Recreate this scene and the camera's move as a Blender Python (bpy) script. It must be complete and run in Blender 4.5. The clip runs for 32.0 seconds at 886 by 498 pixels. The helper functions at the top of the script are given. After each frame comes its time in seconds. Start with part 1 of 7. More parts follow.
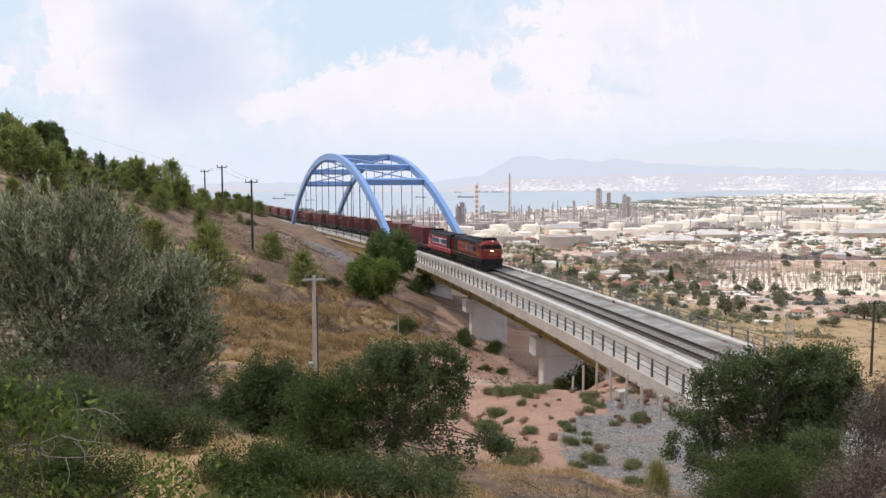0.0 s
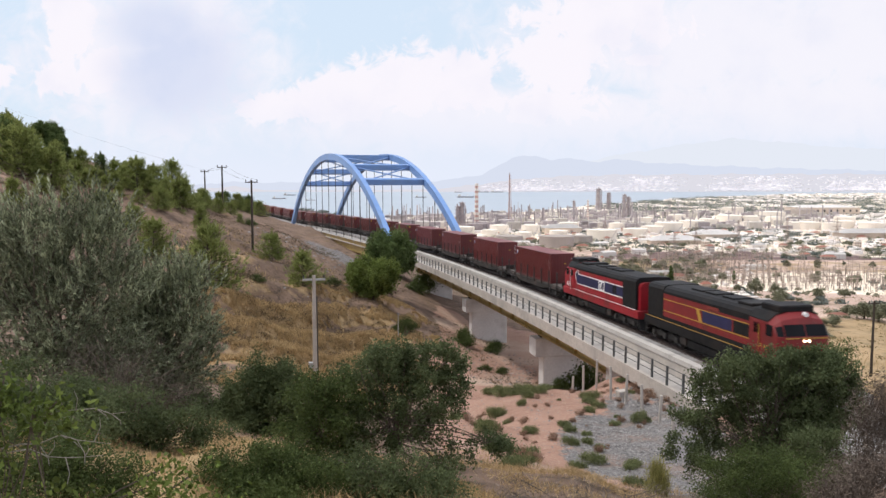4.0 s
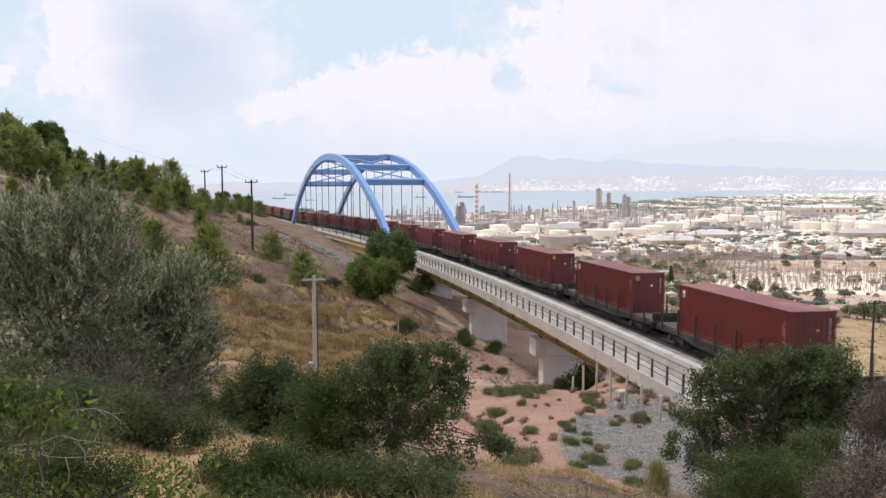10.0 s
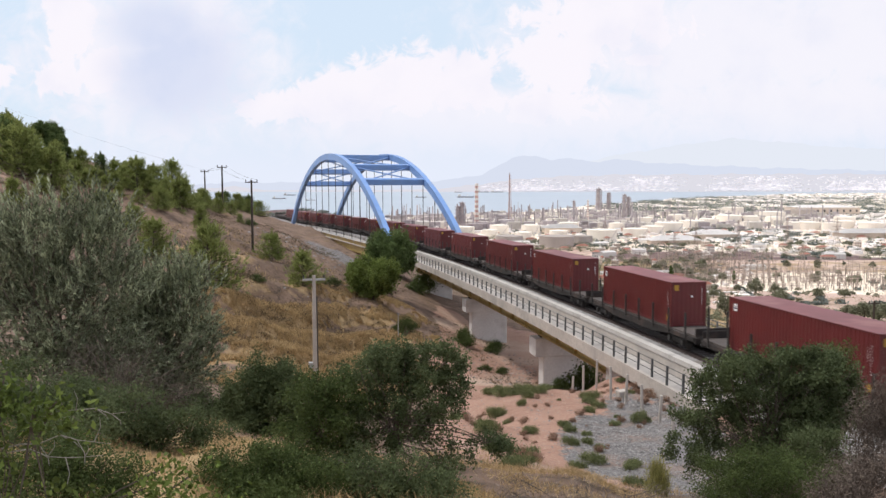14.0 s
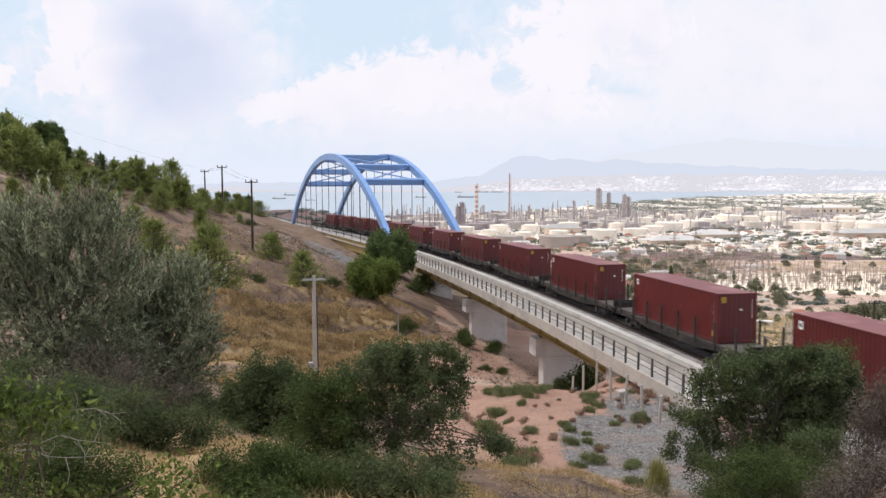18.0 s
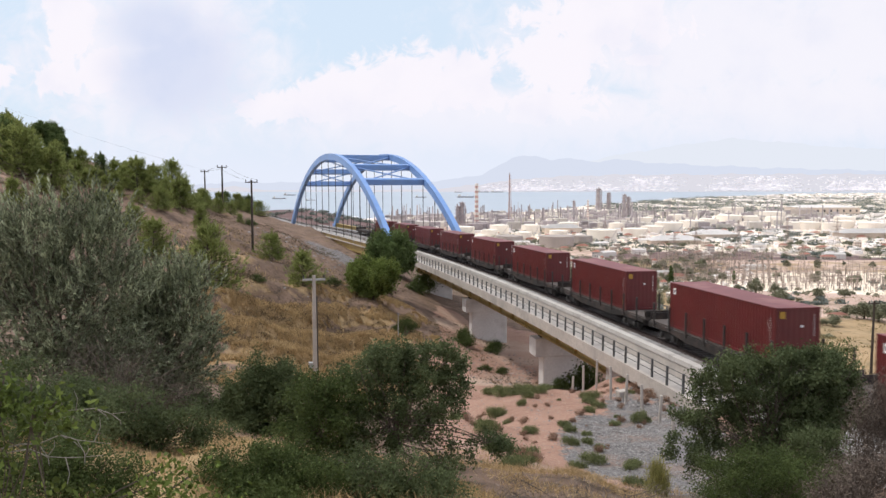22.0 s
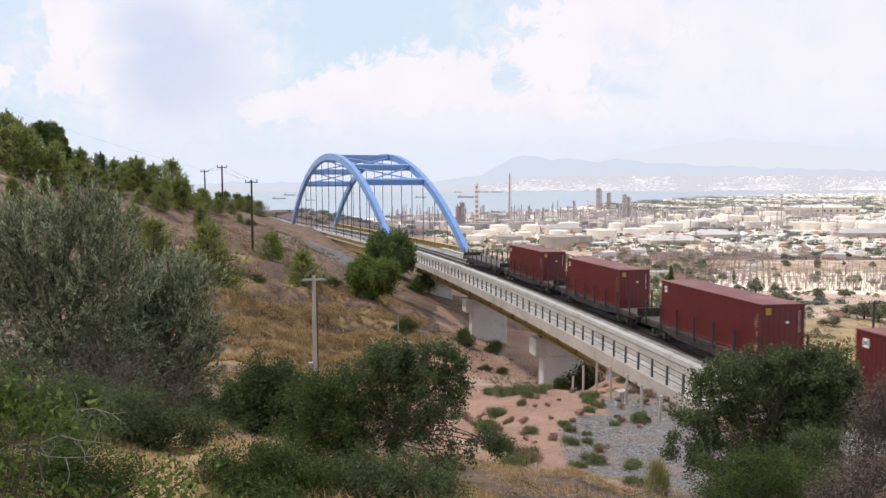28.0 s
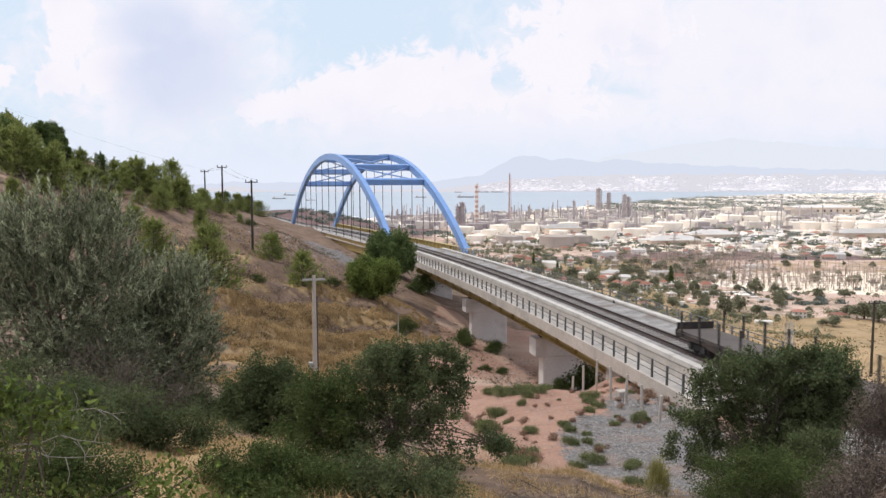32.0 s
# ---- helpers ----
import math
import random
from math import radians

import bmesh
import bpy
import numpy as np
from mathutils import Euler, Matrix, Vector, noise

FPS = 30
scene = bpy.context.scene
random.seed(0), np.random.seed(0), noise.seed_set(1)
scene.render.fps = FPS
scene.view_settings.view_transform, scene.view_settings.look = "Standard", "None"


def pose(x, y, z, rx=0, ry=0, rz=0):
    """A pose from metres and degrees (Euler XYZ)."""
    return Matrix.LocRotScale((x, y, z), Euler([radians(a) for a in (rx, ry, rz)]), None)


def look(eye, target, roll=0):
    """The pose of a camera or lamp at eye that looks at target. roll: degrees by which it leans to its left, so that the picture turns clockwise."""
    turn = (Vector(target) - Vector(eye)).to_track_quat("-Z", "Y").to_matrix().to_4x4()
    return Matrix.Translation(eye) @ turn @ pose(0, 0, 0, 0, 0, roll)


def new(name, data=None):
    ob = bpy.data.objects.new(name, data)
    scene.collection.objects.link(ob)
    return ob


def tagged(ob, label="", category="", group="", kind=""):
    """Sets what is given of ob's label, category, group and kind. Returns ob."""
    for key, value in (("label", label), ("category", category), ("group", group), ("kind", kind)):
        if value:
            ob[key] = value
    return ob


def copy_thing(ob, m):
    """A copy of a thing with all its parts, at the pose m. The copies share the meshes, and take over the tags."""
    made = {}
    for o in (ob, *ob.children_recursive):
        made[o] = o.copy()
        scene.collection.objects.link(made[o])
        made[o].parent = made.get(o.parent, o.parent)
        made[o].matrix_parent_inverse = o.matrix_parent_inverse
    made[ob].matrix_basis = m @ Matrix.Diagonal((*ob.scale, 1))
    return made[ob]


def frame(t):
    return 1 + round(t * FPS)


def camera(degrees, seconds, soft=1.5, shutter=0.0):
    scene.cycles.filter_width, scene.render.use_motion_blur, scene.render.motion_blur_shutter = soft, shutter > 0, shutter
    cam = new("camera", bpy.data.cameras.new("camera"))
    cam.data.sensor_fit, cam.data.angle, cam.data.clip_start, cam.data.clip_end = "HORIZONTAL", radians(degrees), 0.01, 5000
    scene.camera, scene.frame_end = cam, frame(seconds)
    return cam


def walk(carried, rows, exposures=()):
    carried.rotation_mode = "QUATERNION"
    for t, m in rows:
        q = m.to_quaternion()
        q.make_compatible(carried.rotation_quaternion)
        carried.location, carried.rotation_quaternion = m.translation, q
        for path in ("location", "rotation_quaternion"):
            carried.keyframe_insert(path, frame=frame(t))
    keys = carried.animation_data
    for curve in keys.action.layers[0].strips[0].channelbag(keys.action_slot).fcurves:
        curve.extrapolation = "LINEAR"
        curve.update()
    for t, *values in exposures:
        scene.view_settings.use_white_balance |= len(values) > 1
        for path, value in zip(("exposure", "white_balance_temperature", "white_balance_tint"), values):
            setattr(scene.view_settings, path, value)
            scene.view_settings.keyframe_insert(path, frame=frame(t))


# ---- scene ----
# ---- camera: it stands still on the hillside, 66 m above the sea ----
EYE_Z = 66.0
cam = camera(58.61, 32.0, soft=1.5, shutter=0.4)
STILL = pose(0, 0, EYE_Z, 90 - 5.03, 0, 0)
walk(cam, [(0.0, STILL), (32.0, STILL)], exposures=[(0.0, 0.0), (32.0, 0.0)])

# ---- world and sun ----
SUN_ELEVATION, SUN_AZIMUTH = radians(60), radians(-76)   # azimuth from +y towards +x


def make_world():
    """Sky with a haze band at the horizon and heaped clouds; u, v: bearing and height as slopes over the northern horizon."""
    world = bpy.data.worlds.new("sky")
    scene.world = world
    world.use_nodes = True
    nt = world.node_tree
    nt.nodes.clear()
    L = nt.links.new
    out = nt.nodes.new("ShaderNodeOutputWorld")
    bg = nt.nodes.new("ShaderNodeBackground")
    bg.inputs["Strength"].default_value = 0.1
    sky = nt.nodes.new("ShaderNodeTexSky")
    sky.sky_type = "NISHITA"
    sky.sun_disc = False
    sky.sun_elevation = SUN_ELEVATION
    sky.sun_rotation = SUN_AZIMUTH
    sky.air_density, sky.dust_density, sky.ozone_density = 1.0, 2.0, 1.0
    tc = nt.nodes.new("ShaderNodeTexCoord")
    sep = nt.nodes.new("ShaderNodeSeparateXYZ")
    L(tc.outputs["Generated"], sep.inputs["Vector"])

    def sock(target, v):
        if isinstance(v, (int, float)):
            target.default_value = v
        else:
            L(v, target)

    def calc(op, a, b=0.0, c=0.0):
        n = nt.nodes.new("ShaderNodeMath")
        n.operation = op
        sock(n.inputs[0], a)
        sock(n.inputs[1], b)
        sock(n.inputs[2], c)
        return n.outputs[0]

    def step(v, a, b, lo=0.0, hi=1.0):
        n = nt.nodes.new("ShaderNodeMapRange")
        n.interpolation_type = "SMOOTHSTEP"
        n.inputs["From Min"].default_value, n.inputs["From Max"].default_value = a, b
        n.inputs["To Min"].default_value, n.inputs["To Max"].default_value = lo, hi
        L(v, n.inputs["Value"])
        return n.outputs["Result"]

    def mix(f, a, b):
        n = nt.nodes.new("ShaderNodeMixRGB")
        sock(n.inputs["Fac"], f)
        for target, v in ((n.inputs["Color1"], a), (n.inputs["Color2"], b)):
            if isinstance(v, tuple):
                target.default_value = (*v, 1)
            else:
                L(v, target)
        return n.outputs["Color"]

    def noise(vec, scale, detail, rough, dist=0.0):
        n = nt.nodes.new("ShaderNodeTexNoise")
        n.inputs["Scale"].default_value, n.inputs["Detail"].default_value = scale, detail
        n.inputs["Roughness"].default_value, n.inputs["Distortion"].default_value = rough, dist
        L(vec, n.inputs["Vector"])
        return n.outputs["Fac"]

    yy = calc("MAXIMUM", sep.outputs["Y"], 0.05)
    u, v = calc("DIVIDE", sep.outputs["X"], yy), calc("DIVIDE", sep.outputs["Z"], yy)
    co = nt.nodes.new("ShaderNodeCombineXYZ")
    L(u, co.inputs["X"])
    L(v, co.inputs["Y"])
    uv = co.outputs["Vector"]

    def heap(cu, cv, ru, rv):
        """1 at the middle of an ellipse, 0 on its border, negative outside."""
        a, b = calc("MULTIPLY", calc("SUBTRACT", u, cu), 1 / ru), calc("MULTIPLY", calc("SUBTRACT", v, cv), 1 / rv)
        return calc("SUBTRACT", 1.0, calc("SQRT", calc("ADD", calc("MULTIPLY", a, a), calc("MULTIPLY", b, b))))

    def union(rows):
        d = heap(*rows[0])
        for r in rows[1:]:
            d = calc("MAXIMUM", d, heap(*r))
        return d

    billow = calc("SUBTRACT", noise(uv, 30.0, 9, 0.62, 0.6), 0.5)
    broad = calc("SUBTRACT", noise(uv, 6.5, 5, 0.5), 0.5)
    rough_edge = calc("ADD", calc("MULTIPLY", billow, 2.3), calc("MULTIPLY", broad, 1.0))
    crisp = step(calc("ADD", union(CLOUD_HEAPS), rough_edge), -0.06, 0.34)
    soft = step(calc("ADD", union(CLOUD_SHEETS), calc("MULTIPLY", rough_edge, 0.7)), -0.5, 0.5)
    # elsewhere a broken cover without marked heaps
    mp = nt.nodes.new("ShaderNodeMapping")
    mp.inputs["Scale"].default_value = (1.0, 1.0, 1.9)
    L(tc.outputs["Generated"], mp.inputs["Vector"])
    other = step(noise(mp.outputs["Vector"], 3.9, 9, 0.52, 0.35), 0.42, 0.50)
    front = calc("MULTIPLY", step(sep.outputs["Y"], 0.70, 0.82), step(sep.outputs["Z"], 0.36, 0.26))
    cover = calc("ADD", calc("MULTIPLY", front, calc("MAXIMUM", crisp, calc("MULTIPLY", soft, 0.85))), calc("MULTIPLY", calc("SUBTRACT", 1.0, front), other))
    # grey undersides and thick parts of the clouds
    shade = calc("MULTIPLY", step(calc("ADD", union(CLOUD_SHADES), calc("MULTIPLY", broad, 1.1)), -0.45, 0.55), 0.85)
    shade = calc("ADD", shade, calc("MULTIPLY", step(noise(uv, 9.0, 7, 0.55), 0.45, 0.75), 0.32))
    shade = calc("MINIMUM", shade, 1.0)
    cloud = mix(shade, (9.6, 9.25, 9.9), (6.9, 7.3, 9.1))
    blue = mix(0.86, sky.outputs["Color"], (7.45, 8.75, 10.3))
    c = mix(cover, blue, cloud)
    c = mix(step(calc("ADD", v, calc("MULTIPLY", broad, 0.03)), 0.105, 0.0), c, (8.0, 8.5, 9.75))
    L(c, bg.inputs["Color"])
    L(bg.outputs["Background"], out.inputs["Surface"])


# (bearing, height, half width, half height)
CLOUD_HEAPS = ((-0.462, 0.180, 0.040, 0.060), (-0.475, 0.125, 0.045, 0.030), (-0.43, 0.135, 0.04, 0.04), (-0.035, 0.118, 0.075, 0.058), (-0.105, 0.108, 0.065, 0.045), (-0.16, 0.095, 0.06, 0.032),
               (-0.215, 0.086, 0.055, 0.022), (0.03, 0.122, 0.05, 0.05), (0.145, 0.145, 0.075, 0.06), (0.20, 0.20, 0.13, 0.055), (0.25, 0.148, 0.035, 0.011), (0.13, 0.09, 0.09, 0.03), (-0.56, 0.13, 0.025, 0.016))
CLOUD_SHEETS = ((0.36, 0.17, 0.28, 0.09), (0.05, 0.075, 0.30, 0.05), (-0.36, 0.15, 0.15, 0.11), (0.55, 0.2, 0.2, 0.1), (0.45, 0.09, 0.3, 0.05))
CLOUD_SHADES = ((-0.335, 0.135, 0.085, 0.065), (-0.36, 0.185, 0.06, 0.04))
make_world()
sun = new("sun", bpy.data.lights.new("sun", "SUN"))
sun.data.energy, sun.data.angle, sun.data.color = 2.4, radians(6), (1.0, 0.945, 0.87)
_d = Vector((math.sin(SUN_AZIMUTH) * math.cos(SUN_ELEVATION), math.cos(SUN_AZIMUTH) * math.cos(SUN_ELEVATION), math.sin(SUN_ELEVATION)))
sun.matrix_world = look(_d * 400, (0, 0, 0))

# ---- materials ----


def mat(name, a, b=None, rough=0.7, metal=0.0, fine=8.0, coarse=0.6, bump=0.15, bump_scale=None, spread=0.0,
        stain=None, stain_scale=0.3, stain_at=(0.52, 0.68), island=0.0, spec=0.5, coat=0.0, world=False, trans=0.0):
    """Two-scale procedural surface: a to b by fine and coarse noise, an optional stain colour, optional spread per piece."""
    m = bpy.data.materials.new(name)
    m.use_nodes = True
    nt = m.node_tree
    nd, L = nt.nodes, nt.links.new
    bs = nd["Principled BSDF"]
    b = b or tuple(min(1, c * 1.35) for c in a)
    tc = nd.new("ShaderNodeTexCoord")
    if world:
        gm = nd.new("ShaderNodeNewGeometry")
        co = gm.outputs["Position"]
    else:
        co = tc.outputs["Object"]
    n1, n2 = nd.new("ShaderNodeTexNoise"), nd.new("ShaderNodeTexNoise")
    n1.inputs["Scale"].default_value, n1.inputs["Detail"].default_value = fine, 5
    n2.inputs["Scale"].default_value, n2.inputs["Detail"].default_value = coarse, 4
    L(co, n1.inputs["Vector"])
    L(co, n2.inputs["Vector"])
    av = nd.new("ShaderNodeMath")
    av.operation = "ADD"
    L(n1.outputs["Fac"], av.inputs[0])
    L(n2.outputs["Fac"], av.inputs[1])
    mr = nd.new("ShaderNodeMapRange")
    mr.inputs["From Min"].default_value, mr.inputs["From Max"].default_value = 0.72, 1.28
    L(av.outputs[0], mr.inputs["Value"])
    mx = nd.new("ShaderNodeMixRGB")
    mx.inputs["Color1"].default_value, mx.inputs["Color2"].default_value = (*a, 1), (*b, 1)
    L(mr.outputs["Result"], mx.inputs["Fac"])
    col = mx.outputs["Color"]
    if stain:
        n3 = nd.new("ShaderNodeTexNoise")
        n3.inputs["Scale"].default_value, n3.inputs["Detail"].default_value = stain_scale, 7
        L(co, n3.inputs["Vector"])
        rp = nd.new("ShaderNodeMapRange")
        rp.inputs["From Min"].default_value, rp.inputs["From Max"].default_value = stain_at
        L(n3.outputs["Fac"], rp.inputs["Value"])
        m2 = nd.new("ShaderNodeMixRGB")
        m2.inputs["Color2"].default_value = (*stain, 1)
        L(rp.outputs["Result"], m2.inputs["Fac"])
        L(col, m2.inputs["Color1"])
        col = m2.outputs["Color"]
    if spread or island:
        hs = nd.new("ShaderNodeHueSaturation")
        mv = nd.new("ShaderNodeMapRange")
        amount = spread or island
        mv.inputs["To Min"].default_value, mv.inputs["To Max"].default_value = 1 - amount, 1 + amount
        if spread:
            oi = nd.new("ShaderNodeObjectInfo")
            L(oi.outputs["Random"], mv.inputs["Value"])
        else:
            ge = nd.new("ShaderNodeNewGeometry")
            L(ge.outputs["Random Per Island"], mv.inputs["Value"])
        L(mv.outputs["Result"], hs.inputs["Value"])
        L(col, hs.inputs["Color"])
        col = hs.outputs["Color"]
    L(col, bs.inputs["Base Color"])
    bs.inputs["Roughness"].default_value = rough
    bs.inputs["Metallic"].default_value = metal
    bs.inputs["Specular IOR Level"].default_value = spec
    bs.inputs["Coat Weight"].default_value = coat
    if trans:
        # thin leaf: part of the light passes through
        tl = nd.new("ShaderNodeBsdfTranslucent")
        L(col, tl.inputs["Color"])
        ms = nd.new("ShaderNodeMixShader")
        ms.inputs["Fac"].default_value = trans
        L(bs.outputs[0], ms.inputs[1])
        L(tl.outputs[0], ms.inputs[2])
        L(ms.outputs[0], nd["Material Output"].inputs["Surface"])
    if bump:
        bp = nd.new("ShaderNodeBump")
        bp.inputs["Strength"].default_value = bump
        bp.inputs["Distance"].default_value = 0.05
        nb = n1
        if bump_scale:
            nb = nd.new("ShaderNodeTexNoise")
            nb.inputs["Scale"].default_value, nb.inputs["Detail"].default_value = bump_scale, 6
            L(co, nb.inputs["Vector"])
        L(nb.outputs["Fac"], bp.inputs["Height"])
        L(bp.outputs["Normal"], bs.inputs["Normal"])
    return m


def glow(name, color, strength):
    m = bpy.data.materials.new(name)
    m.use_nodes = True
    bs = m.node_tree.nodes["Principled BSDF"]
    bs.inputs["Base Color"].default_value = (*color, 1)
    bs.inputs["Emission Color"].default_value = (*color, 1)
    bs.inputs["Emission Strength"].default_value = strength
    return m


CONCRETE = mat("concrete", (0.34, 0.32, 0.30), (0.45, 0.43, 0.405), 0.85, fine=3, coarse=0.3, stain=(0.28, 0.27, 0.26), stain_scale=0.5)
PIER_WHITE = mat("pier_concrete", (0.56, 0.545, 0.54), (0.68, 0.665, 0.655), 0.85, fine=4, coarse=0.4, stain=(0.46, 0.44, 0.43), stain_scale=0.35)
CAP_CONCRETE = mat("weathered_white_concrete", (0.44, 0.42, 0.395), (0.55, 0.53, 0.50), 0.9, fine=5, coarse=0.5, stain=(0.36, 0.34, 0.32), stain_scale=0.8)
CONCRETE_PALE = mat("pale_concrete", (0.38, 0.345, 0.31), (0.50, 0.46, 0.42), 0.85, fine=4, coarse=0.4, stain=(0.33, 0.31, 0.29), stain_scale=0.35)
GIRDER = mat("ochre_girder_paint", (0.38, 0.28, 0.10), (0.46, 0.35, 0.14), 0.5, fine=2, coarse=0.4, bump=0.03)
BLUE = mat("arch_blue_paint", (0.15, 0.29, 0.60), (0.20, 0.355, 0.68), 0.42, fine=0.8, coarse=0.15, bump=0.02, stain=(0.18, 0.30, 0.54), stain_scale=0.25)
STEEL_DARK = mat("dark_steel", (0.035, 0.034, 0.034), (0.06, 0.055, 0.05), 0.6, 0.3, fine=6, bump=0.05)
RAIL_STEEL = mat("rail_steel", (0.03, 0.02, 0.017), (0.055, 0.037, 0.032), 0.7, 0.2, fine=5, bump=0.03)
SLEEPER = mat("sleeper_concrete", (0.13, 0.115, 0.108), (0.20, 0.18, 0.17), 0.9, fine=12, spread=0.15)
BALLAST = mat("ballast", (0.15, 0.147, 0.144), (0.38, 0.37, 0.365), 0.95, fine=14, coarse=0.7, bump=0.9, stain=(0.16, 0.13, 0.11), stain_scale=0.4)
BALLAST_DARK = mat("ballast_stained", (0.024, 0.016, 0.014), (0.05, 0.034, 0.03), 0.95, fine=22, coarse=0.7, bump=0.9)
GALV_DULL = mat("weathered_railing_grey", (0.15, 0.15, 0.15), (0.22, 0.22, 0.22), 0.7, 0.1, fine=6, bump=0.03)
RAILING = mat("railing_grey_paint", (0.075, 0.08, 0.085), (0.12, 0.125, 0.13), 0.5, 0.2, fine=6, bump=0.03)
GALV = mat("galvanised_steel", (0.36, 0.37, 0.38), (0.48, 0.49, 0.50), 0.5, 0.5, fine=9, bump=0.03)
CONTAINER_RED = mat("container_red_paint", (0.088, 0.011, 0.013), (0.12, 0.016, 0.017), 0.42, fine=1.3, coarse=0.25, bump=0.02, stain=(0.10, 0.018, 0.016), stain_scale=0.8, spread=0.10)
CONTAINER_ROOF = mat("container_roof_skylit_red", (0.145, 0.036, 0.038), (0.20, 0.058, 0.06), 0.55, fine=1.0, coarse=0.3, bump=0.02, stain=(0.24, 0.10, 0.09), stain_scale=0.5, spread=0.08)
WAGON = mat("wagon_brown_grey", (0.013, 0.011, 0.010), (0.030, 0.024, 0.022), 0.8, fine=4, coarse=0.5, bump=0.08, stain=(0.055, 0.038, 0.032), stain_scale=1.2)
WAGON_FLOOR = mat("wagon_floor_planks", (0.065, 0.055, 0.050), (0.11, 0.093, 0.085), 0.85, fine=5, coarse=0.4, bump=0.15)
RED_DIRTY = mat("loco_dirty_red_paint", (0.15, 0.008, 0.010), (0.21, 0.012, 0.013), 0.6, fine=2, coarse=0.3, bump=0.01, stain=(0.10, 0.016, 0.013), stain_scale=0.6)
RED = mat("loco_red_paint", (0.25, 0.006, 0.015), (0.31, 0.010, 0.020), 0.5, fine=2, coarse=0.3, bump=0.01, stain=(0.15, 0.016, 0.018), stain_scale=0.6)
NAVY = mat("loco_blue_paint", (0.013, 0.015, 0.058), (0.02, 0.023, 0.085), 0.4, fine=2, bump=0.01)
RED_SIGN = mat("red_sign_paint", (0.30, 0.05, 0.05), (0.38, 0.08, 0.075), 0.6, fine=5, bump=0)
WHITE = mat("white_paint", (0.72, 0.72, 0.72), (0.82, 0.82, 0.82), 0.5, fine=5, bump=0.01)
YELLOW = mat("yellow_paint", (0.38, 0.22, 0.03), (0.47, 0.29, 0.045), 0.6, fine=5, bump=0.01)
SOOT = mat("soot_black", (0.009, 0.009, 0.010), (0.02, 0.02, 0.021), 0.6, fine=3, coarse=0.4, bump=0.04, stain=(0.022, 0.019, 0.018), stain_scale=0.9, spec=0.12)
GLASS = mat("dark_glass", (0.010, 0.011, 0.013), (0.014, 0.015, 0.018), 0.25, fine=1, bump=0, spec=0.06)
LAMP_GLOW = glow("headlight_glow", (1.0, 0.85, 0.55), 7)
BARK = mat("bark", (0.07, 0.055, 0.042), (0.15, 0.12, 0.095), 0.95, fine=14, coarse=2, bump=0.6)
WOOD_POLE = mat("creosoted_pole", (0.035, 0.027, 0.021), (0.07, 0.055, 0.044), 0.85, fine=9, bump=0.2)
WATER = mat("sea_water", (0.34, 0.405, 0.47), (0.38, 0.445, 0.51), 0.4, fine=0.02, coarse=0.004, bump=0.0, spec=0.6, world=True)


def leaf(name, a, b, rough=0.6, trans=0.25, island=0.35):
    return mat(name, a, b, rough, fine=3, coarse=0.9, bump=0, island=island, trans=trans, spec=0.12)


LEAF_PINE = leaf("pine_needles", (0.16, 0.195, 0.062), (0.31, 0.345, 0.12), trans=0.5, island=0.4)
LEAF_STONE_PINE = leaf("dark_pine_needles", (0.085, 0.125, 0.045), (0.15, 0.20, 0.075), trans=0.4)
LEAF_OAK = leaf("kermes_oak_leaves", (0.076, 0.100, 0.046), (0.142, 0.174, 0.082), 0.65, 0.4, 0.3)
LEAF_ROUND = leaf("round_pine_needles", (0.13, 0.175, 0.045), (0.22, 0.27, 0.08), trans=0.45)
LEAF_OLIVE = leaf("olive_leaves", (0.105, 0.125, 0.07), (0.35, 0.38, 0.25), 0.45, 0.35, 0.6)
LEAF_FRESH = leaf("fresh_green_leaves", (0.08, 0.118, 0.028), (0.18, 0.225, 0.055), 0.5, 0.35, 0.5)
LEAF_DRY = leaf("dry_twigs", (0.15, 0.125, 0.105), (0.25, 0.21, 0.175), 0.9, 0.1)
LEAF_TWIG = leaf("dead_twigs", (0.10, 0.08, 0.066), (0.175, 0.142, 0.118), 0.9, 0.05)
LEAF_BUSH = leaf("shrub_leaves", (0.060, 0.085, 0.028), (0.115, 0.15, 0.052), trans=0.35)
LEAF_FAR = leaf("far_tree_leaves_haze_lifted", (0.18, 0.19, 0.125), (0.29, 0.29, 0.195), trans=0.4)
LEAF_WOODS = leaf("woods_leaves_haze_tinted", (0.15, 0.175, 0.155), (0.25, 0.275, 0.245), trans=0.4)
GRASS_DRY = leaf("dry_grass", (0.35, 0.245, 0.125), (0.56, 0.42, 0.23), 0.9, 0.3, 0.35)
GRASS_SPIKE = leaf("yellow_green_blades", (0.26, 0.25, 0.085), (0.40, 0.37, 0.15), 0.8, 0.3, 0.3)
GRASS_GREEN = leaf("green_tufts", (0.13, 0.155, 0.065), (0.235, 0.25, 0.125), 0.9, 0.3, 0.35)


# ---- the railway's line: stations s in metres, away from the viaduct's near end; right-hand offset w ----
CURVE, GRADE, RAIL_Z = -0.00098, -0.02014, 55.21
_S = np.arange(-760.0, 1001.0, 1.0)
_K = np.where((_S > -70) & (_S < 240), CURVE, 0.0)
_H = np.cumsum(_K)
_H = _H - np.interp(0, _S, _H) - 0.1557
_X = np.cumsum(np.sin(_H))
_Y = np.cumsum(np.cos(_H))
_X = _X - np.interp(0, _S, _X) + 16.71
_Y = _Y - np.interp(0, _S, _Y) + 47.58
_Z = RAIL_Z + GRADE * np.clip(_S, -70, 240)


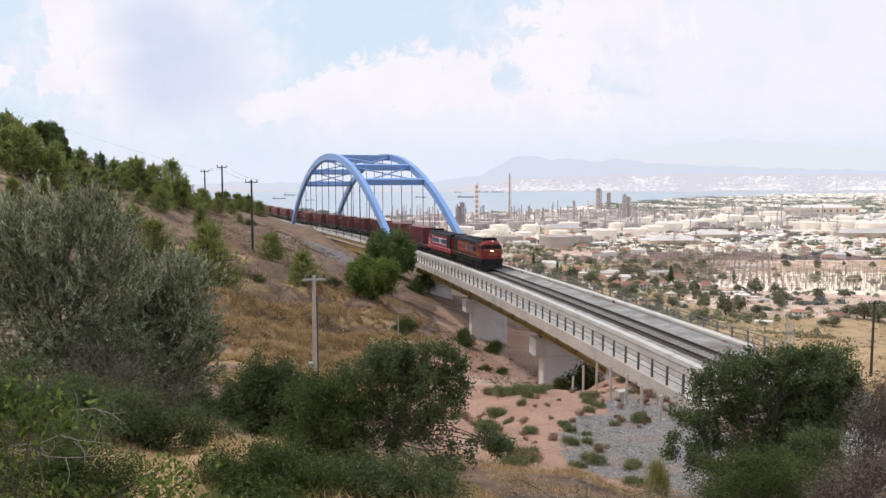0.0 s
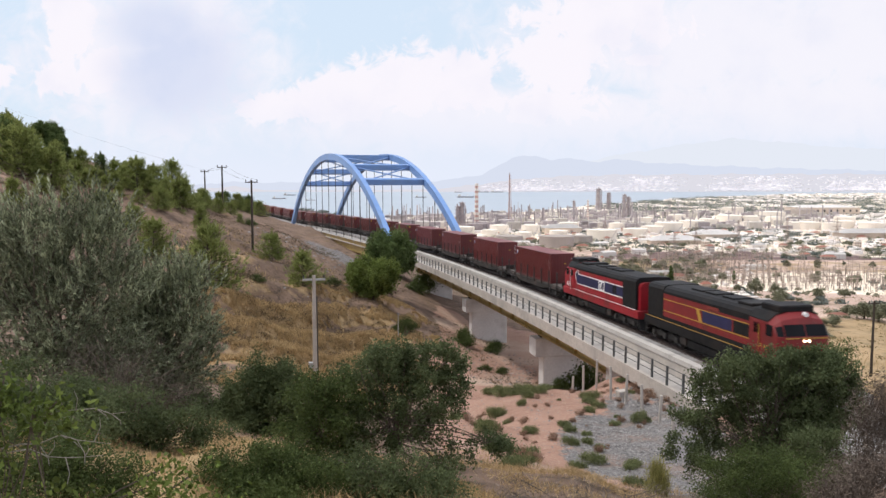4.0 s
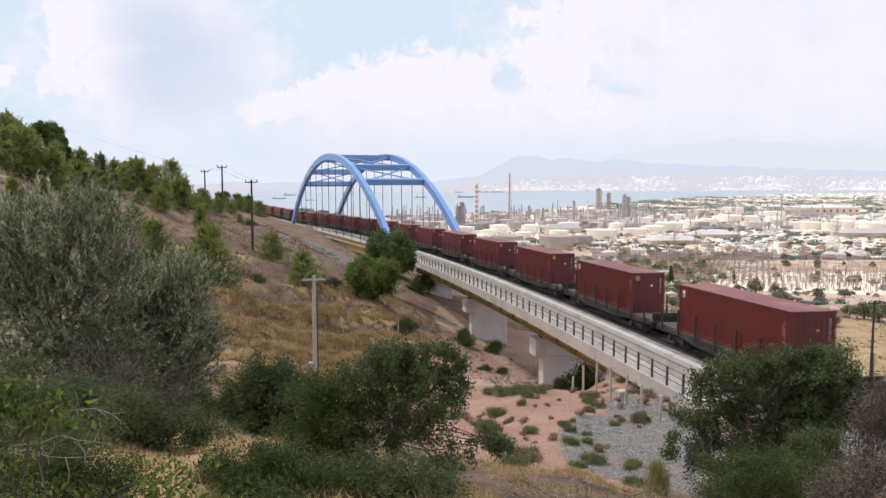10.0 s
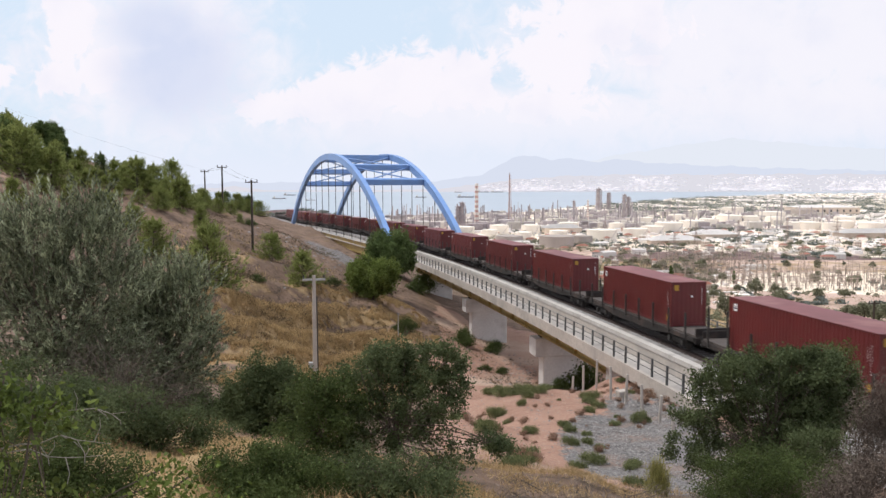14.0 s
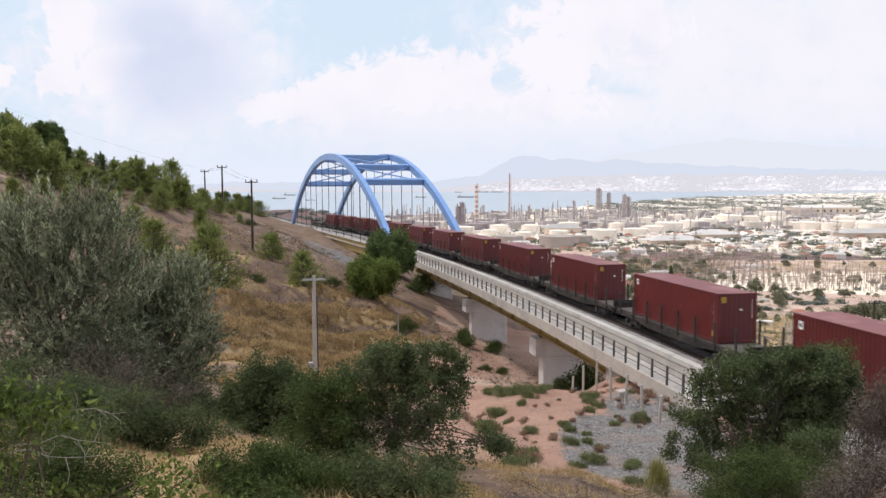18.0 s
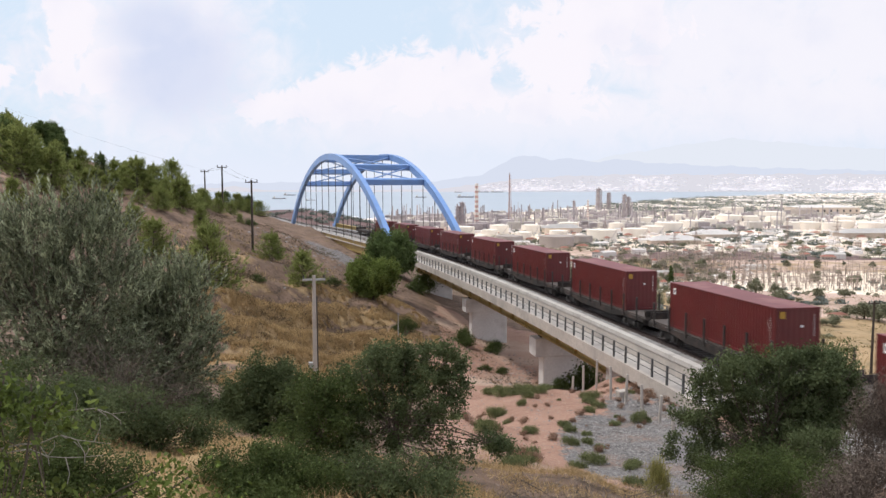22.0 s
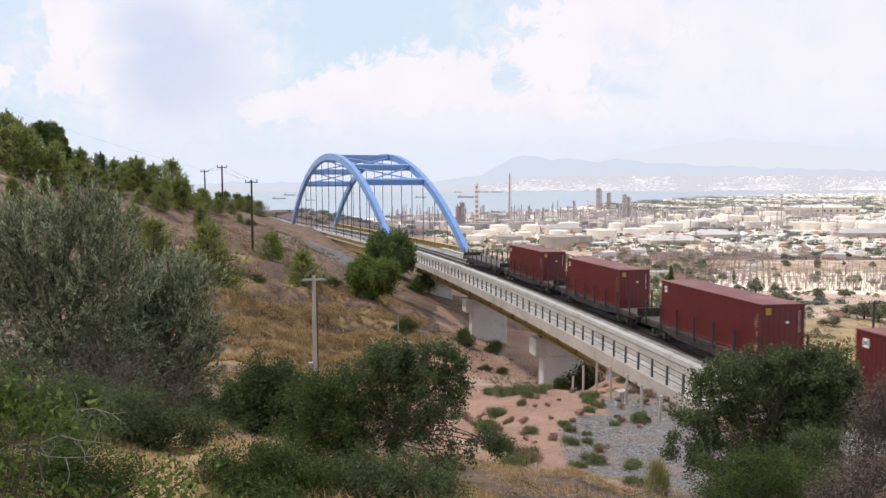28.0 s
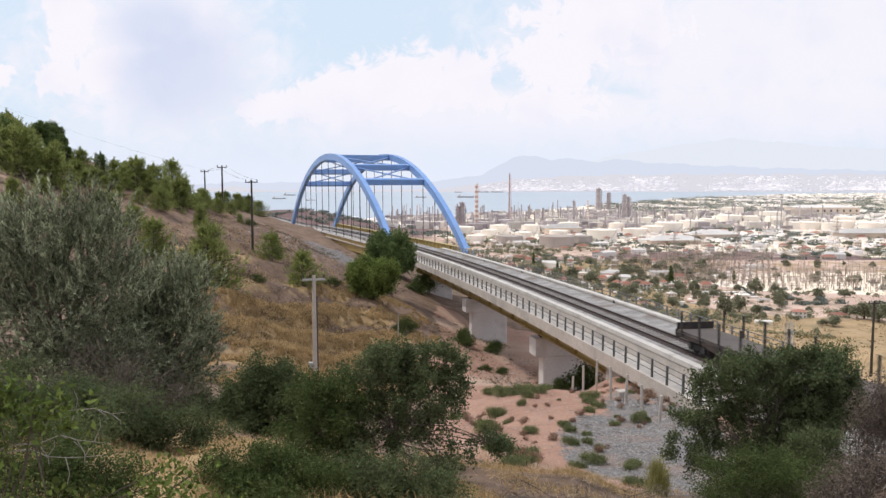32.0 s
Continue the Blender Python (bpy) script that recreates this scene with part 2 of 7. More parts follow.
def rail(s):
    """Centre of the track at rail height, and heading, at station s."""
    return np.interp(s, _S, _X), np.interp(s, _S, _Y), np.interp(s, _S, _Z), np.interp(s, _S, _H)


def at(s, w, h):
    x, y, z, a = rail(s)
    return Vector((x + math.cos(a) * w, y - math.sin(a) * w, z + h))


def on_track(s, w=0.0, h=0.0):
    """Pose of a thing on the track: its x to the right, its y away along the line."""
    x, y, z, a = rail(s)
    g = math.degrees(math.atan(GRADE)) if -70 < s < 240 else 0
    v = at(s, w, h)
    return pose(v.x, v.y, v.z, g, 0, -math.degrees(a))


# ---- the ground: cross-sections along the line, then the plain and the coast ----
SEC_S = np.array([-60, -35, -12, 8, 30, 60, 95, 145, 172, 210.0])
SEC_W = np.array([-90, -58, -36, -20, -9, 0, 10, 36.0])
SEC_Z = np.array([
    [80.0, 72.8, 67.8, 61.8, 57.4, 55.6, 54.2, 48.1],
    [78.0, 69.0, 64.2, 60.9, 57.6, 55.2, 53.2, 46.9],
    [76.4, 66.4, 59.7, 55.5, 53.5, 53.2, 51.8, 45.4],
    [76.3, 65.6, 56.5, 51.7, 50.8, 50.6, 48.8, 43.0],
    [77.0, 67.1, 56.4, 49.5, 46.7, 45.2, 45.0, 43.9],
    [78.0, 67.8, 59.8, 52.7, 47.8, 44.2, 43.5, 41.8],
    [77.8, 69.4, 61.3, 54.4, 50.0, 46.2, 43.2, 37.7],
    [73.0, 65.2, 58.4, 53.2, 50.8, 45.5, 40.5, 35.8],
    [71.0, 65.0, 59.4, 54.6, 52.0, 47.5, 43.0, 37.0],
    [69.0, 64.0, 59.8, 55.2, 51.2, 50.0, 46.4, 38.5]])
COAST_X = np.array([-3000, -400, 35, 414, 807, 1456, 3500.0])
COAST_Y = np.array([1100, 1250, 1376, 2095, 2711, 3415, 4700.0])


def hermite(xs, ys, x):
    """Smooth interpolation of the rows ys along xs."""
    x = np.clip(x, xs[0], xs[-1])
    i = np.clip(np.searchsorted(xs, x) - 1, 0, len(xs) - 2)
    d = np.gradient(ys, xs, axis=0)
    h = xs[i + 1] - xs[i]
    t = (x - xs[i]) / h
    n = np.arange(len(x))
    y0, y1, d0, d1 = ys[i, n], ys[i + 1, n], d[i, n] * h, d[i + 1, n] * h
    return (2 * t**3 - 3 * t**2 + 1) * y0 + (t**3 - 2 * t**2 + t) * d0 + (3 * t**2 - 2 * t**3) * y1 + (t**3 - t**2) * d1


def waves(x, y, size, seed):
    """Cheap smooth unevenness of about -1 to 1."""
    r = np.random.RandomState(seed)
    v = 0
    for k in range(6):
        a, ph, f = r.uniform(0, 6.28), r.uniform(0, 6.28), r.uniform(0.7, 1.5) * 6.28 / size
        v = v + np.sin((x * math.cos(a) + y * math.sin(a)) * f + ph)
    return v / 3.2


_TS = np.arange(-300, 420, 1.0)
_TX, _TY, _TZ, _TH = rail(_TS)


def line_place(x, y):
    """Station and offset of ground points."""
    s, w, z = np.empty(len(x)), np.empty(len(x)), np.empty(len(x))
    for a in range(0, len(x), 20000):
        xx, yy = x[a:a + 20000], y[a:a + 20000]
        i = np.argmin((xx[:, None] - _TX)**2 + (yy[:, None] - _TY)**2, axis=1)
        w[a:a + 20000] = np.cos(_TH[i]) * (xx - _TX[i]) - np.sin(_TH[i]) * (yy - _TY[i])
        s[a:a + 20000] = _TS[i] + np.sin(_TH[i]) * (xx - _TX[i]) + np.cos(_TH[i]) * (yy - _TY[i])
        z[a:a + 20000] = _TZ[i]
    return s, w, z


def sstep(a, b, v):
    t = np.clip((v - a) / (b - a), 0, 1)
    return t * t * (3 - 2 * t)


def blob(x, y, cx, cy, rx, ry, turn=0.0, soft=0.5):
    """1 inside an ellipse, falling to 0 outside."""
    c, s = math.cos(radians(turn)), math.sin(radians(turn))
    u, v = ((x - cx) * c + (y - cy) * s) / rx, (-(x - cx) * s + (y - cy) * c) / ry
    return sstep(1 + soft, 1 - soft, np.hypot(u, v))


def ground_z(x, y):
    x, y = np.atleast_1d(np.asarray(x, float)), np.atleast_1d(np.asarray(y, float))
    s, w, zr = line_place(x, y)
    # the hill, the valley and the slope by the sections
    cols = np.stack([hermite(SEC_S, np.repeat(SEC_Z[:, j:j + 1], len(x), 1), s) for j in range(len(SEC_W))])
    near = hermite(SEC_W, cols, w)
    near = near + 0.35 * waves(x, y, 9, 3) * sstep(5, 14, np.abs(w)) + 0.12 * waves(x, y, 2.6, 4) * sstep(3, 8, np.abs(w))
    near = near + np.clip(-90 - w, 0, 400) * 0.1
    near = near + 1.7 * np.exp(-(x**2 + (y + 1)**2) / 20.0)
    # worn terraces in the grass
    p = (0.87 * x - 0.5 * y + 1.4) / 6.2 + 0.1 * waves(x, y, 17, 41)
    near = near + 1.25 * (sstep(0.0, 0.75, p % 1.0) - sstep(0.75, 1.0, p % 1.0) - 0.5) * blob(x, y, -13, 74, 11, 24, 20)
    # embankment at the viaduct's near end
    bank = zr - np.where(w > 0, 2.1 - 0.95 * sstep(3.0, -1.0, s), 2.1) - np.maximum(0, np.abs(w) - 4.9) * 0.42 - np.maximum(0, s - 4.5) * 0.85 + 0.15 * waves(x, y, 2.2, 9)
    near = np.maximum(near, np.where((s < 14) & (np.abs(w) < 12), bank, -99))
    # the levelled bank before the abutment
    shelf = 55.2 - 0.135 * (y - 31) - np.maximum(0, y - 49) * 0.75 - np.maximum(0, 4.5 - x) * 0.3 + 0.08 * waves(x, y, 3.1, 12) + 0.05 * waves(x, y, 1.1, 13)
    shelf = np.where((y > 26) & (y < 62) & (w < -3.2), shelf, -99)
    near = np.maximum(near, shelf)
    d = np.hypot(x, y)
    plain = np.interp(d, [0, 125, 180, 280, 350, 460, 700, 1000, 1250, 1600, 5000], [47, 40, 29, 16, 13, 9.5, 9, 7, 3.5, 2.5, 2.5])
    plain = plain + 24 * np.exp(-(((x + 150) / 85)**2 + ((y - 820) / 110)**2)) + 16 * np.exp(-(((x + 300) / 120)**2 + ((y - 900) / 120)**2))
    plain = plain + 0.5 * waves(x, y, 60, 5) * sstep(100, 200, d)
    # beyond the arch the hill ends and falls to the plain
    k = np.maximum(sstep(36, 110, w), sstep(250, 420, s))
    z = near * (1 - k) + plain * k
    # the bed of the railway where it lies on the ground
    bed = sstep(7.0, 4.6, np.abs(w)) * np.maximum(sstep(-7, -11, s), sstep(222, 230, s))
    z = z * (1 - bed) + (zr - 0.75) * bed
    # the coast
    off = y - np.interp(x, COAST_X, COAST_Y)
    c = sstep(-60, 40, off)
    return z * (1 - c) + (-4.0) * c


def gz(x, y):
    return float(ground_z(x, y)[0])

# ---- helpers for building ----


def mesh(name, verts, faces, material, smooth=False):
    me = bpy.data.meshes.new(name)
    me.from_pydata([tuple(v) for v in verts], [], faces)
    for m in (material if isinstance(material, (list, tuple)) else [material]):
        me.materials.append(m)
    if smooth:
        me.polygons.foreach_set("use_smooth", [True] * len(me.polygons))
    me.update()
    return me


def bm_mesh(name, bm, material):
    me = bpy.data.meshes.new(name)
    bm.normal_update()
    bm.to_mesh(me)
    bm.free()
    for m in (material if isinstance(material, (list, tuple)) else [material]):
        me.materials.append(m)
    return me


def part(name, data, material, parent, label="", m=None):
    """One mesh object under a thing or under a part. data: a bmesh or a mesh."""
    me = data if isinstance(data, bpy.types.Mesh) else bm_mesh(name, data, material)
    ob = new(name, me)
    ob.parent = parent
    if m is not None:
        ob.matrix_basis = m
    return tagged(ob, label)


def thing(name, m, label, category, group="", kind=""):
    ob = new(name)
    ob.empty_display_size = 0.5
    ob.matrix_basis = m
    return tagged(ob, label, category, group, kind)


def box(x0, x1, y0, y1, z0, z1, bevel=0.0, bm=None):
    """A box with bounds, its edges rounded."""
    one = bmesh.new()
    bmesh.ops.create_cube(one, size=1.0)
    for v in one.verts:
        v.co = Vector(((x0 + x1) / 2 + v.co.x * (x1 - x0), (y0 + y1) / 2 + v.co.y * (y1 - y0), (z0 + z1) / 2 + v.co.z * (z1 - z0)))
    if bevel:
        bmesh.ops.bevel(one, geom=one.edges[:], offset=bevel, segments=1, affect="EDGES")
    if bm is None:
        return one
    tmp = bpy.data.meshes.new("tmp")
    one.to_mesh(tmp)
    one.free()
    bm.from_mesh(tmp)
    bpy.data.meshes.remove(tmp)
    return bm


def tube(points, radii, sides=8, caps=True):
    """Tapered tube along points: verts and faces."""
    verts, faces = [], []
    pts = [Vector(p) for p in points]
    for i, p in enumerate(pts):
        d = (pts[min(i + 1, len(pts) - 1)] - pts[max(i - 1, 0)]).normalized()
        a = d.orthogonal().normalized() if abs(d.z) > 0.9 else d.cross(Vector((0, 0, 1))).normalized()
        b = d.cross(a)
        for k in range(sides):
            t = 2 * math.pi * k / sides
            verts.append(p + (a * math.cos(t) + b * math.sin(t)) * radii[i])
    for i in range(len(pts) - 1):
        for k in range(sides):
            k2 = (k + 1) % sides
            faces.append((i * sides + k, i * sides + k2, (i + 1) * sides + k2, (i + 1) * sides + k))
    if caps:
        faces.append(tuple(range(sides))[::-1])
        faces.append(tuple(range((len(pts) - 1) * sides, len(pts) * sides)))
    return verts, faces


def merge(pieces):
    """Joins (verts, faces) lists."""
    verts, faces = [], []
    for v, f in pieces:
        o = len(verts)
        verts += v
        faces += [tuple(i + o for i in q) for q in f]
    return verts, faces


def sweep(profile, s0, s1, origin, step=2.0):
    """A cross-section of (w, h) carried along the railway's line from s0 to s1: verts and faces about origin."""
    n = max(2, int(round((s1 - s0) / step)) + 1)
    verts, faces, k = [], [], len(profile)
    for i in range(n):
        s = s0 + (s1 - s0) * i / (n - 1)
        verts += [at(s, w, h) - origin for w, h in profile]
    for i in range(n - 1):
        for j in range(k):
            j2 = (j + 1) % k
            faces.append((i * k + j, (i + 1) * k + j, (i + 1) * k + j2, i * k + j2))
    faces.append(tuple(range(k)))
    faces.append(tuple(range((n - 1) * k, n * k))[::-1])
    return verts, faces


def rect(w0, w1, h0, h1):
    return [(w0, h0), (w0, h1), (w1, h1), (w1, h0)]


# ---- ground, sea ----


def ground_material():
    m = bpy.data.materials.new("hillside_ground")
    m.use_nodes = True
    nt = m.node_tree
    nd, L = nt.nodes, nt.links.new
    bs = nd["Principled BSDF"]
    bs.inputs["Roughness"].default_value = 0.95
    bs.inputs["Specular IOR Level"].default_value = 0.15
    geo = nd.new("ShaderNodeNewGeometry")

    def noise(scale, detail=6, rough=0.6):
        n = nd.new("ShaderNodeTexNoise")
        n.inputs["Scale"].default_value, n.inputs["Detail"].default_value, n.inputs["Roughness"].default_value = scale, detail, rough
        L(geo.outputs["Position"], n.inputs["Vector"])
        return n.outputs["Fac"]

    def ramp(fac, lo, hi):
        r = nd.new("ShaderNodeMapRange")
        r.inputs["From Min"].default_value, r.inputs["From Max"].default_value = lo, hi
        L(fac, r.inputs["Value"])
        return r.outputs["Result"]

    def mix(fac, a, b):
        x = nd.new("ShaderNodeMixRGB")
        L(fac, x.inputs["Fac"])
        for sock, v in ((x.inputs["Color1"], a), (x.inputs["Color2"], b)):
            if isinstance(v, tuple):
                sock.default_value = (*v, 1)
            else:
                L(v, sock)
        return x.outputs["Color"]

    def gate(weight, n, gain=1.0):
        """A cover's weight, its border broken by noise."""
        a = nd.new("ShaderNodeMath")
        a.operation = "MULTIPLY_ADD"
        L(n, a.inputs[0])
        a.inputs[1].default_value = gain
        L(weight, a.inputs[2])
        return ramp(a.outputs[0], 0.5 + gain * 0.42, 0.5 + gain * 0.58)

    at1 = nd.new("ShaderNodeVertexColor")
    at1.layer_name = "cover"
    sp = nd.new("ShaderNodeSeparateColor")
    L(at1.outputs["Color"], sp.inputs["Color"])
    at2 = nd.new("ShaderNodeVertexColor")
    at2.layer_name = "cover_far"
    sp2 = nd.new("ShaderNodeSeparateColor")
    L(at2.outputs["Color"], sp2.inputs["Color"])
    n_s, n_m, n_l, n_f = noise(0.35, 8), noise(1.6, 7), noise(0.06, 6), noise(7.0, 6)
    n_far = noise(0.012, 9, 0.7)
    n_far2 = noise(0.05, 8, 0.75)
    # bare hill: brown soil with dead scrub and stones
    hill = mix(ramp(n_s, 0.36, 0.62), (0.135, 0.093, 0.07), (0.25, 0.172, 0.128))
    hill = mix(ramp(n_m, 0.52, 0.68), hill, (0.07, 0.056, 0.043))
    hill = mix(ramp(n_f, 0.60, 0.70), hill, (0.30, 0.245, 0.20))
    grass = mix(ramp(n_m, 0.35, 0.65), (0.30, 0.205, 0.11), (0.44, 0.32, 0.175))
    mp = nd.new("ShaderNodeMapping")
    mp.vector_type = "TEXTURE"
    mp.inputs["Scale"].default_value = (11.0, 2.2, 1.4)
    mp.inputs["Rotation"].default_value = (0, 0, 1.05)
    L(geo.outputs["Position"], mp.inputs["Vector"])
    nb = nd.new("ShaderNodeTexNoise")
    nb.inputs["Scale"].default_value, nb.inputs["Detail"].default_value, nb.inputs["Roughness"].default_value = 1.0, 7, 0.65
    L(mp.outputs["Vector"], nb.inputs["Vector"])
    grass = mix(ramp(nb.outputs["Fac"], 0.56, 0.70), grass, (0.15, 0.105, 0.07))
    hill = mix(ramp(nb.outputs["Fac"], 0.56, 0.70), hill, (0.20, 0.135, 0.075))
    red = mix(ramp(n_s, 0.35, 0.65), (0.265, 0.152, 0.112), (0.375, 0.232, 0.175))
    red = mix(ramp(n_f, 0.5, 0.75), red, (0.44, 0.32, 0.25))
    red = mix(ramp(n_m, 0.54, 0.70), red, (0.30, 0.20, 0.155))
    red = mix(ramp(n_l, 0.52, 0.64), red, (0.43, 0.32, 0.25))
    gravel = mix(ramp(n_f, 0.38, 0.62), (0.10, 0.096, 0.094), (0.26, 0.25, 0.245))
    gravel = mix(ramp(n_s, 0.50, 0.66), gravel, (0.24, 0.18, 0.15))
    # the plain: dry earth, pale yards, scrub; the pale also carries distance haze
    plain = mix(ramp(n_far, 0.40, 0.60), (0.47, 0.335, 0.275), (0.66, 0.51, 0.43))
    plain = mix(ramp(n_far2, 0.50, 0.62), plain, (0.30, 0.235, 0.175))
    plain = mix(ramp(n_l, 0.54, 0.68), plain, (0.30, 0.255, 0.175))
    burnt = mix(ramp(n_far2, 0.38, 0.62), (0.13, 0.092, 0.092), (0.24, 0.165, 0.155))
    dry = mix(ramp(n_l, 0.36, 0.64), (0.33, 0.235, 0.13), (0.45, 0.33, 0.20))
    dry = mix(ramp(n_s, 0.50, 0.66), dry, (0.27, 0.21, 0.125))
    dry = mix(ramp(n_m, 0.54, 0.70), dry, (0.34, 0.245, 0.13))
    dry = mix(ramp(n_far2, 0.54, 0.66), dry, (0.26, 0.21, 0.13))
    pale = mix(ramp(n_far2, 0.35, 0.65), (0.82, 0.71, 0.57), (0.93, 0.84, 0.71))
    c = mix(gate(sp.outputs["Green"], n_s, 0.8), hill, grass)
    c = mix(gate(sp.outputs["Red"], n_s, 0.7), c, red)
    c = mix(gate(sp.outputs["Blue"], n_m, 0.8), c, gravel)
    far = mix(gate(sp2.outputs["Green"], n_far2, 0.7), plain, burnt)
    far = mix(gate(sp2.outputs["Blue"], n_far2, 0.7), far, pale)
    far = mix(gate(at1.outputs["Alpha"], n_l, 0.8), far, dry)
    c = mix(sp2.outputs["Red"], c, far)
    L(c, bs.inputs["Base Color"])
    bp = nd.new("ShaderNodeBump")
    bp.inputs["Strength"].default_value, bp.inputs["Distance"].default_value = 0.7, 0.12
    ad = nd.new("ShaderNodeMath")
    ad.operation = "ADD"
    L(n_m, ad.inputs[0])
    L(n_f, ad.inputs[1])
    L(ad.outputs[0], bp.inputs["Height"])
    L(bp.outputs["Normal"], bs.inputs["Normal"])
    return m


def axis(a, b, step, lo, hi, grow):
    """Even steps from a to b, growing ones out to lo and hi."""
    mid = list(np.arange(a, b + 1e-6, step))
    up, d = [], step
    v = mid[-1]
    while v < hi:
        d = min(d * grow, 70)
        v += d
        up.append(v)
    dn, d = [], step
    v = mid[0]
    while v > lo:
        d = min(d * grow, 70)
        v -= d
        dn.append(v)
    return np.array(dn[::-1] + mid + up)


def build_ground():
    xs = axis(-62, 60, 0.8, -4900, 4900, 1.06)
    ys = axis(0, 165, 0.8, -800, 4950, 1.05)
    gx, gy = np.meshgrid(xs, ys)
    x, y = gx.ravel(), gy.ravel()
    z = ground_z(x, y)
    nx, ny = len(xs), len(ys)
    i = np.arange((ny - 1) * nx).reshape(ny - 1, nx)[:, :-1].ravel()
    faces = np.stack([i, i + 1, i + nx + 1, i + nx], 1)
    me = bpy.data.meshes.new("ground")
    me.vertices.add(len(x))
    me.vertices.foreach_set("co", np.stack([x, y, z], 1).astype(np.float32).ravel())
    me.loops.add(len(faces) * 4)
    me.loops.foreach_set("vertex_index", faces.ravel().astype(np.int32))
    me.polygons.add(len(faces))
    me.polygons.foreach_set("loop_start", (np.arange(len(faces)) * 4).astype(np.int32))
    me.polygons.foreach_set("use_smooth", np.ones(len(faces), bool))
    me.update(calc_edges=True)
    s, w, _ = line_place(x, y)
    red = np.maximum.reduce([blob(x, y, 5.5, 50, 6.5, 12), blob(x, y, 4, 83, 6, 16, 4), blob(x, y, 12, 72, 14, 20), blob(x, y, 9, 98, 8, 22), blob(x, y, 2.2, 106, 3.2, 20, 4),
                             blob(x, y, 3.5, 32, 4.5, 12), 0.8 * blob(x, y, 12, 43, 5, 8), 0.5 * sstep(-34, -62, w)])
    grass = np.maximum.reduce([0.95 * blob(x, y, -9, 50, 6, 12, 5), 0.95 * blob(x, y, -12, 70, 8, 11, 10), 0.75 * blob(x, y, -3, 10, 6, 5), 0.85 * blob(x, y, -8, 86, 5, 9, 12), 0.55 * blob(x, y, -14, 92, 6, 10, 15), 0.5 * blob(x, y, -24, 84, 7, 14, 15)])
    p = ((0.87 * x - 0.5 * y + 1.4) / 6.2 + 0.1 * waves(x, y, 17, 41)) % 1.0
    grass = grass * np.where(y > 40, 0.45 + 0.55 * sstep(0.2, 0.45, p) * sstep(1.0, 0.88, p), 1.0)
    gravel = np.maximum.reduce([blob(x, y, 8.0, 30, 3.2, 9), 0.75 * blob(x, y, 10.5, 38, 2.4, 8), 0.55 * blob(x, y, 11.5, 43, 3.0, 6), 0.62 * blob(x, y, -19, 136, 6, 18, 15)])
    d = np.hypot(x, y)
    far = np.maximum(sstep(14, 40, w), sstep(230, 330, s))
    dry = sstep(390, 270, d) * sstep(8, 26, w) + 0.5 * blob(x, y, 280, 510, 240, 50) + 0.85 * sstep(590, 500, d) * sstep(0.36, 0.26, x / np.maximum(y, 1)) * sstep(14, 40, w)
    burnt = np.maximum.reduce([1.5 * blob(x, y, 330, 600, 190, 42, 4), 0.55 * blob(x, y, 110, 560, 90, 40), 0.95 * blob(x, y, -190, 840, 190, 190)])
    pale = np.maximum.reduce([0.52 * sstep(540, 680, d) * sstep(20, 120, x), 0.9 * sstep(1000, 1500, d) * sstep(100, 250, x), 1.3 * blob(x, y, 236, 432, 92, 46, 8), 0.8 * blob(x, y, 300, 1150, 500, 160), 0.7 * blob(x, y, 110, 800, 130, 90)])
    one = np.ones_like(x)
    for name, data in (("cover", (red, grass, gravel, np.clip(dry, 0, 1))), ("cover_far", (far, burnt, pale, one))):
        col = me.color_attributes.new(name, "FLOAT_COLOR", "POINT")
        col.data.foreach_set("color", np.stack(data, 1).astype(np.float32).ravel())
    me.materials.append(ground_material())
    return tagged(new("ground", me), "dry brown hillside falling to a pale built-up coastal plain", "ground", kind="structure")


build_ground()
_v = [(-4900, 700, 0), (4900, 700, 0), (4900, 4950, 0), (-4900, 4950, 0)]
tagged(new("water", mesh("water", _v, [(0, 1, 2, 3)], WATER)), "calm pale blue sea of a wide bay", "sea", kind="structure")


# ---- viaduct ----
V_ORIGIN = at(45, 0, 0)


def build_viaduct():
    t = thing("viaduct", Matrix.Translation(V_ORIGIN), "pale concrete railway viaduct on ochre steel girders across the valley", "bridge", kind="structure")
    o = V_ORIGIN

    def sw(name, prof, s0, s1, material, label="", step=2.5):
        return part(name, mesh(name, *sweep(prof, s0, s1, o, step), material), material, t, label)

    a, b = -10.0, 99.0
    sw("deck_slab", [(-4.35, -1.05), (4.85, -1.05), (4.85, -1.25), (2.4, -1.5), (-2.0, -1.5), (-4.35, -1.25)][::-1], 0.5, b, CONCRETE, "grey concrete deck slab")
    sw("deck_slab", [(-4.35, -1.05), (2.6, -1.05), (2.4, -1.5), (-2.0, -1.5), (-4.35, -1.25)][::-1], a, 0.496, CONCRETE, "grey concrete deck slab")
    sw("edge_beam", rect(-4.62, -4.352, -1.85, -0.94), a, b, CONCRETE_PALE, "pale concrete edge beam")
    sw("edge_beam", rect(4.852, 5.1, -1.85, -0.94), 0.5, b, CONCRETE_PALE, "pale concrete edge beam")
    sw("ballast_wall", rect(-2.80, -2.42, -1.046, -0.164), a, b, CONCRETE_PALE, "pale concrete ballast wall")
    sw("ballast_wall", rect(3.1, 3.5, -1.046, 0.076), 1.5, b, CONCRETE_PALE, "pale concrete ballast wall")
    sw("wall_cap", rect(-2.86, -2.34, -0.16, 0.13), a, b, CAP_CONCRETE, "white concrete wall cap")
    sw("wall_cap", rect(3.04, 3.62, 0.08, 0.24), 1.4, b, CAP_CONCRETE, "white concrete wall cap")
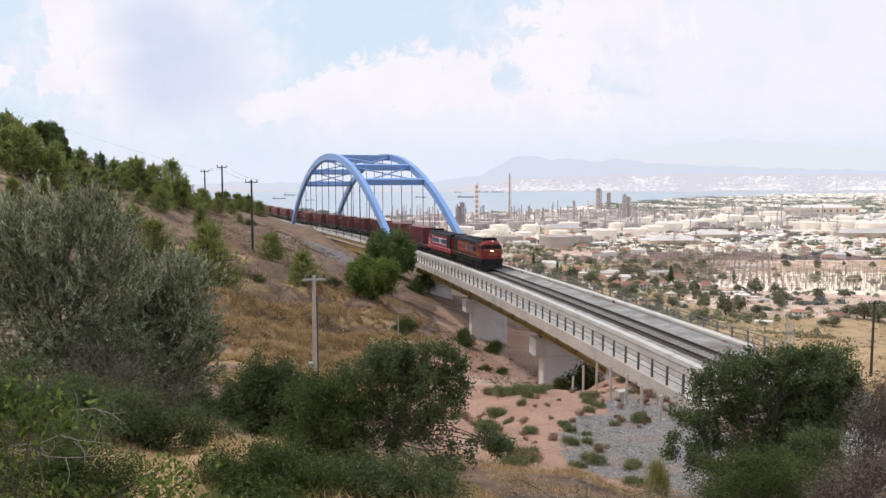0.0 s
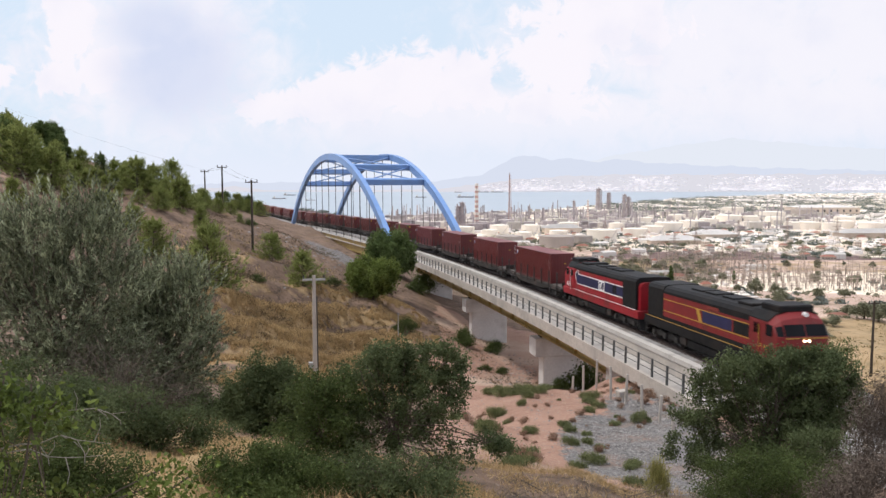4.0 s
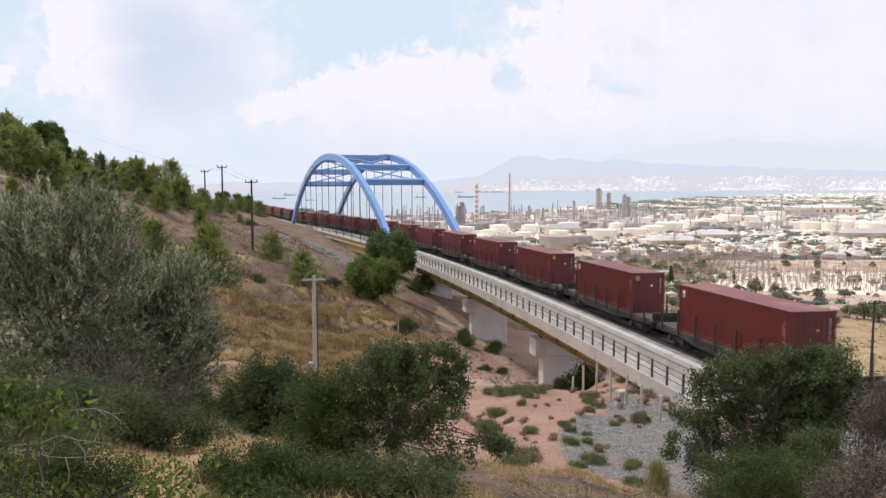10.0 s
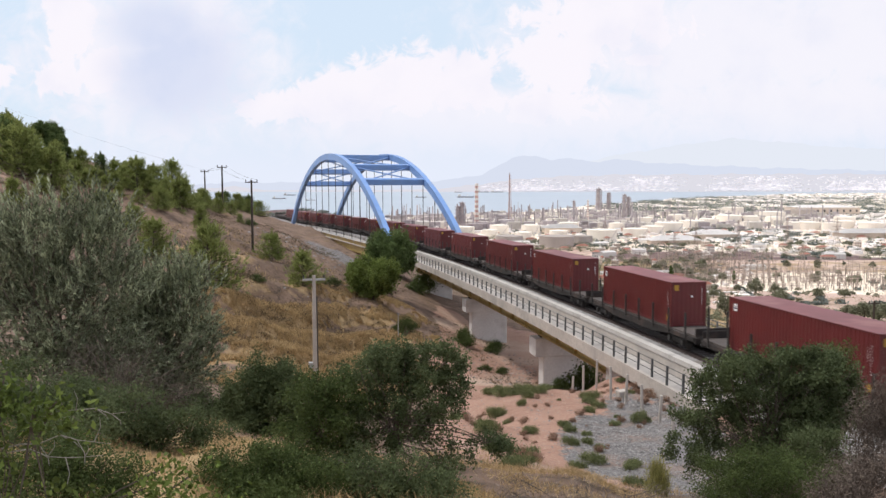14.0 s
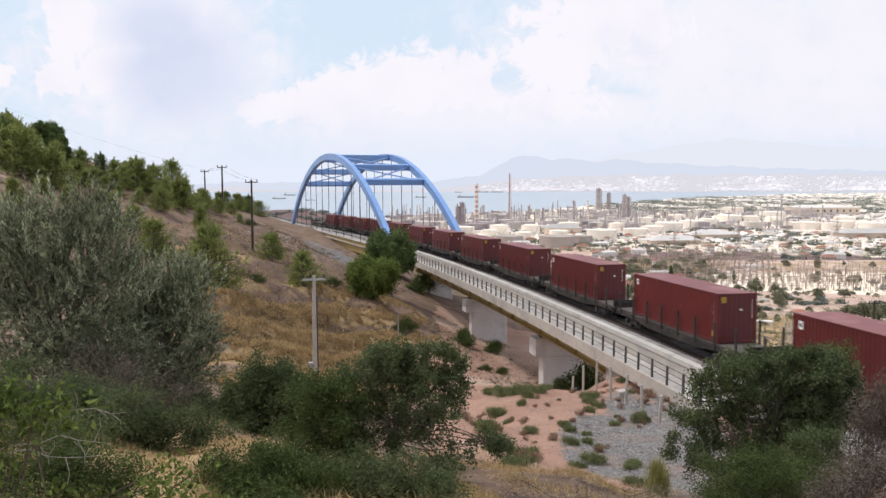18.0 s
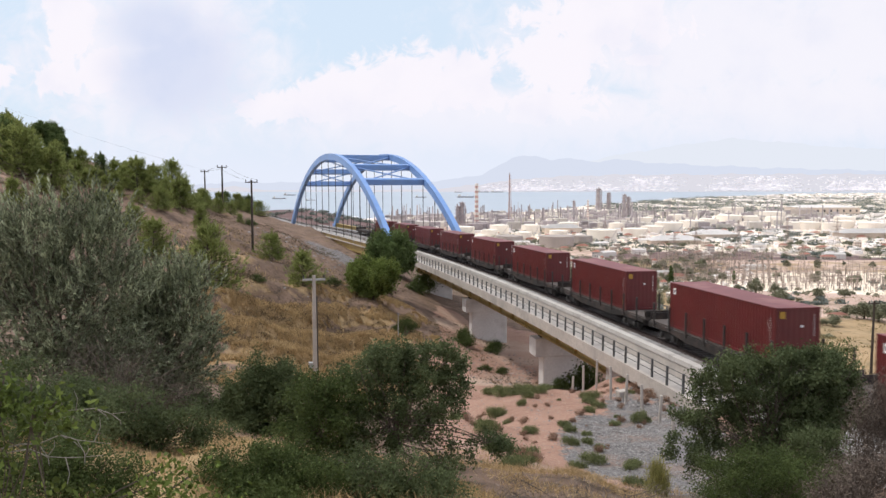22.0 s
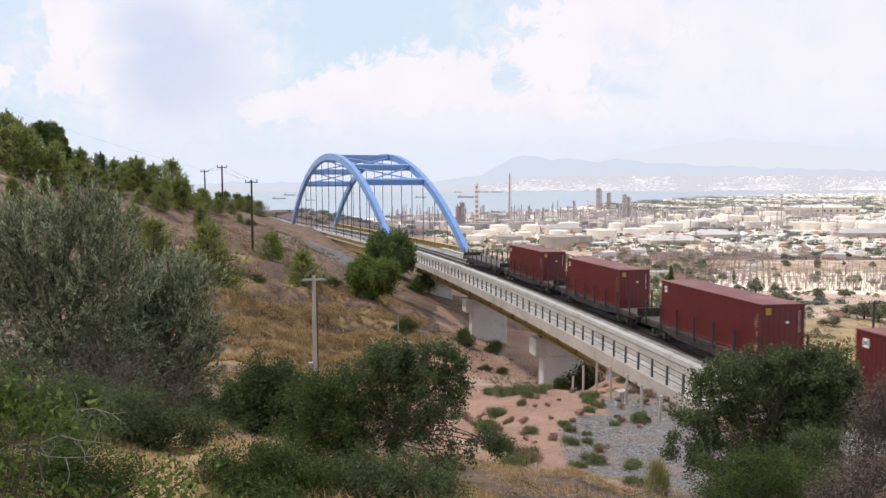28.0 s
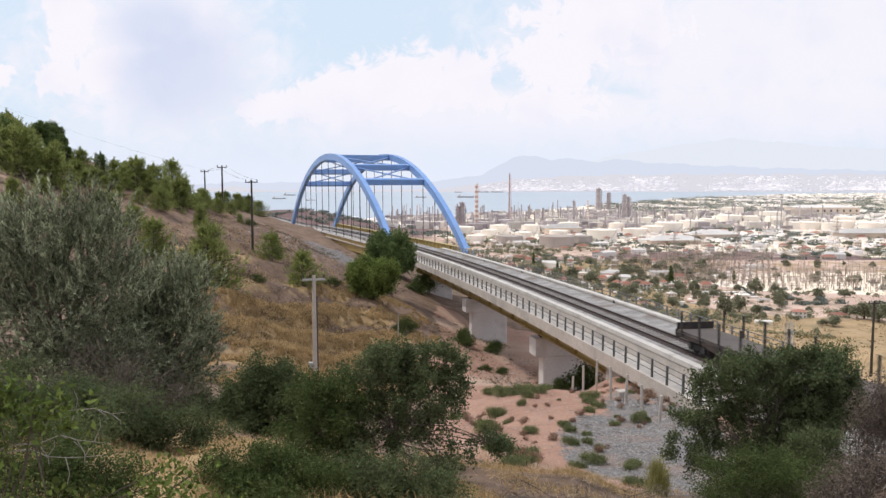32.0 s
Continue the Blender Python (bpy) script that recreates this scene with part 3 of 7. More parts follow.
    for w in (-1.85, 2.2):
        g = sw("girder", [(w - 0.35, -3.86), (w - 0.35, -3.78), (w - 0.03, -3.78), (w - 0.03, -1.6), (w - 0.3, -1.6), (w - 0.3, -1.502),
                          (w + 0.3, -1.502), (w + 0.3, -1.6), (w + 0.03, -1.6), (w + 0.03, -3.78), (w + 0.35, -3.78), (w + 0.35, -3.86)], 7.5, b - 2, GIRDER, "ochre-painted steel plate girder")
        rib = mesh("stiffener", *sweep(rect(-0.28, -0.03, -3.77, -1.61), 0, 0.04, at(0, 0, 0), 1), GIRDER)
        for s in np.arange(10, 96, 5.0):
            v = at(s, w, 0) - o
            part("stiffener", rib, GIRDER, t, m=pose(v.x, v.y, v.z, 0, 0, -math.degrees(rail(s)[3]) + math.degrees(rail(0)[3])))
    for s in np.arange(12, 96, 7.5):
        part("cross_frame", mesh("cross_frame", *sweep(rect(-1.8, 2.15, -3.4, -2.9), s, s + 0.2, o, 1), GIRDER), GIRDER, t)
    # railings
    def railing(w, foot, s0, s1, gap, rails, height, paint=RAILING, thick=0.016):
        post = box(-0.06, 0.06, -0.06, 0.06, 0, height, 0.01)
        me = bm_mesh("post", post, paint)
        for s in np.arange(s0, s1, gap):
            v = at(s, w, foot) - o
            part("post", me, paint, t, m=pose(v.x, v.y, v.z, 0, 0, -math.degrees(rail(s)[3])))
        for h in rails:
            part("handrail", mesh("handrail", *sweep(rect(w - 0.02, w + 0.02, foot + h - thick, foot + h + thick), s0 - 1, s1, o), paint), paint, t)
    railing(-4.46, -0.94, -9.0, 97.5, 2.05, (0.42, 0.76, 1.08), 1.12)
    railing(4.95, -0.94, 0.8, 97.5, 2.05, (0.5, 0.84, 1.18, 1.5), 1.55, GALV_DULL, 0.03)
    for s in (24.0, 53.0, 71.0):
        v = at(s, 3.05, -0.15) - o
        part("marker_plate", box(-0.02, 0.02, -0.2, 0.2, 0, 0.35, 0.005), SOOT, t, "small dark plate on the ballast wall", m=pose(v.x, v.y, v.z, 0, 0, -math.degrees(rail(s)[3])))


    v = at(4.6, 3.06, -0.28) - o
    part("sign_plate", box(-0.02, 0.02, -0.3, 0.3, 0, 0.3, 0.005), RED_SIGN, t, "small red plate on the ballast wall", m=pose(v.x, v.y, v.z, 0, 0, -math.degrees(rail(4.6)[3])))


def build_pier(s, bottom, group="piers of the viaduct"):
    x, y, z, a = rail(s)
    top = -4.05
    t = thing("pier", pose(x, y, bottom, 0, 0, -math.degrees(a)), "white concrete wall pier with a wider head, on red earth", "pier", group, "structure")
    h = z + top - bottom
    part("column", box(-1.95, 3.0, -0.75, 0.75, -1.5, h - 1.8, 0.05), PIER_WHITE, t, "white concrete column")
    part("pier_cap", box(-2.85, 3.8, -1.05, 1.05, h - 1.796, h, 0.05), PIER_WHITE, t, "white concrete cap")
    for w in (-1.85, 2.2):
        part("bearing", box(w - 0.35, w + 0.35, -0.4, 0.4, h, h + 0.2, 0.02), STEEL_DARK, t)


def build_abutment(s0, s1, drop, label):
    o = at((s0 + s1) / 2, 0, 0)
    t = thing("abutment", Matrix.Translation(o), label, "abutment", kind="structure")
    part("abutment_wall", mesh("abutment_wall", *sweep(rect(-4.2, 4.7, drop, -1.5), s0, s1, o, 2), CONCRETE), CONCRETE, t)


build_viaduct()
for _s, _z in ((30.0, 45.0), (60.0, 43.6), (91.0, 44.5)):
    build_pier(_s, _z)
build_abutment(-6.0, 7.4, -5.5, "grey concrete abutment under the viaduct's end")


def build_track():
    o = at(30, 0, 0)
    t = thing("track", Matrix.Translation(o), "single railway track on concrete sleepers and grey ballast", "railway track", kind="structure")
    part("ballast", mesh("ballast", *sweep([(-2.415, -1.045), (-2.415, -0.30), (-1.5, -0.15), (1.5, -0.15), (2.1, -0.13), (3.095, -0.03), (3.095, -1.045)], -10, 232, o, 2), BALLAST), BALLAST, t)
    for w in (-0.82, 0.82):
        part("stained_ballast", mesh("stained_ballast", *sweep([(w - 0.44, -0.19), (w - 0.36, -0.105), (w + 0.30, -0.105), (w + 0.38, -0.19)], -9.9, 231, o, 2), BALLAST_DARK), BALLAST_DARK, t, "rust-brown stained ballast")
    prof = [(-0.035, 0), (0.035, 0), (0.035, -0.04), (0.01, -0.05), (0.01, -0.14), (0.07, -0.155), (0.07, -0.165), (-0.07, -0.165), (-0.07, -0.155), (-0.01, -0.14), (-0.01, -0.05), (-0.035, -0.04)]
    for w in (-0.753, 0.753):
        part("rail", mesh("rail", *sweep([(w + a, b) for a, b in prof], -700, 930, o, 4), RAIL_STEEL), RAIL_STEEL, t, "rust-brown steel rail")
    me = bm_mesh("sleeper", box(-1.25, 1.25, -0.13, 0.13, -0.30, -0.115, 0.02), SLEEPER)
    for s in np.arange(-24, 112, 0.6):
        v = at(s, 0, 0) - o
        part("sleeper", me, SLEEPER, t, m=pose(v.x, v.y, v.z, -1.15, 0, -math.degrees(rail(s)[3])))
    rest = []
    for s in list(np.arange(-700, -24, 0.75)) + list(np.arange(112, 320, 0.75)):
        v, a = at(s, 0, 0) - o, rail(s)[3]
        ex, ey = Vector((math.cos(a), -math.sin(a), 0)), Vector((math.sin(a), math.cos(a), 0))
        c = [v + ex * i * 1.25 + ey * j * 0.13 + Vector((0, 0, k)) for k in (-0.3, -0.115) for i, j in ((-1, -1), (1, -1), (1, 1), (-1, 1))]
        rest.append((c, [(4, 5, 6, 7), (0, 1, 5, 4), (1, 2, 6, 5), (2, 3, 7, 6), (3, 0, 4, 7)]))
    tagged(part("sleepers_beyond", mesh("sleepers_beyond", *merge(rest), SLEEPER), SLEEPER, t), kind="stuff")
    bed = [(-3.6, -0.76), (-1.6, -0.14), (1.6, -0.14), (3.6, -0.76)]
    part("ballast", mesh("ballast", *sweep(bed, -700, -10.01, o, 6), BALLAST), BALLAST, t)
    part("ballast", mesh("ballast", *sweep(bed, 232.01, 930, o, 8), BALLAST), BALLAST, t)


build_track()

# ---- the blue tied arch ----
ARCH_X, ARCH_Y, ARCH_HEAD, ARCH_SPAN, ARCH_RISE, ARCH_W = -21.85, 198.9, -0.3421, 119.2, 20.3, 13.9


def build_arch():
    z0 = float(rail(157.2)[2])
    t = thing("arch_bridge", pose(ARCH_X, ARCH_Y, z0, math.degrees(math.atan(GRADE)) * 0.6, 0, -math.degrees(ARCH_HEAD)), "sky-blue steel tied-arch railway bridge with ochre side girders", "bridge")
    c = ARCH_SPAN / 2
    R = (c * c + ARCH_RISE**2) / (2 * ARCH_RISE)
    tm = math.asin(c / R)

    def on_arc(u, drop=0.0):
        a = tm * u
        return (R - drop) * math.sin(a), ARCH_RISE - R + (R - drop) * math.cos(a)

    hw = ARCH_W / 2
    for sx in (-hw, hw):
        verts, faces, n = [], [], 49
        for i in range(n):
            u = -1.045 + 2.09 * i / (n - 1)
            y1, z1 = on_arc(u)
            y2, z2 = on_arc(u, 1.5)
            verts += [(sx - 0.5, y1, z1), (sx + 0.5, y1, z1), (sx + 0.5, y2, z2), (sx - 0.5, y2, z2)]
        for i in range(n - 1):
            for j in range(4):
                j2 = (j + 1) % 4
                faces.append((i * 4 + j, i * 4 + j2, i * 4 + 4 + j2, i * 4 + 4 + j))
        faces += [(3, 2, 1, 0), tuple(range(n * 4 - 4, n * 4))]
        part("arch_rib", mesh("arch_rib", verts, faces, BLUE), BLUE, t, "sky-blue box-section arch rib")
        # hangers
        for k in range(13):
            u = -0.80 + 1.6 * k / 12
            y, z = on_arc(u, 1.6)
            part("hanger", mesh("hanger", *tube([(sx, y, -0.2), (sx, y, z)], [0.075, 0.075], 6), STEEL_DARK), STEEL_DARK, t, "dark steel hanger rod")
        # side girder with stiffeners
        g = part("side_girder", box(sx - 0.22, sx + 0.22, -c - 1, c + 1, -1.9, 0.55, 0.02), GIRDER, t, "ochre-painted steel side girder")
        part("top_flange", box(sx - 0.5, sx + 0.5, -c + 3, c - 3, 0.552, 0.62, 0.01), CONCRETE_PALE if sx < 0 else GIRDER, g)
        for sd in (-1 if sx > 0 else 1,):
            me = bm_mesh("stiffener", box(-0.13, 0.13, -0.03, 0.03, -1.85, 0.5), GIRDER)
            for y in np.arange(-c + 4, c - 3, 2.4):
                part("stiffener", me, GIRDER, g, m=pose(sx + sd * 0.352, y, 0))
        # feet
        for sy in (-1, 1):
            part("arch_foot", box(sx - 0.58, sx + 0.58, sy * (c + 0.1) - 0.85, sy * (c + 0.1) + 0.85, -3.0, 0.3, 0.08), BLUE, t, "blue steel arch springing")
    for u in (-0.555, -0.386, -0.125, 0.125, 0.386, 0.555):
        y, z = on_arc(u, 0.35)
        b = part("cross_beam", box(-hw + 0.552, hw - 0.552, -0.45, 0.45, -1.15, 0.15, 0.04), BLUE, t, "blue box cross beam", m=pose(0, y, z, -math.degrees(tm * u)))
    for u0, u1 in ((-0.555, -0.386), (-0.386, -0.125), (-0.125, 0.125), (0.125, 0.386), (0.386, 0.555)):
        y0, z0_ = on_arc(u0, 0.8)
        y1, z1_ = on_arc(u1, 0.8)
        for sd in (-1, 1):
            part("brace", mesh("brace", *tube([(-sd * (hw - 0.6), y0, z0_), (sd * (hw - 0.6), y1, z1_)], [0.16, 0.16], 6), BLUE), BLUE, t, "blue diagonal wind brace")
    # deck between the ribs
    part("deck", box(-hw + 0.225, hw - 0.225, -c - 1, c + 1, -1.85, -0.86, 0.02), CONCRETE, t, "grey concrete deck")
    for y in np.arange(-c + 4, c - 3, 4.8):
        part("floor_beam", box(-hw + 0.23, hw - 0.23, y - 0.2, y + 0.2, -2.5, -1.852), GIRDER, t)
    # handrail outside the left girder
    for sx in (-hw - 0.75, hw + 0.75):
        part("walkway", box(min(sx, sx * 0.94), max(sx, sx * 0.94), -c, c, -0.35, -0.22), CONCRETE_PALE, t, "pale side walkway")
    for y in np.arange(-c, c, 6.0):
        part("handrail_post", box(-hw - 0.78, -hw - 0.70, y - 0.04, y + 0.04, -0.22, 0.9), GALV, t)
    part("handrail", box(-hw - 0.78, -hw - 0.70, -c, c, 0.86, 0.93), GALV, t)


build_arch()

# ---- the train ----
PITCH, CONTAINER_L, CONTAINER_W, CONTAINER_H, FLOOR_H = 19.537, 12.19, 2.44, 2.93, 1.25
FIRST_REAR = 107.07          # rear end of the first container at the start


def advance(t):
    return 16.3633 * t - 0.005917 * t * t


MOVING = []                 # (thing, station of its centre at the start)


def wheelset(parent, y, r=0.46, material=STEEL_DARK):
    v, f = tube([(-0.86, 0, r), (0.86, 0, r)], [0.08, 0.08], 8)
    ax = part("axle", mesh("axle", v, f, material), material, parent, m=pose(0, y, 0))
    me = mesh("wheel", *merge([tube([(-0.07, 0, 0), (0.0, 0, 0), (0.0, 0, 0), (0.06, 0, 0)], [r, r, r * 0.96, r * 0.9], 20)]), material, True)
    for sx in (-0.75, 0.75):
        part("wheel", me, material, parent, m=pose(sx, y, r))


def bogie(parent, y, axles, spread, length, r=0.46):
    b = part("bogie", box(-1.05, 1.05, -length / 2, length / 2, 0.42, 0.62, 0.03), STEEL_DARK, parent, "dark cast bogie", m=pose(0, y, 0))
    for sx in (-1, 1):
        part("side_frame", box(sx * 1.06 - 0.07, sx * 1.06 + 0.07, -length / 2, length / 2, 0.34, 0.74, 0.05), STEEL_DARK, b)
    for k in range(axles):
        yy = (k - (axles - 1) / 2) * spread
        wheelset(b, yy, r)
        for sx in (-1, 1):
            part("axle_box", box(sx * 1.2 - 0.1, sx * 1.2 + 0.1, yy - 0.17, yy + 0.17, 0.32, 0.68, 0.04), STEEL_DARK, b)
    return b


def build_wagon():
    t = thing("flat_wagon", on_track(300), "brown-grey bogie flat wagon with upright side stakes", "wagon", "flat wagons of the train")
    n = 9.3
    part("floor", box(-1.22, 1.22, -n, n, 1.12, 1.25, 0.01), WAGON_FLOOR, t, "worn plank floor")
    for sx in (-1, 1):
        # fish-belly sole bar
        prof = [(-n, 1.12), (n, 1.12), (n, 0.88), (5.6, 0.86), (3.6, 0.62), (-3.6, 0.62), (-5.6, 0.86), (-n, 0.88)]
        v = [(sx * 1.30 + d, y, z) for d in (-0.07, 0.07) for y, z in prof]
        k = len(prof)
        f = [tuple(range(k)), tuple(range(k, 2 * k))[::-1]] + [(i, i + k, (i + 1) % k + k, (i + 1) % k) for i in range(k)]
        part("sole_bar", mesh("sole_bar", v, f, WAGON), WAGON, t)
        me = bm_mesh("stake", box(-0.05, 0.05, -0.07, 0.07, 0.95, 2.55, 0.015), STEEL_DARK)
        for y in np.linspace(-8.3, 8.3, 8):
            part("stake", me, STEEL_DARK, t, "dark steel stake", m=pose(sx * 1.42, y, 0))
    for sy in (-1, 1):
        part("end_board", box(-1.25, 1.25, sy * n - 0.05, sy * n + 0.05, 1.252, 1.70, 0.02), WAGON, t, "low folding end board")
        part("headstock", box(-1.3, 1.3, sy * n - 0.14, sy * n + 0.14, 0.75, 1.119, 0.02), WAGON, t)
        for sx in (-0.87, 0.87):
            v, f = tube([(sx, sy * (n + 0.1), 1.02), (sx, sy * (n + 0.56), 1.02), (sx, sy * (n + 0.57), 1.02), (sx, sy * (n + 0.62), 1.02)], [0.09, 0.09, 0.23, 0.23], 12)
            part("buffer", mesh("buffer", v, f, STEEL_DARK), STEEL_DARK, t)
        bogie(t, sy * 6.6, 2, 1.8, 2.7)
    for y in (-2.2, 2.0):
        part("brake_gear", box(-0.9, 0.9, y - 0.5, y + 0.5, 0.45, 0.86, 0.05), STEEL_DARK, t)
    return t


def corrugated(length, z0, z1, depth=0.022, pitch=0.278):
    """A trapezoid-corrugated sheet in the y-z plane, bulging to -x."""
    n = int(length / pitch)
    p = length / n
    pts = []
    for i in range(n):
        b = -length / 2 + i * p
        pts += [(b, 0), (b + 0.26 * p, 0), (b + 0.5 * p, depth), (b + 0.76 * p, depth)]
    pts.append((length / 2, 0))
    v = [(d, yy, z) for z in (z0, z1) for yy, d in pts]
    m = len(pts)
    return v, [(i, i + 1, i + 1 + m, i + m) for i in range(m - 1)]


def build_container(kind):
    """kind 0: with a small blue and white mark; kind 1: with yellow plates."""
    label = "dark red steel shipping container with small yellow and white markings" if kind else "dark red steel shipping container with a small blue and white mark"
    t = thing("shipping_container", on_track(300, 0, FLOOR_H), label, "container", "containers on the train")
    L, W, H = CONTAINER_L / 2, CONTAINER_W / 2, CONTAINER_H
    for sx in (-1, 1):
        v, f = corrugated(2 * L - 0.3, 0.16, H - 0.08)
        v = [(sx * (W - 0.012 - d), y, z) for d, y, z in v]
        part("side_wall", mesh("side_wall", v, f, CONTAINER_RED), CONTAINER_RED, t)
        part("bottom_rail", box(sx * W - 0.09 * (sx > 0), sx * W + 0.09 * (sx < 0), -L + 0.15, L - 0.15, 0.02, 0.16, 0.01), CONTAINER_RED, t)
        part("top_rail", box(sx * W - 0.07 * (sx > 0), sx * W + 0.07 * (sx < 0), -L + 0.15, L - 0.15, H - 0.09, H - 0.015, 0.01), CONTAINER_RED, t)
        for sy in (-1, 1):
            part("corner_post", box(sx * W - 0.15 * (sx > 0), sx * W + 0.15 * (sx < 0), sy * L - 0.15 * (sy > 0), sy * L + 0.15 * (sy < 0), 0.118, H - 0.118, 0.01), CONTAINER_RED, t)
            for z in (0.0, H - 0.118):
                part("corner_casting", box(sx * (W - 0.08) - 0.085, sx * (W - 0.08) + 0.085, sy * (L - 0.083) - 0.09, sy * (L - 0.083) + 0.09, z, z + 0.118, 0.012), CONTAINER_RED, t)
    part("roof", box(-W + 0.02, W - 0.02, -L + 0.02, L - 0.02, H - 0.05, H - 0.006, 0.01), CONTAINER_ROOF, t, "pink-red roof, sky light put into its colour")
    part("floor_frame", box(-W + 0.1, W - 0.1, -L + 0.1, L - 0.1, 0.03, 0.14), CONTAINER_RED, t)
    # leading end: corrugated panel
    v, f = corrugated(2 * W - 0.3, 0.16, H - 0.1, 0.007)
    part("end_wall", mesh("end_wall", [(y, -L + 0.03 + d, z) for d, y, z in v], f, CONTAINER_RED), CONTAINER_RED, t)
    part("end_sill", box(-W + 0.15, W - 0.15, -L, -L + 0.1, 0.02, 0.17, 0.01), CONTAINER_RED, t)
    part("end_header", box(-W + 0.15, W - 0.15, -L, -L + 0.1, H - 0.12, H - 0.01, 0.01), CONTAINER_RED, t)
    # trailing end: two doors with locking bars
    for sx in (-1, 1):
        d = part("door", box(min(0.01 * sx, sx * (W - 0.16)), max(0.01 * sx, sx * (W - 0.16)), L - 0.09, L - 0.03, 0.14, H - 0.12, 0.01), CONTAINER_RED, t)
        for q in (0.3, 0.8):
            part("locking_bar", mesh("locking_bar", *tube([(sx * q, L - 0.005, 0.1), (sx * q, L - 0.005, H - 0.08)], [0.018, 0.018], 6), GALV), GALV, d)
    # writing on the leading end and along the sides: plain bars
    ye = -L - 0.004
    column = [box(W - 0.35, W - 0.30, ye - 0.004, ye, H - 0.44 - i * 0.115, H - 0.385 - i * 0.115) for i in range(10)]
    bm = bmesh.new()
    for b in column:
        me = bpy.data.meshes.new("tmp")
        b.to_mesh(me)
        b.free()
        bm.from_mesh(me)
        bpy.data.meshes.remove(me)
    tagged(part("marking", bm, WHITE, t, "column of small white characters"), kind="stuff")
    bm = bmesh.new()
    for i in range(11):
        box(-W - 0.006, -W - 0.002, -L + 0.43, -L + 0.46, H - 0.61 - i * 0.12, H - 0.56 - i * 0.12, bm=bm)
    for i in range(5):
        box(-W - 0.006, -W - 0.002, -L + 0.63, -L + 0.66, H - 0.75 - i * 0.13, H - 0.70 - i * 0.13, bm=bm)
    tagged(part("marking", bm, WHITE, t, "columns of small white characters"), kind="stuff")
    part("plate", box(-0.28, -0.12, ye - 0.004, ye, H - 1.02, H - 0.9), YELLOW if not kind else WHITE, t, "small plate", m=pose(0.42, 0, 0))
    if kind:
        part("warning_plate", box(-W + 0.2, -W + 0.5, ye - 0.004, ye, H - 0.55, H - 0.2), YELLOW, t, "yellow warning plate")
        part("warning_plate", box(-W - 0.006, -W - 0.002, -L + 0.42, -L + 0.66, 0.35, 0.72), YELLOW, t, "yellow warning plate")
        part("plate", box(-W - 0.006, -W - 0.002, L - 0.85, L - 0.5, H - 0.72, H - 0.32), WHITE, t, "white square mark")
        part("plate_mark", box(-W - 0.008, -W - 0.006, L - 0.76, L - 0.59, H - 0.6, H - 0.44), NAVY, t)
    else:
        part("plate", box(-W - 0.006, -W - 0.002, L - 0.85, L - 0.55, H - 0.75, H - 0.32), WHITE, t, "white and blue mark")
        part("plate_mark", box(-W - 0.008, -W - 0.006, L - 0.82, L - 0.58, H - 0.72, H - 0.5), BLUE, t, "blue square")
    return t


def text_mesh(body, size, material):
    cu = bpy.data.curves.new("lettering", "FONT")
    cu.body, cu.size, cu.align_x, cu.align_y, cu.extrude = body, size, "CENTER", "CENTER", 0.004
    ob = new("lettering", cu)
    bpy.context.view_layer.update()
    me = bpy.data.meshes.new_from_object(ob.evaluated_get(bpy.context.evaluated_depsgraph_get()))
    bpy.data.objects.remove(ob)
    me.materials.clear()
    me.materials.append(material)
    return me


def stripe(parent, name, sx, x, ys, material, thick=0.008, label=""):
    """A painted band on a side: polygon in (y, z)."""
    k = len(ys)
    v = [(sx * (x + d), y, z) for d in (0, thick) for y, z in ys]
    f = [tuple(range(k)), tuple(range(k, 2 * k))[::-1]] + [(i, (i + 1) % k, (i + 1) % k + k, i + k) for i in range(k)]
    return part(name, mesh(name, v, f, material), material, parent, label)


RED_MARK = mat("faded_marking", (0.20, 0.03, 0.02), (0.26, 0.045, 0.03), 0.6, fine=5, bump=0)


def build_loco(lead):
    """A six-axle diesel with its cab towards -y. lead: yellow-lined livery and lit headlights."""
    label = "red diesel locomotive with dark roof, yellow-lined blue band and lit headlights" if lead else "red diesel locomotive with white-edged dark blue band, black hood"
    t = thing("locomotive", on_track(75), label, "locomotive", "locomotives of the train")
    n = 8.3
    red = RED_DIRTY if lead else RED
    part("underframe", box(-1.45, 1.45, -n, n, 0.98, 1.58, 0.04), SOOT if lead else red, t, "black underframe" if lead else "red underframe")
    part("fuel_tank", box(-1.35, 1.35, -2.0, 2.0, 0.35, 0.976, 0.12), SOOT, t, "black fuel tank")
    for x in (-1, 1):
        for y in (-2.55, 2.55):
            part("equipment_box", box(x * 1.1 - 0.25, x * 1.1 + 0.25, y - 0.4, y + 0.4, 0.45, 0.97, 0.04), WAGON, t)
    for sy in (-1, 1):
        bogie(t, sy * 5.4, 3, 1.75, 4.5, 0.5)
        for sx in (-0.87, 0.87):
            v, f = tube([(sx, sy * n, 1.04), (sx, sy * (n + 0.5), 1.04), (sx, sy * (n + 0.51), 1.04), (sx, sy * (n + 0.6), 1.04)], [0.11, 0.11, 0.26, 0.26], 12)
            part("buffer", mesh("buffer", v, f, SOOT), SOOT, t)
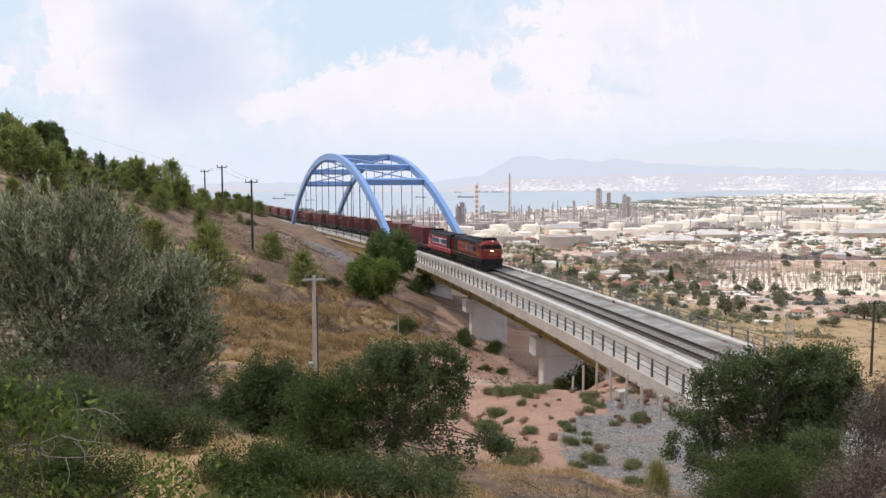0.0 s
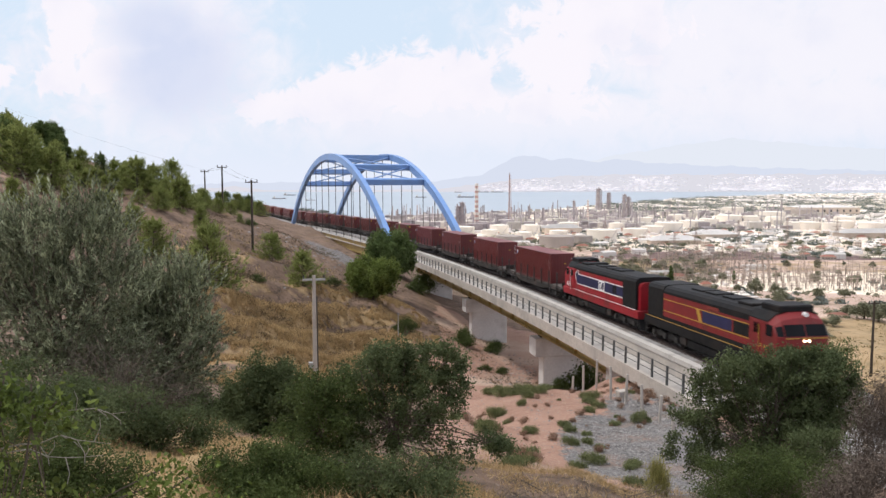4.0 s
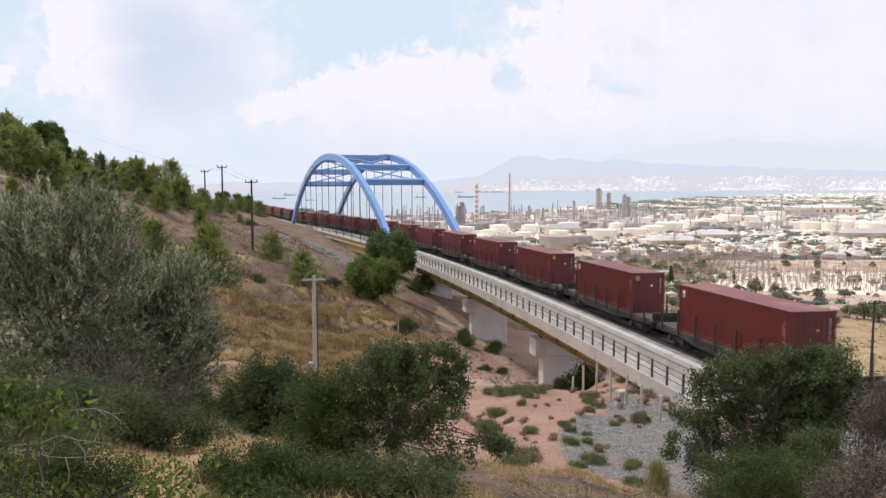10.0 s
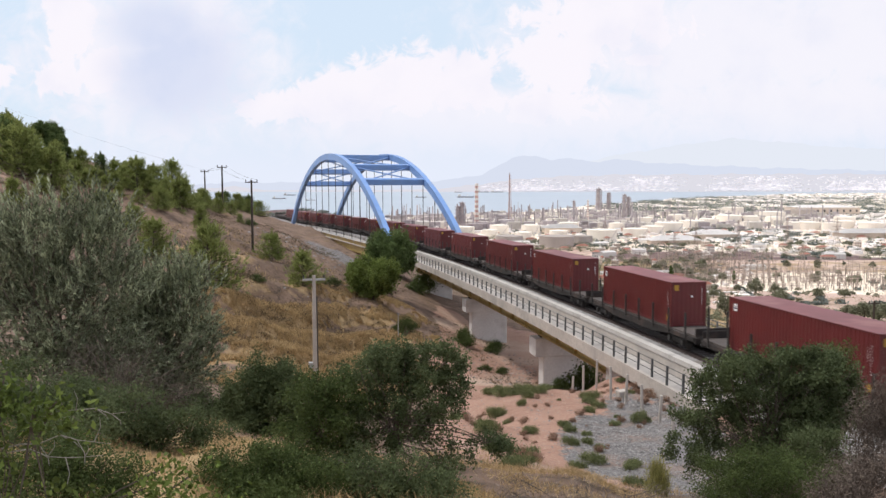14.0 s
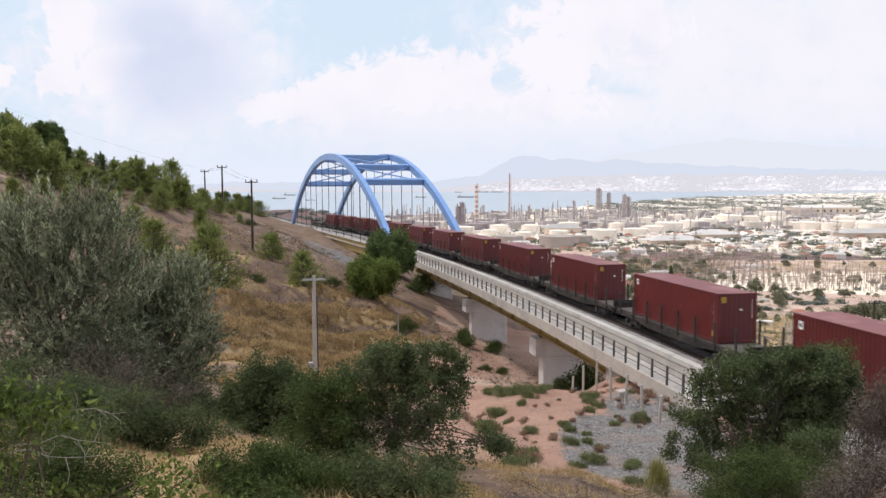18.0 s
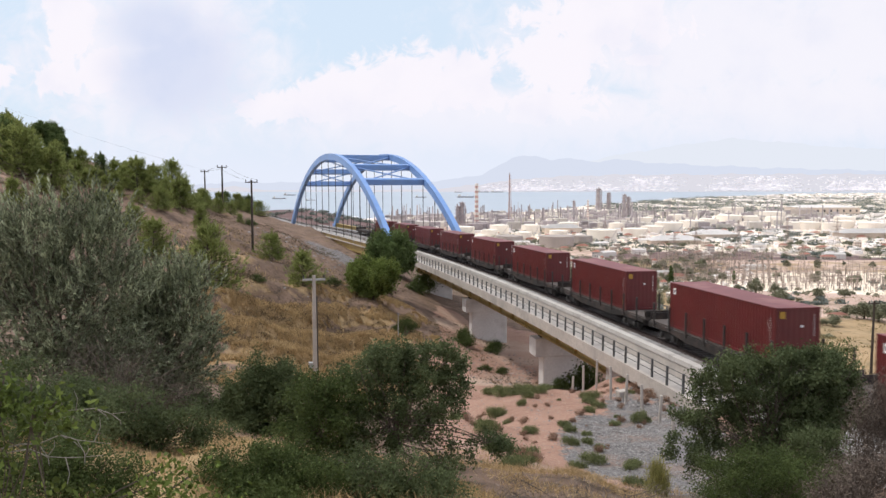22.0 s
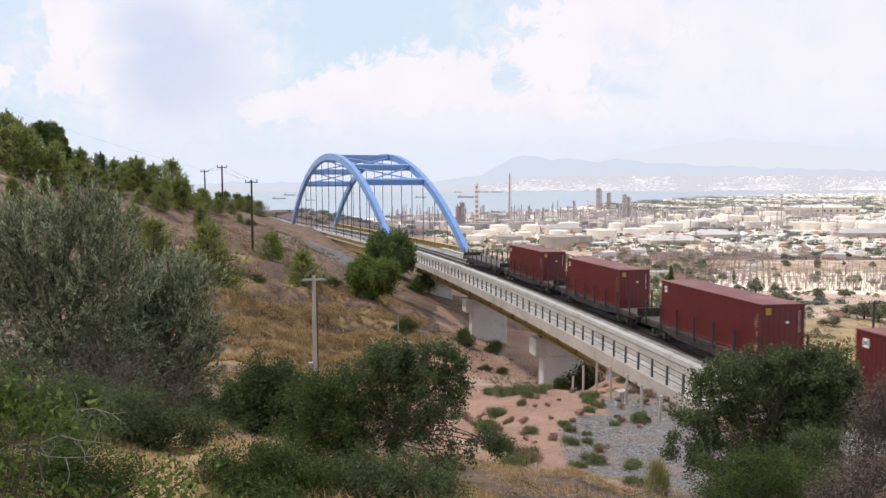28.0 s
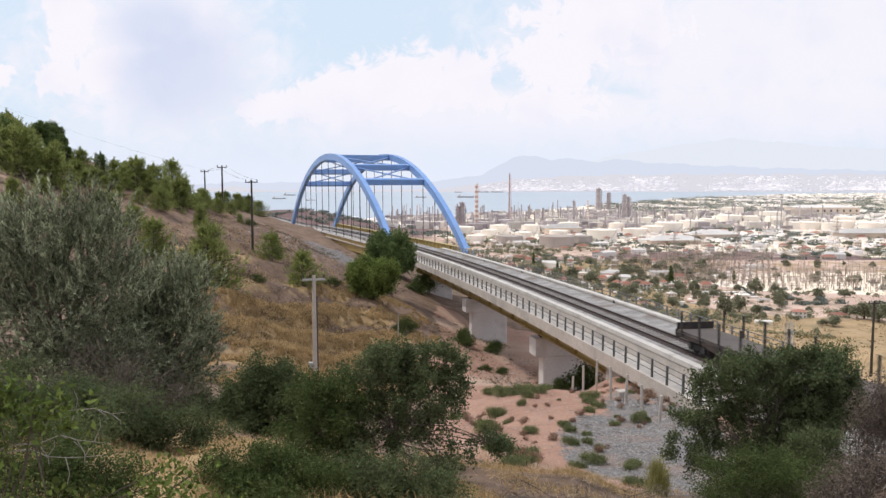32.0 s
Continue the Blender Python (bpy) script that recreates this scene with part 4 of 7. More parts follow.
        part("snow_plough", mesh("snow_plough", [(-1.35, sy * (n - 0.05), 0.95), (1.35, sy * (n - 0.05), 0.95), (1.3, sy * (n + 0.35), 0.25), (-1.3, sy * (n + 0.35), 0.25), (-1.35, sy * (n - 0.4), 0.95), (1.35, sy * (n - 0.4), 0.95), (1.3, sy * (n - 0.1), 0.25), (-1.3, sy * (n - 0.1), 0.25)],
                                 [(0, 1, 2, 3), (5, 4, 7, 6), (0, 3, 7, 4), (1, 5, 6, 2), (0, 4, 5, 1), (3, 2, 6, 7)], SOOT), SOOT, t, "black obstacle plate")

    def hull(name, y0, y1, hw, h0, h1, cham, material, lbl=""):
        """A body with rounded roof shoulders."""
        prof = [(-hw, h0), (-hw, h1 - cham), (-hw + cham * 0.35, h1 - cham * 0.4), (-hw + cham, h1 - 0.03), (0, h1), (hw - cham, h1 - 0.03), (hw - cham * 0.35, h1 - cham * 0.4), (hw, h1 - cham), (hw, h0)]
        k = len(prof)
        v = [(x, y, z) for y in (y0, y1) for x, z in prof]
        f = [(i, i + k, (i + 1) % k + k, (i + 1) % k) for i in range(k)] + [tuple(range(k)), tuple(range(k, 2 * k))[::-1]]
        return part(name, mesh(name, v, f, material), material, t, lbl)

    # cab: front face slopes back above the waist
    hw = 1.42
    prof = [(-n + 0.12, 1.582), (-n + 0.12, 2.78), (-n + 0.55, 3.72), (-n + 1.0, 4.0), (-n + 3.0, 4.05), (-n + 3.0, 1.582)]
    xs = [(-hw, 0.30, 0.62), (-1.12, 0.05, 0.22), (-0.55, 0.0, 0.05), (0.55, 0.0, 0.05), (1.12, 0.05, 0.22), (hw, 0.30, 0.62)]
    v, k = [], len(prof)
    for x, back, drop in xs:
        for j, (y, z) in enumerate(prof):
            v.append((x, y + (back if j < 4 else 0), z - drop * (0, 0, 0.75, 1, 1, 0)[j]))
    f = [tuple(range(k)), tuple(range(5 * k, 6 * k))[::-1]]
    for c in range(5):
        for j in range(k):
            j2 = (j + 1) % k
            f.append((c * k + j, (c + 1) * k + j, (c + 1) * k + j2, c * k + j2))
    cab = part("cab", mesh("cab", v, f, red), red, t, "red driving cab")
    rim = [(x, y + (b if e == 0 else 0), 4.05 - d + (0.03 if e else -0.02) + q) for q in (0.0, 0.05) for e, y in ((0, -n + 0.98), (1, -n + 3.0)) for x, b, d in xs]
    fr = [(i, i + 1, i + 7, i + 6) for i in range(5)] + [(i + 12, i + 18, i + 19, i + 13) for i in range(5)] + [(i, i + 12, i + 13, i + 1) for i in range(5)] + [(0, 6, 18, 12), (5, 17, 23, 11)]
    part("cab_roof", mesh("cab_roof", rim, fr, SOOT), SOOT, cab, "soot-dark arched cab roof")
    part("roof_lamp", mesh("roof_lamp", *tube([(0.25, -n + 0.78, 3.84), (0.25, -n + 0.55, 3.84)], [0.12, 0.12], 12), WHITE), WHITE, cab, "round white lamp above the windscreen")
    # windscreens follow the sloping front
    for sx in (-1, 1):
        a, b = 0.03, 1.12
        y1, y2, z1, z2 = -n + 0.12 + 0.43 * (2.84 - 2.78) / 0.94, -n + 0.12 + 0.43 * (3.40 - 2.78) / 0.94, 2.84, 3.40
        part("windscreen", mesh("windscreen", [(sx * a, y1 - 0.012, z1), (sx * b, y1 - 0.012, z1), (sx * b, y2 - 0.012, z2), (sx * a, y2 - 0.012, z2)], [(0, 1, 2, 3) if sx > 0 else (3, 2, 1, 0)], GLASS), GLASS, cab, "dark windscreen")
        q1, q2 = (y1 - 0.012 + 0.06, z1 - 0.02), (y2 - 0.012 + 0.06, z2 - 0.08)
        part("corner_window", mesh("corner_window", [(sx * 1.15, q1[0], q1[1]), (sx * 1.40, q1[0] + 0.21, q1[1]), (sx * 1.40, q2[0] + 0.21, q2[1] - 0.08), (sx * 1.15, q2[0], q2[1])], [(0, 1, 2, 3) if sx > 0 else (3, 2, 1, 0)], GLASS), GLASS, cab, "dark corner window")
        part("side_window", box(sx * hw - 0.02, sx * hw + 0.012, -n + 0.85, -n + 1.45, 2.72, 3.3, 0.01), GLASS, cab, "dark cab side window")
        door = part("cab_door", box(sx * hw - 0.02, sx * hw + 0.015, -n + 1.95, -n + 2.7, 1.65, 3.36, 0.01), red, cab)
        part("door_window", box(sx * hw - 0.02, sx * hw + 0.03, -n + 2.06, -n + 2.6, 2.7, 3.25, 0.01), GLASS, door, "dark door window")
        part("grab_rail", mesh("grab_rail", *tube([(sx * (hw + 0.05), -n + 2.02, 1.5), (sx * (hw + 0.05), -n + 2.02, 3.2)], [0.02, 0.02], 6), YELLOW if lead else WHITE), WHITE, cab)
    for sx in (-1, 1):
        lm = mesh("headlight", *tube([(sx * 0.11, -n + 0.16, 2.60), (sx * 0.11, -n + 0.07, 2.60)], [0.06, 0.06], 12), LAMP_GLOW if lead else WHITE)
        part("headlight", lm, WHITE, cab, "lit headlight" if lead else "headlight")
        part("tail_lamp", mesh("tail_lamp", *tube([(sx * 0.95, -n + 0.2, 1.8), (sx * 0.95, -n + 0.09, 1.8)], [0.09, 0.09], 10), SOOT), SOOT, cab)
    part("waist_band", box(-1.12, 1.12, -n + 0.09, -n + 0.12, 2.72, 2.77), YELLOW if lead else WHITE, cab)
    part("roof_unit", box(-0.95, 0.95, -n + 1.0, -n + 2.7, 3.90, 4.26, 0.06), SOOT, t, "flat dark cooling unit on the cab roof")
    part("horn", box(-0.15, 0.15, -n + 2.8, -n + 3.1, 4.05, 4.2, 0.03), SOOT, t)
    num = "A 465" if lead else "A509"
    tm = text_mesh(num, 0.42, YELLOW if lead else WHITE)
    part("lettering", tm, WHITE, cab, "painted running number", m=Matrix.Translation((0.1, -n + 0.112, 2.2)) @ pose(0, 0, 0, 90, 0, 0))
    tm2 = text_mesh(num, 0.36 if lead else 0.56, YELLOW if lead else WHITE)
    for sx in (-1, 1):
        part("lettering", tm2, WHITE, cab, "painted running number", m=Matrix.Translation((sx * (hw + 0.004), -n + 1.55, 2.1 if lead else 1.9)) @ pose(0, 0, 0, 90, 0, 90 * sx))
    # long hood in red, dark roof, black radiator end
    hull("hood", -n + 3.0, n - 2.9, 1.38, 1.582, 3.86, 0.36, red, "red engine hood")
    part("hood_roof", mesh("hood_roof", [(x, y, z) for y in (-n + 3.02, n - 2.92) for x, z in ((-1.396, 3.38), (-1.396, 3.53), (-1.27, 3.75), (-1.03, 3.87), (0, 3.93), (1.03, 3.87), (1.27, 3.75), (1.396, 3.53), (1.396, 3.38))],
                           [(i, i + 1, i + 10, i + 9) for i in range(8)] + [tuple(range(8, -1, -1)), tuple(range(9, 18))], SOOT), SOOT, t, "soot-blackened hood roof")
    hull("radiator_section", n - 2.9, n - 0.5, 1.40, 1.582, 3.95, 0.34, SOOT, "black radiator end")
    hull("end_hood", n - 0.5, n - 0.1, 1.2, 1.582, 3.6, 0.3, red, "red hood end")
    for y in (-1.5, 0.6, 2.3):
        part("exhaust", box(-0.6, 0.6, y - 0.7, y + 0.7, 3.86, 3.99, 0.03), SOOT, t, "soot-black roof hatch")
    part("dynamic_brake", box(-1.0, 1.0, -n + 3.6, -n + 5.0, 3.86, 4.03, 0.04), SOOT, t, "dark roof housing")
    edge = YELLOW if lead else WHITE
    for sx in (-1, 1):
        ya, yb = -n + 3.1, n - 2.92
        if lead:
            stripe(t, "band", sx, 1.38, [(ya + 1.8, 2.30), (ya + 5.2, 2.30), (ya + 5.2, 2.98), (ya + 1.8, 2.98)], NAVY, 0.006, "dark blue band")
            stripe(t, "band_edge", sx, 1.38, [(ya, 2.98), (yb, 2.98), (yb, 3.03), (ya, 3.03)], edge, 0.009)
            stripe(t, "band_edge", sx, 1.38, [(ya, 2.22), (yb, 2.22), (yb, 2.27), (ya, 2.27)], edge, 0.009)
            stripe(t, "band", sx, 1.38, [(ya, 1.6), (yb, 1.6), (yb, 1.86), (ya, 1.86)], SOOT, 0.018, "soot-black sill")
            stripe(t, "band", sx, 1.38, [(ya, 3.2), (ya + 3.2, 3.2), (ya + 3.2, 3.44), (ya, 3.44)], SOOT, 0.018, "soot-black upper side")
            stripe(t, "band_edge", sx, 1.38, [(ya + 5.2, 2.28), (ya + 5.6, 2.28), (ya + 6.0, 2.98), (ya + 5.6, 2.98)], edge, 0.007)
            stripe(t, "band", sx, 1.38, [(ya, 2.3), (ya + 1.6, 2.3), (ya + 1.6, 2.97), (ya, 2.97)], SOOT, 0.006, "black louvre panel")
        else:
            stripe(t, "band", sx, 1.382, [(ya + 0.5, 2.2), (yb, 2.2), (yb, 2.95), (ya - 0.05, 2.95)], NAVY, 0.006, "dark blue band")
            stripe(t, "band", sx, 1.382, [(ya - 0.05, 2.95), (ya + 0.75, 2.95), (ya + 0.75, 3.37)], NAVY, 0.006, "dark blue arrow head")
            stripe(t, "band_edge", sx, 1.382, [(ya + 0.5, 2.12), (yb, 2.12), (yb, 2.2), (ya + 0.5, 2.2)], edge, 0.009)
            stripe(t, "band_edge", sx, 1.382, [(ya + 0.75, 2.95), (yb, 2.95), (yb, 3.03), (ya + 0.75, 3.03)], edge, 0.009)
            stripe(t, "band_edge", sx, 1.382, [(ya - 0.09, 2.98), (ya - 0.02, 2.93), (ya + 0.83, 3.34), (ya + 0.83, 3.44)], edge, 0.009)
            stripe(t, "band_edge", sx, 1.382, [(ya + 0.75, 2.95), (ya + 0.83, 2.95), (ya + 0.83, 3.4), (ya + 0.75, 3.4)], edge, 0.011)
            stripe(t, "band_edge", sx, 1.382, [(ya - 0.09, 2.98), (ya + 0.42, 2.2), (ya + 0.52, 2.2), (ya - 0.01, 2.98)], edge, 0.011)
            stripe(t, "logo", sx, 1.382, [(ya + 5.6, 2.16), (ya + 6.9, 2.16), (ya + 6.9, 3.0), (ya + 5.6, 3.0)], WHITE, 0.012, "white emblem panel")
            v, f = tube([(sx * 1.393, ya + 6.0, 2.58), (sx * 1.397, ya + 6.0, 2.58)], [0.3, 0.3], 20)
            part("logo_mark", mesh("logo_mark", v, f, NAVY), NAVY, t)
            v, f = tube([(sx * 1.396, ya + 6.0, 2.58), (sx * 1.400, ya + 6.0, 2.58)], [0.19, 0.19], 20)
            part("logo_mark", mesh("logo_mark", v, f, WHITE), WHITE, t)
            stripe(t, "logo_mark", sx, 1.393, [(ya + 6.38, 2.32), (ya + 6.75, 2.32), (ya + 6.75, 2.84), (ya + 6.38, 2.84)], NAVY, 0.005)
            stripe(t, "band", sx, 1.382, [(yb - 2.0, 2.3), (yb - 1.2, 2.3), (yb - 1.2, 2.9), (yb - 2.0, 2.9)], SOOT, 0.01, "black louvre panel")
        # side windows of the engine room, louvres, step and railing
        for y in np.linspace(ya + 0.5, yb - 1.0, 7):
            part("hood_door", box(sx * 1.38 - 0.01, sx * 1.38 + 0.012, y, y + 0.75, 1.68, 2.1, 0.006), red, t)
        for y in (ya + 1.2, ya + 3.4):
            bm = bmesh.new()
            for i in range(5):
                box(sx * 1.385 - 0.004, sx * 1.385 + 0.004, y + i * 0.26, y + i * 0.26 + 0.16, 3.2, 3.42, bm=bm)
            tagged(part("marking", bm, RED_MARK, t, "faded painted characters"), kind="stuff")
        v, f = merge([tube([(sx * 1.47, -n + 3.1, 1.62), (sx * 1.47, n - 0.4, 1.62)], [0.018, 0.018], 6)])
        part("handrail", mesh("handrail", v, f, edge), edge, t)
        for yy in (-n + 0.5, n - 0.5):
            bm = bmesh.new()
            for i in range(3):
                box(sx * 1.4 - 0.1, sx * 1.4 + 0.06, yy - 0.25, yy + 0.25, 0.35 + 0.28 * i, 0.39 + 0.28 * i, bm=bm)
            part("step", bm, SOOT, t)
    return t


def build_train():
    first = FIRST_REAR
    lead = build_loco(True)
    MOVING.append((lead, 64.5, 0.0, False))
    second = build_loco(False)
    MOVING.append((second, 82.25, 0.0, True))
    wagon = build_wagon()
    boxes = [build_container(0), build_container(1)]
    for k in range(22):
        rear = first + PITCH * k
        w = wagon if k == 0 else copy_thing(wagon, on_track(300))
        if k == 21:
            tagged(w, "empty brown-grey bogie flat wagon with upright stakes at the train's end")
        MOVING.append((w, rear - CONTAINER_L / 2 - 0.2, 0.0, False))
        if k < 21:
            src = boxes[0 if k < 4 else 1]
            c = src if k in (0, 4) else copy_thing(src, on_track(300, 0, FLOOR_H))
            MOVING.append((c, rear - CONTAINER_L / 2, FLOOR_H, False))


build_train()


def motions():
    """The train runs through at about 60 km/h, everything on it along the same curve."""
    turn = Matrix.Rotation(math.pi, 4, "Z")
    for ob, s0, h, reverse in MOVING:
        rows = []
        for i in range(65):
            t = i * 0.5
            m = on_track(s0 - advance(t), 0, h)
            rows.append((t, m @ turn if reverse else m))
        walk(ob, rows)


# ---- plants ----


def leaf_mesh(name, centres, length, width, material, rng, droop=0.0, up=0.0):
    """Many small four-cornered leaves, each bent along its middle, about the given centres."""
    n = len(centres)
    a = rng.normal(size=(n, 3))
    a[:, 2] = a[:, 2] * (1 - droop) + up
    a /= np.linalg.norm(a, axis=1)[:, None]
    b = np.cross(a, rng.normal(size=(n, 3)))
    b /= np.linalg.norm(b, axis=1)[:, None] + 1e-9
    ln = length * rng.uniform(0.6, 1.3, (n, 1)) / 2
    wd = width * rng.uniform(0.6, 1.3, (n, 1)) / 2
    c = np.cross(a, b) * wd * 0.35
    co = np.stack([centres - a * ln, centres - b * wd + c, centres + a * ln, centres + b * wd + c], 1).reshape(-1, 3)
    me = bpy.data.meshes.new(name)
    me.vertices.add(n * 4)
    me.vertices.foreach_set("co", co.astype(np.float32).ravel())
    me.loops.add(n * 4)
    me.loops.foreach_set("vertex_index", np.arange(n * 4, dtype=np.int32))
    me.polygons.add(n)
    me.polygons.foreach_set("loop_start", (np.arange(n) * 4).astype(np.int32))
    me.update(calc_edges=True)
    me.materials.append(material)
    return me


def shoots(starts, dirs, length, per, ll, lw, material, rng, name="crown", open_angle=0.7):
    """Feathery shoots: narrow leaves set along each line at an angle, as on olive and pine twigs."""
    k = len(starts)
    dirs = dirs / np.linalg.norm(dirs, axis=1)[:, None]
    f = np.tile(np.linspace(0.08, 1.0, per), k)
    d = np.repeat(dirs, per, 0)
    ln = np.repeat(length * rng.uniform(0.6, 1.25, k), per)
    side = np.cross(d, rng.normal(size=d.shape))
    side /= np.linalg.norm(side, axis=1)[:, None] + 1e-9
    a = d * math.cos(open_angle) + side * math.sin(open_angle)
    base = np.repeat(starts, per, 0) + d * (f * ln)[:, None]
    lf = ll * rng.uniform(0.6, 1.2, (k * per, 1))
    b = np.cross(a, rng.normal(size=a.shape))
    b /= np.linalg.norm(b, axis=1)[:, None] + 1e-9
    wd = lw * rng.uniform(0.7, 1.2, (k * per, 1)) / 2
    c = base + a * lf * 0.5
    co = np.stack([base, c - b * wd, base + a * lf, c + b * wd], 1).reshape(-1, 3)
    n = k * per
    me = bpy.data.meshes.new(name)
    me.vertices.add(n * 4)
    me.vertices.foreach_set("co", co.astype(np.float32).ravel())
    me.loops.add(n * 4)
    me.loops.foreach_set("vertex_index", np.arange(n * 4, dtype=np.int32))
    me.polygons.add(n)
    me.polygons.foreach_set("loop_start", (np.arange(n) * 4).astype(np.int32))
    me.update(calc_edges=True)
    me.materials.append(material)
    return me


def clumps(lobes, rng, per, spread, shell=0.55):
    """Leaf centres: every lobe (x, y, z, rx, ry, rz, number of clumps) holds clumps near its skin, each a small cloud of leaves."""
    out, heads = [], []
    for x, y, z, rx, ry, rz, k in lobes:
        d = rng.normal(size=(k, 3))
        d /= np.linalg.norm(d, axis=1)[:, None]
        r = shell + (1 - shell) * rng.uniform(0, 1, (k, 1))
        r *= 1 + 0.34 * np.sin(d[:, :1] * 5 + x * 7) * np.cos(d[:, 1:2] * 4 + z * 5)
        h = d * r * np.array([rx, ry, rz]) + np.array([x, y, z])
        heads.append(h)
        out.append(np.repeat(h, per, 0) + rng.normal(size=(k * per, 3)) * spread)
    return np.concatenate(out), np.concatenate(heads)


def limbs(base, fork, heads, rng, count, r0, r1=0.008, thin=0.22):
    """Tapered trunk to the fork and bent limbs out to some clumps."""
    base, fork = Vector(base), Vector(fork)
    mid = (base + fork) / 2 + Vector((rng.uniform(-0.1, 0.1), rng.uniform(-0.1, 0.1), 0)) * (fork - base).length
    parts = [tube([base - Vector((0, 0, 0.3)), base, mid, fork], [r0 * 1.25, r0, r0 * 0.82, r0 * 0.62], 8)]
    for i in rng.choice(len(heads), min(count, len(heads)), replace=False):
        e = Vector(heads[i])
        st = mid.lerp(fork, rng.uniform(0.1, 1.0))
        m1 = st.lerp(e, 0.5) + Vector(rng.normal(size=3)) * 0.08 * (e - st).length
        parts.append(tube([st, m1, e], [r0 * thin, r0 * thin * 0.6, r1], 5, False))
    return merge(parts)


def plant(name, label, category, group, seed, lobes, per, spread, leaf_len, leaf_wid, material, trunk=0.1, fork=None, arms=14, shell=0.55, up=0.0, bark=None):
    """A tree or shrub at the origin; returns the thing with trunk and crown."""
    rng = np.random.RandomState(seed)
    t = thing(name, pose(0, 0, 0), label, category, group)
    pts, heads = clumps(lobes, rng, per, spread, shell)
    fork = fork or (0, 0, lobes[0][2] * 0.6)
    part("trunk", mesh("trunk", *limbs((0, 0, 0), fork, heads, rng, arms, trunk), bark or BARK), BARK, t, "grey-brown trunk and limbs")
    part("crown", leaf_mesh("crown", pts, leaf_len, leaf_wid, material, rng, up=up), material, t)
    return t


def put(proto, used, x, y, h, turn=0.0, wide=1.0, sink=0.1):
    """Stand a plant made 1 m high at x, y with height h; the first use moves the prototype."""
    m = pose(x, y, gz(x, y) - sink, 0, 0, turn) @ Matrix.Diagonal((h * wide, h * wide, h, 1))
    if proto not in used:
        used.add(proto)
        proto.matrix_basis = m
        return proto
    c = proto.copy()
    bpy.data.objects.remove(c)
    made = copy_thing(proto, Matrix.Identity(4))
    made.matrix_basis = m
    return made


USED = set()
_r = np.random.RandomState(5)


def young_pine(seed, spread, material, label):
    """A young pine 1 m high: loose whorls of rising branches of uneven reach, each feathered with tufts, and a leading shoot."""
    rng = np.random.RandomState(seed)
    t = thing("pine_sapling", pose(0, 0, 0), label, "tree", "young pines on the hill")
    st, dr, wood = [], [], [tube([(0, 0, -0.1), (0.01, 0, 0.5), (0, 0, 0.95)], [0.024, 0.016, 0.004], 6)]
    z, lean = 0.03, rng.uniform(0, 6.28)
    while z < 0.80:
        n = rng.randint(5, 8) + (3 if z < 0.25 else 0)
        reach = spread * (1.0 - z)**0.95 * rng.uniform(0.8, 1.2)
        for j in range(n):
            a = 6.28 * (j + rng.uniform(-0.4, 0.4)) / n
            own = reach * rng.uniform(0.5, 1.2) * (1 + 0.22 * math.cos(a - lean))
            rise = rng.uniform(-0.12, 0.2) + 0.7 * z
            d = np.array([math.cos(a), math.sin(a), rise])
            tip = np.array([0, 0, z]) + d * own / math.hypot(1, rise * 0.5)
            wood.append(tube([(0, 0, z), tuple(tip)], [0.007, 0.003], 4, False))
            for q in np.linspace(0.30, 1.0, 5):
                p = np.array([0, 0, z]) * (1 - q) + tip * q
                for _ in range(2):
                    st.append(p + rng.normal(size=3) * 0.02)
                    dr.append(d * 0.6 + rng.normal(size=3) * 0.35 + np.array([0, 0, 0.35 + 0.5 * z]))
        z += rng.uniform(0.055, 0.09)
    for h, w, n in ((0.74, 0.03, 10), (0.82, 0.016, 7), (0.90, 0.006, 5)):
        for _ in range(n):
            st.append(np.array([0, 0, h]) + rng.normal(size=3) * w)
            dr.append(rng.normal(size=3) * 0.22 + np.array([0, 0, 1]))
    part("trunk", mesh("trunk", *merge(wood), BARK), BARK, t, "grey-brown trunk and branches")
    part("crown", shoots(np.array(st), np.array(dr), 0.125, 9, 0.066, 0.0165, material, rng, open_angle=0.5), material, t)
    return t


PINES = [young_pine(20 + i, 0.42 + 0.05 * i, LEAF_PINE, "bushy young green pine on the dry hillside") for i in range(4)]
PINE_DARK = young_pine(31, 0.46, LEAF_STONE_PINE, "dark green young pine on the dry hillside")
# (x, y, height): by the top of the slope, along the crest, then lower down
for _i, (_x, _y, _h) in enumerate([(-62.7, 117.0, 3.6), (-48.8, 88.5, 5.4), (-45.9, 86.5, 5.9), (-52.5, 102.5, 2.8), (-42.7, 86.5, 4.7), (-52.4, 107.5, 3.1), (-49.1, 107.5, 3.4), (-48.7, 113.0, 3.0), (-46.2, 111.5, 3.2), (-41.1, 106.5, 4.4),
                                   (-43.1, 118.0, 3.9), (-44.5, 130.0, 4.9), (-35.1, 105.5, 4.5), (-50.8, 107.5, 2.9), (-44.7, 112.0, 2.8), (-60.1, 116.0, 2.8), (-64.5, 118.0, 4.4), (-62.0, 113.0, 4.0), (-58.0, 108.0, 3.2), (-55.0, 103.0, 3.4), (-46.5, 122.0, 2.6), (-48.0, 120.0, 2.6)]):
    put(PINE_DARK if _i % 6 == 1 else PINES[_i % 4], USED, _x, _y, _h * 1.05, _i * 67, 1.12)
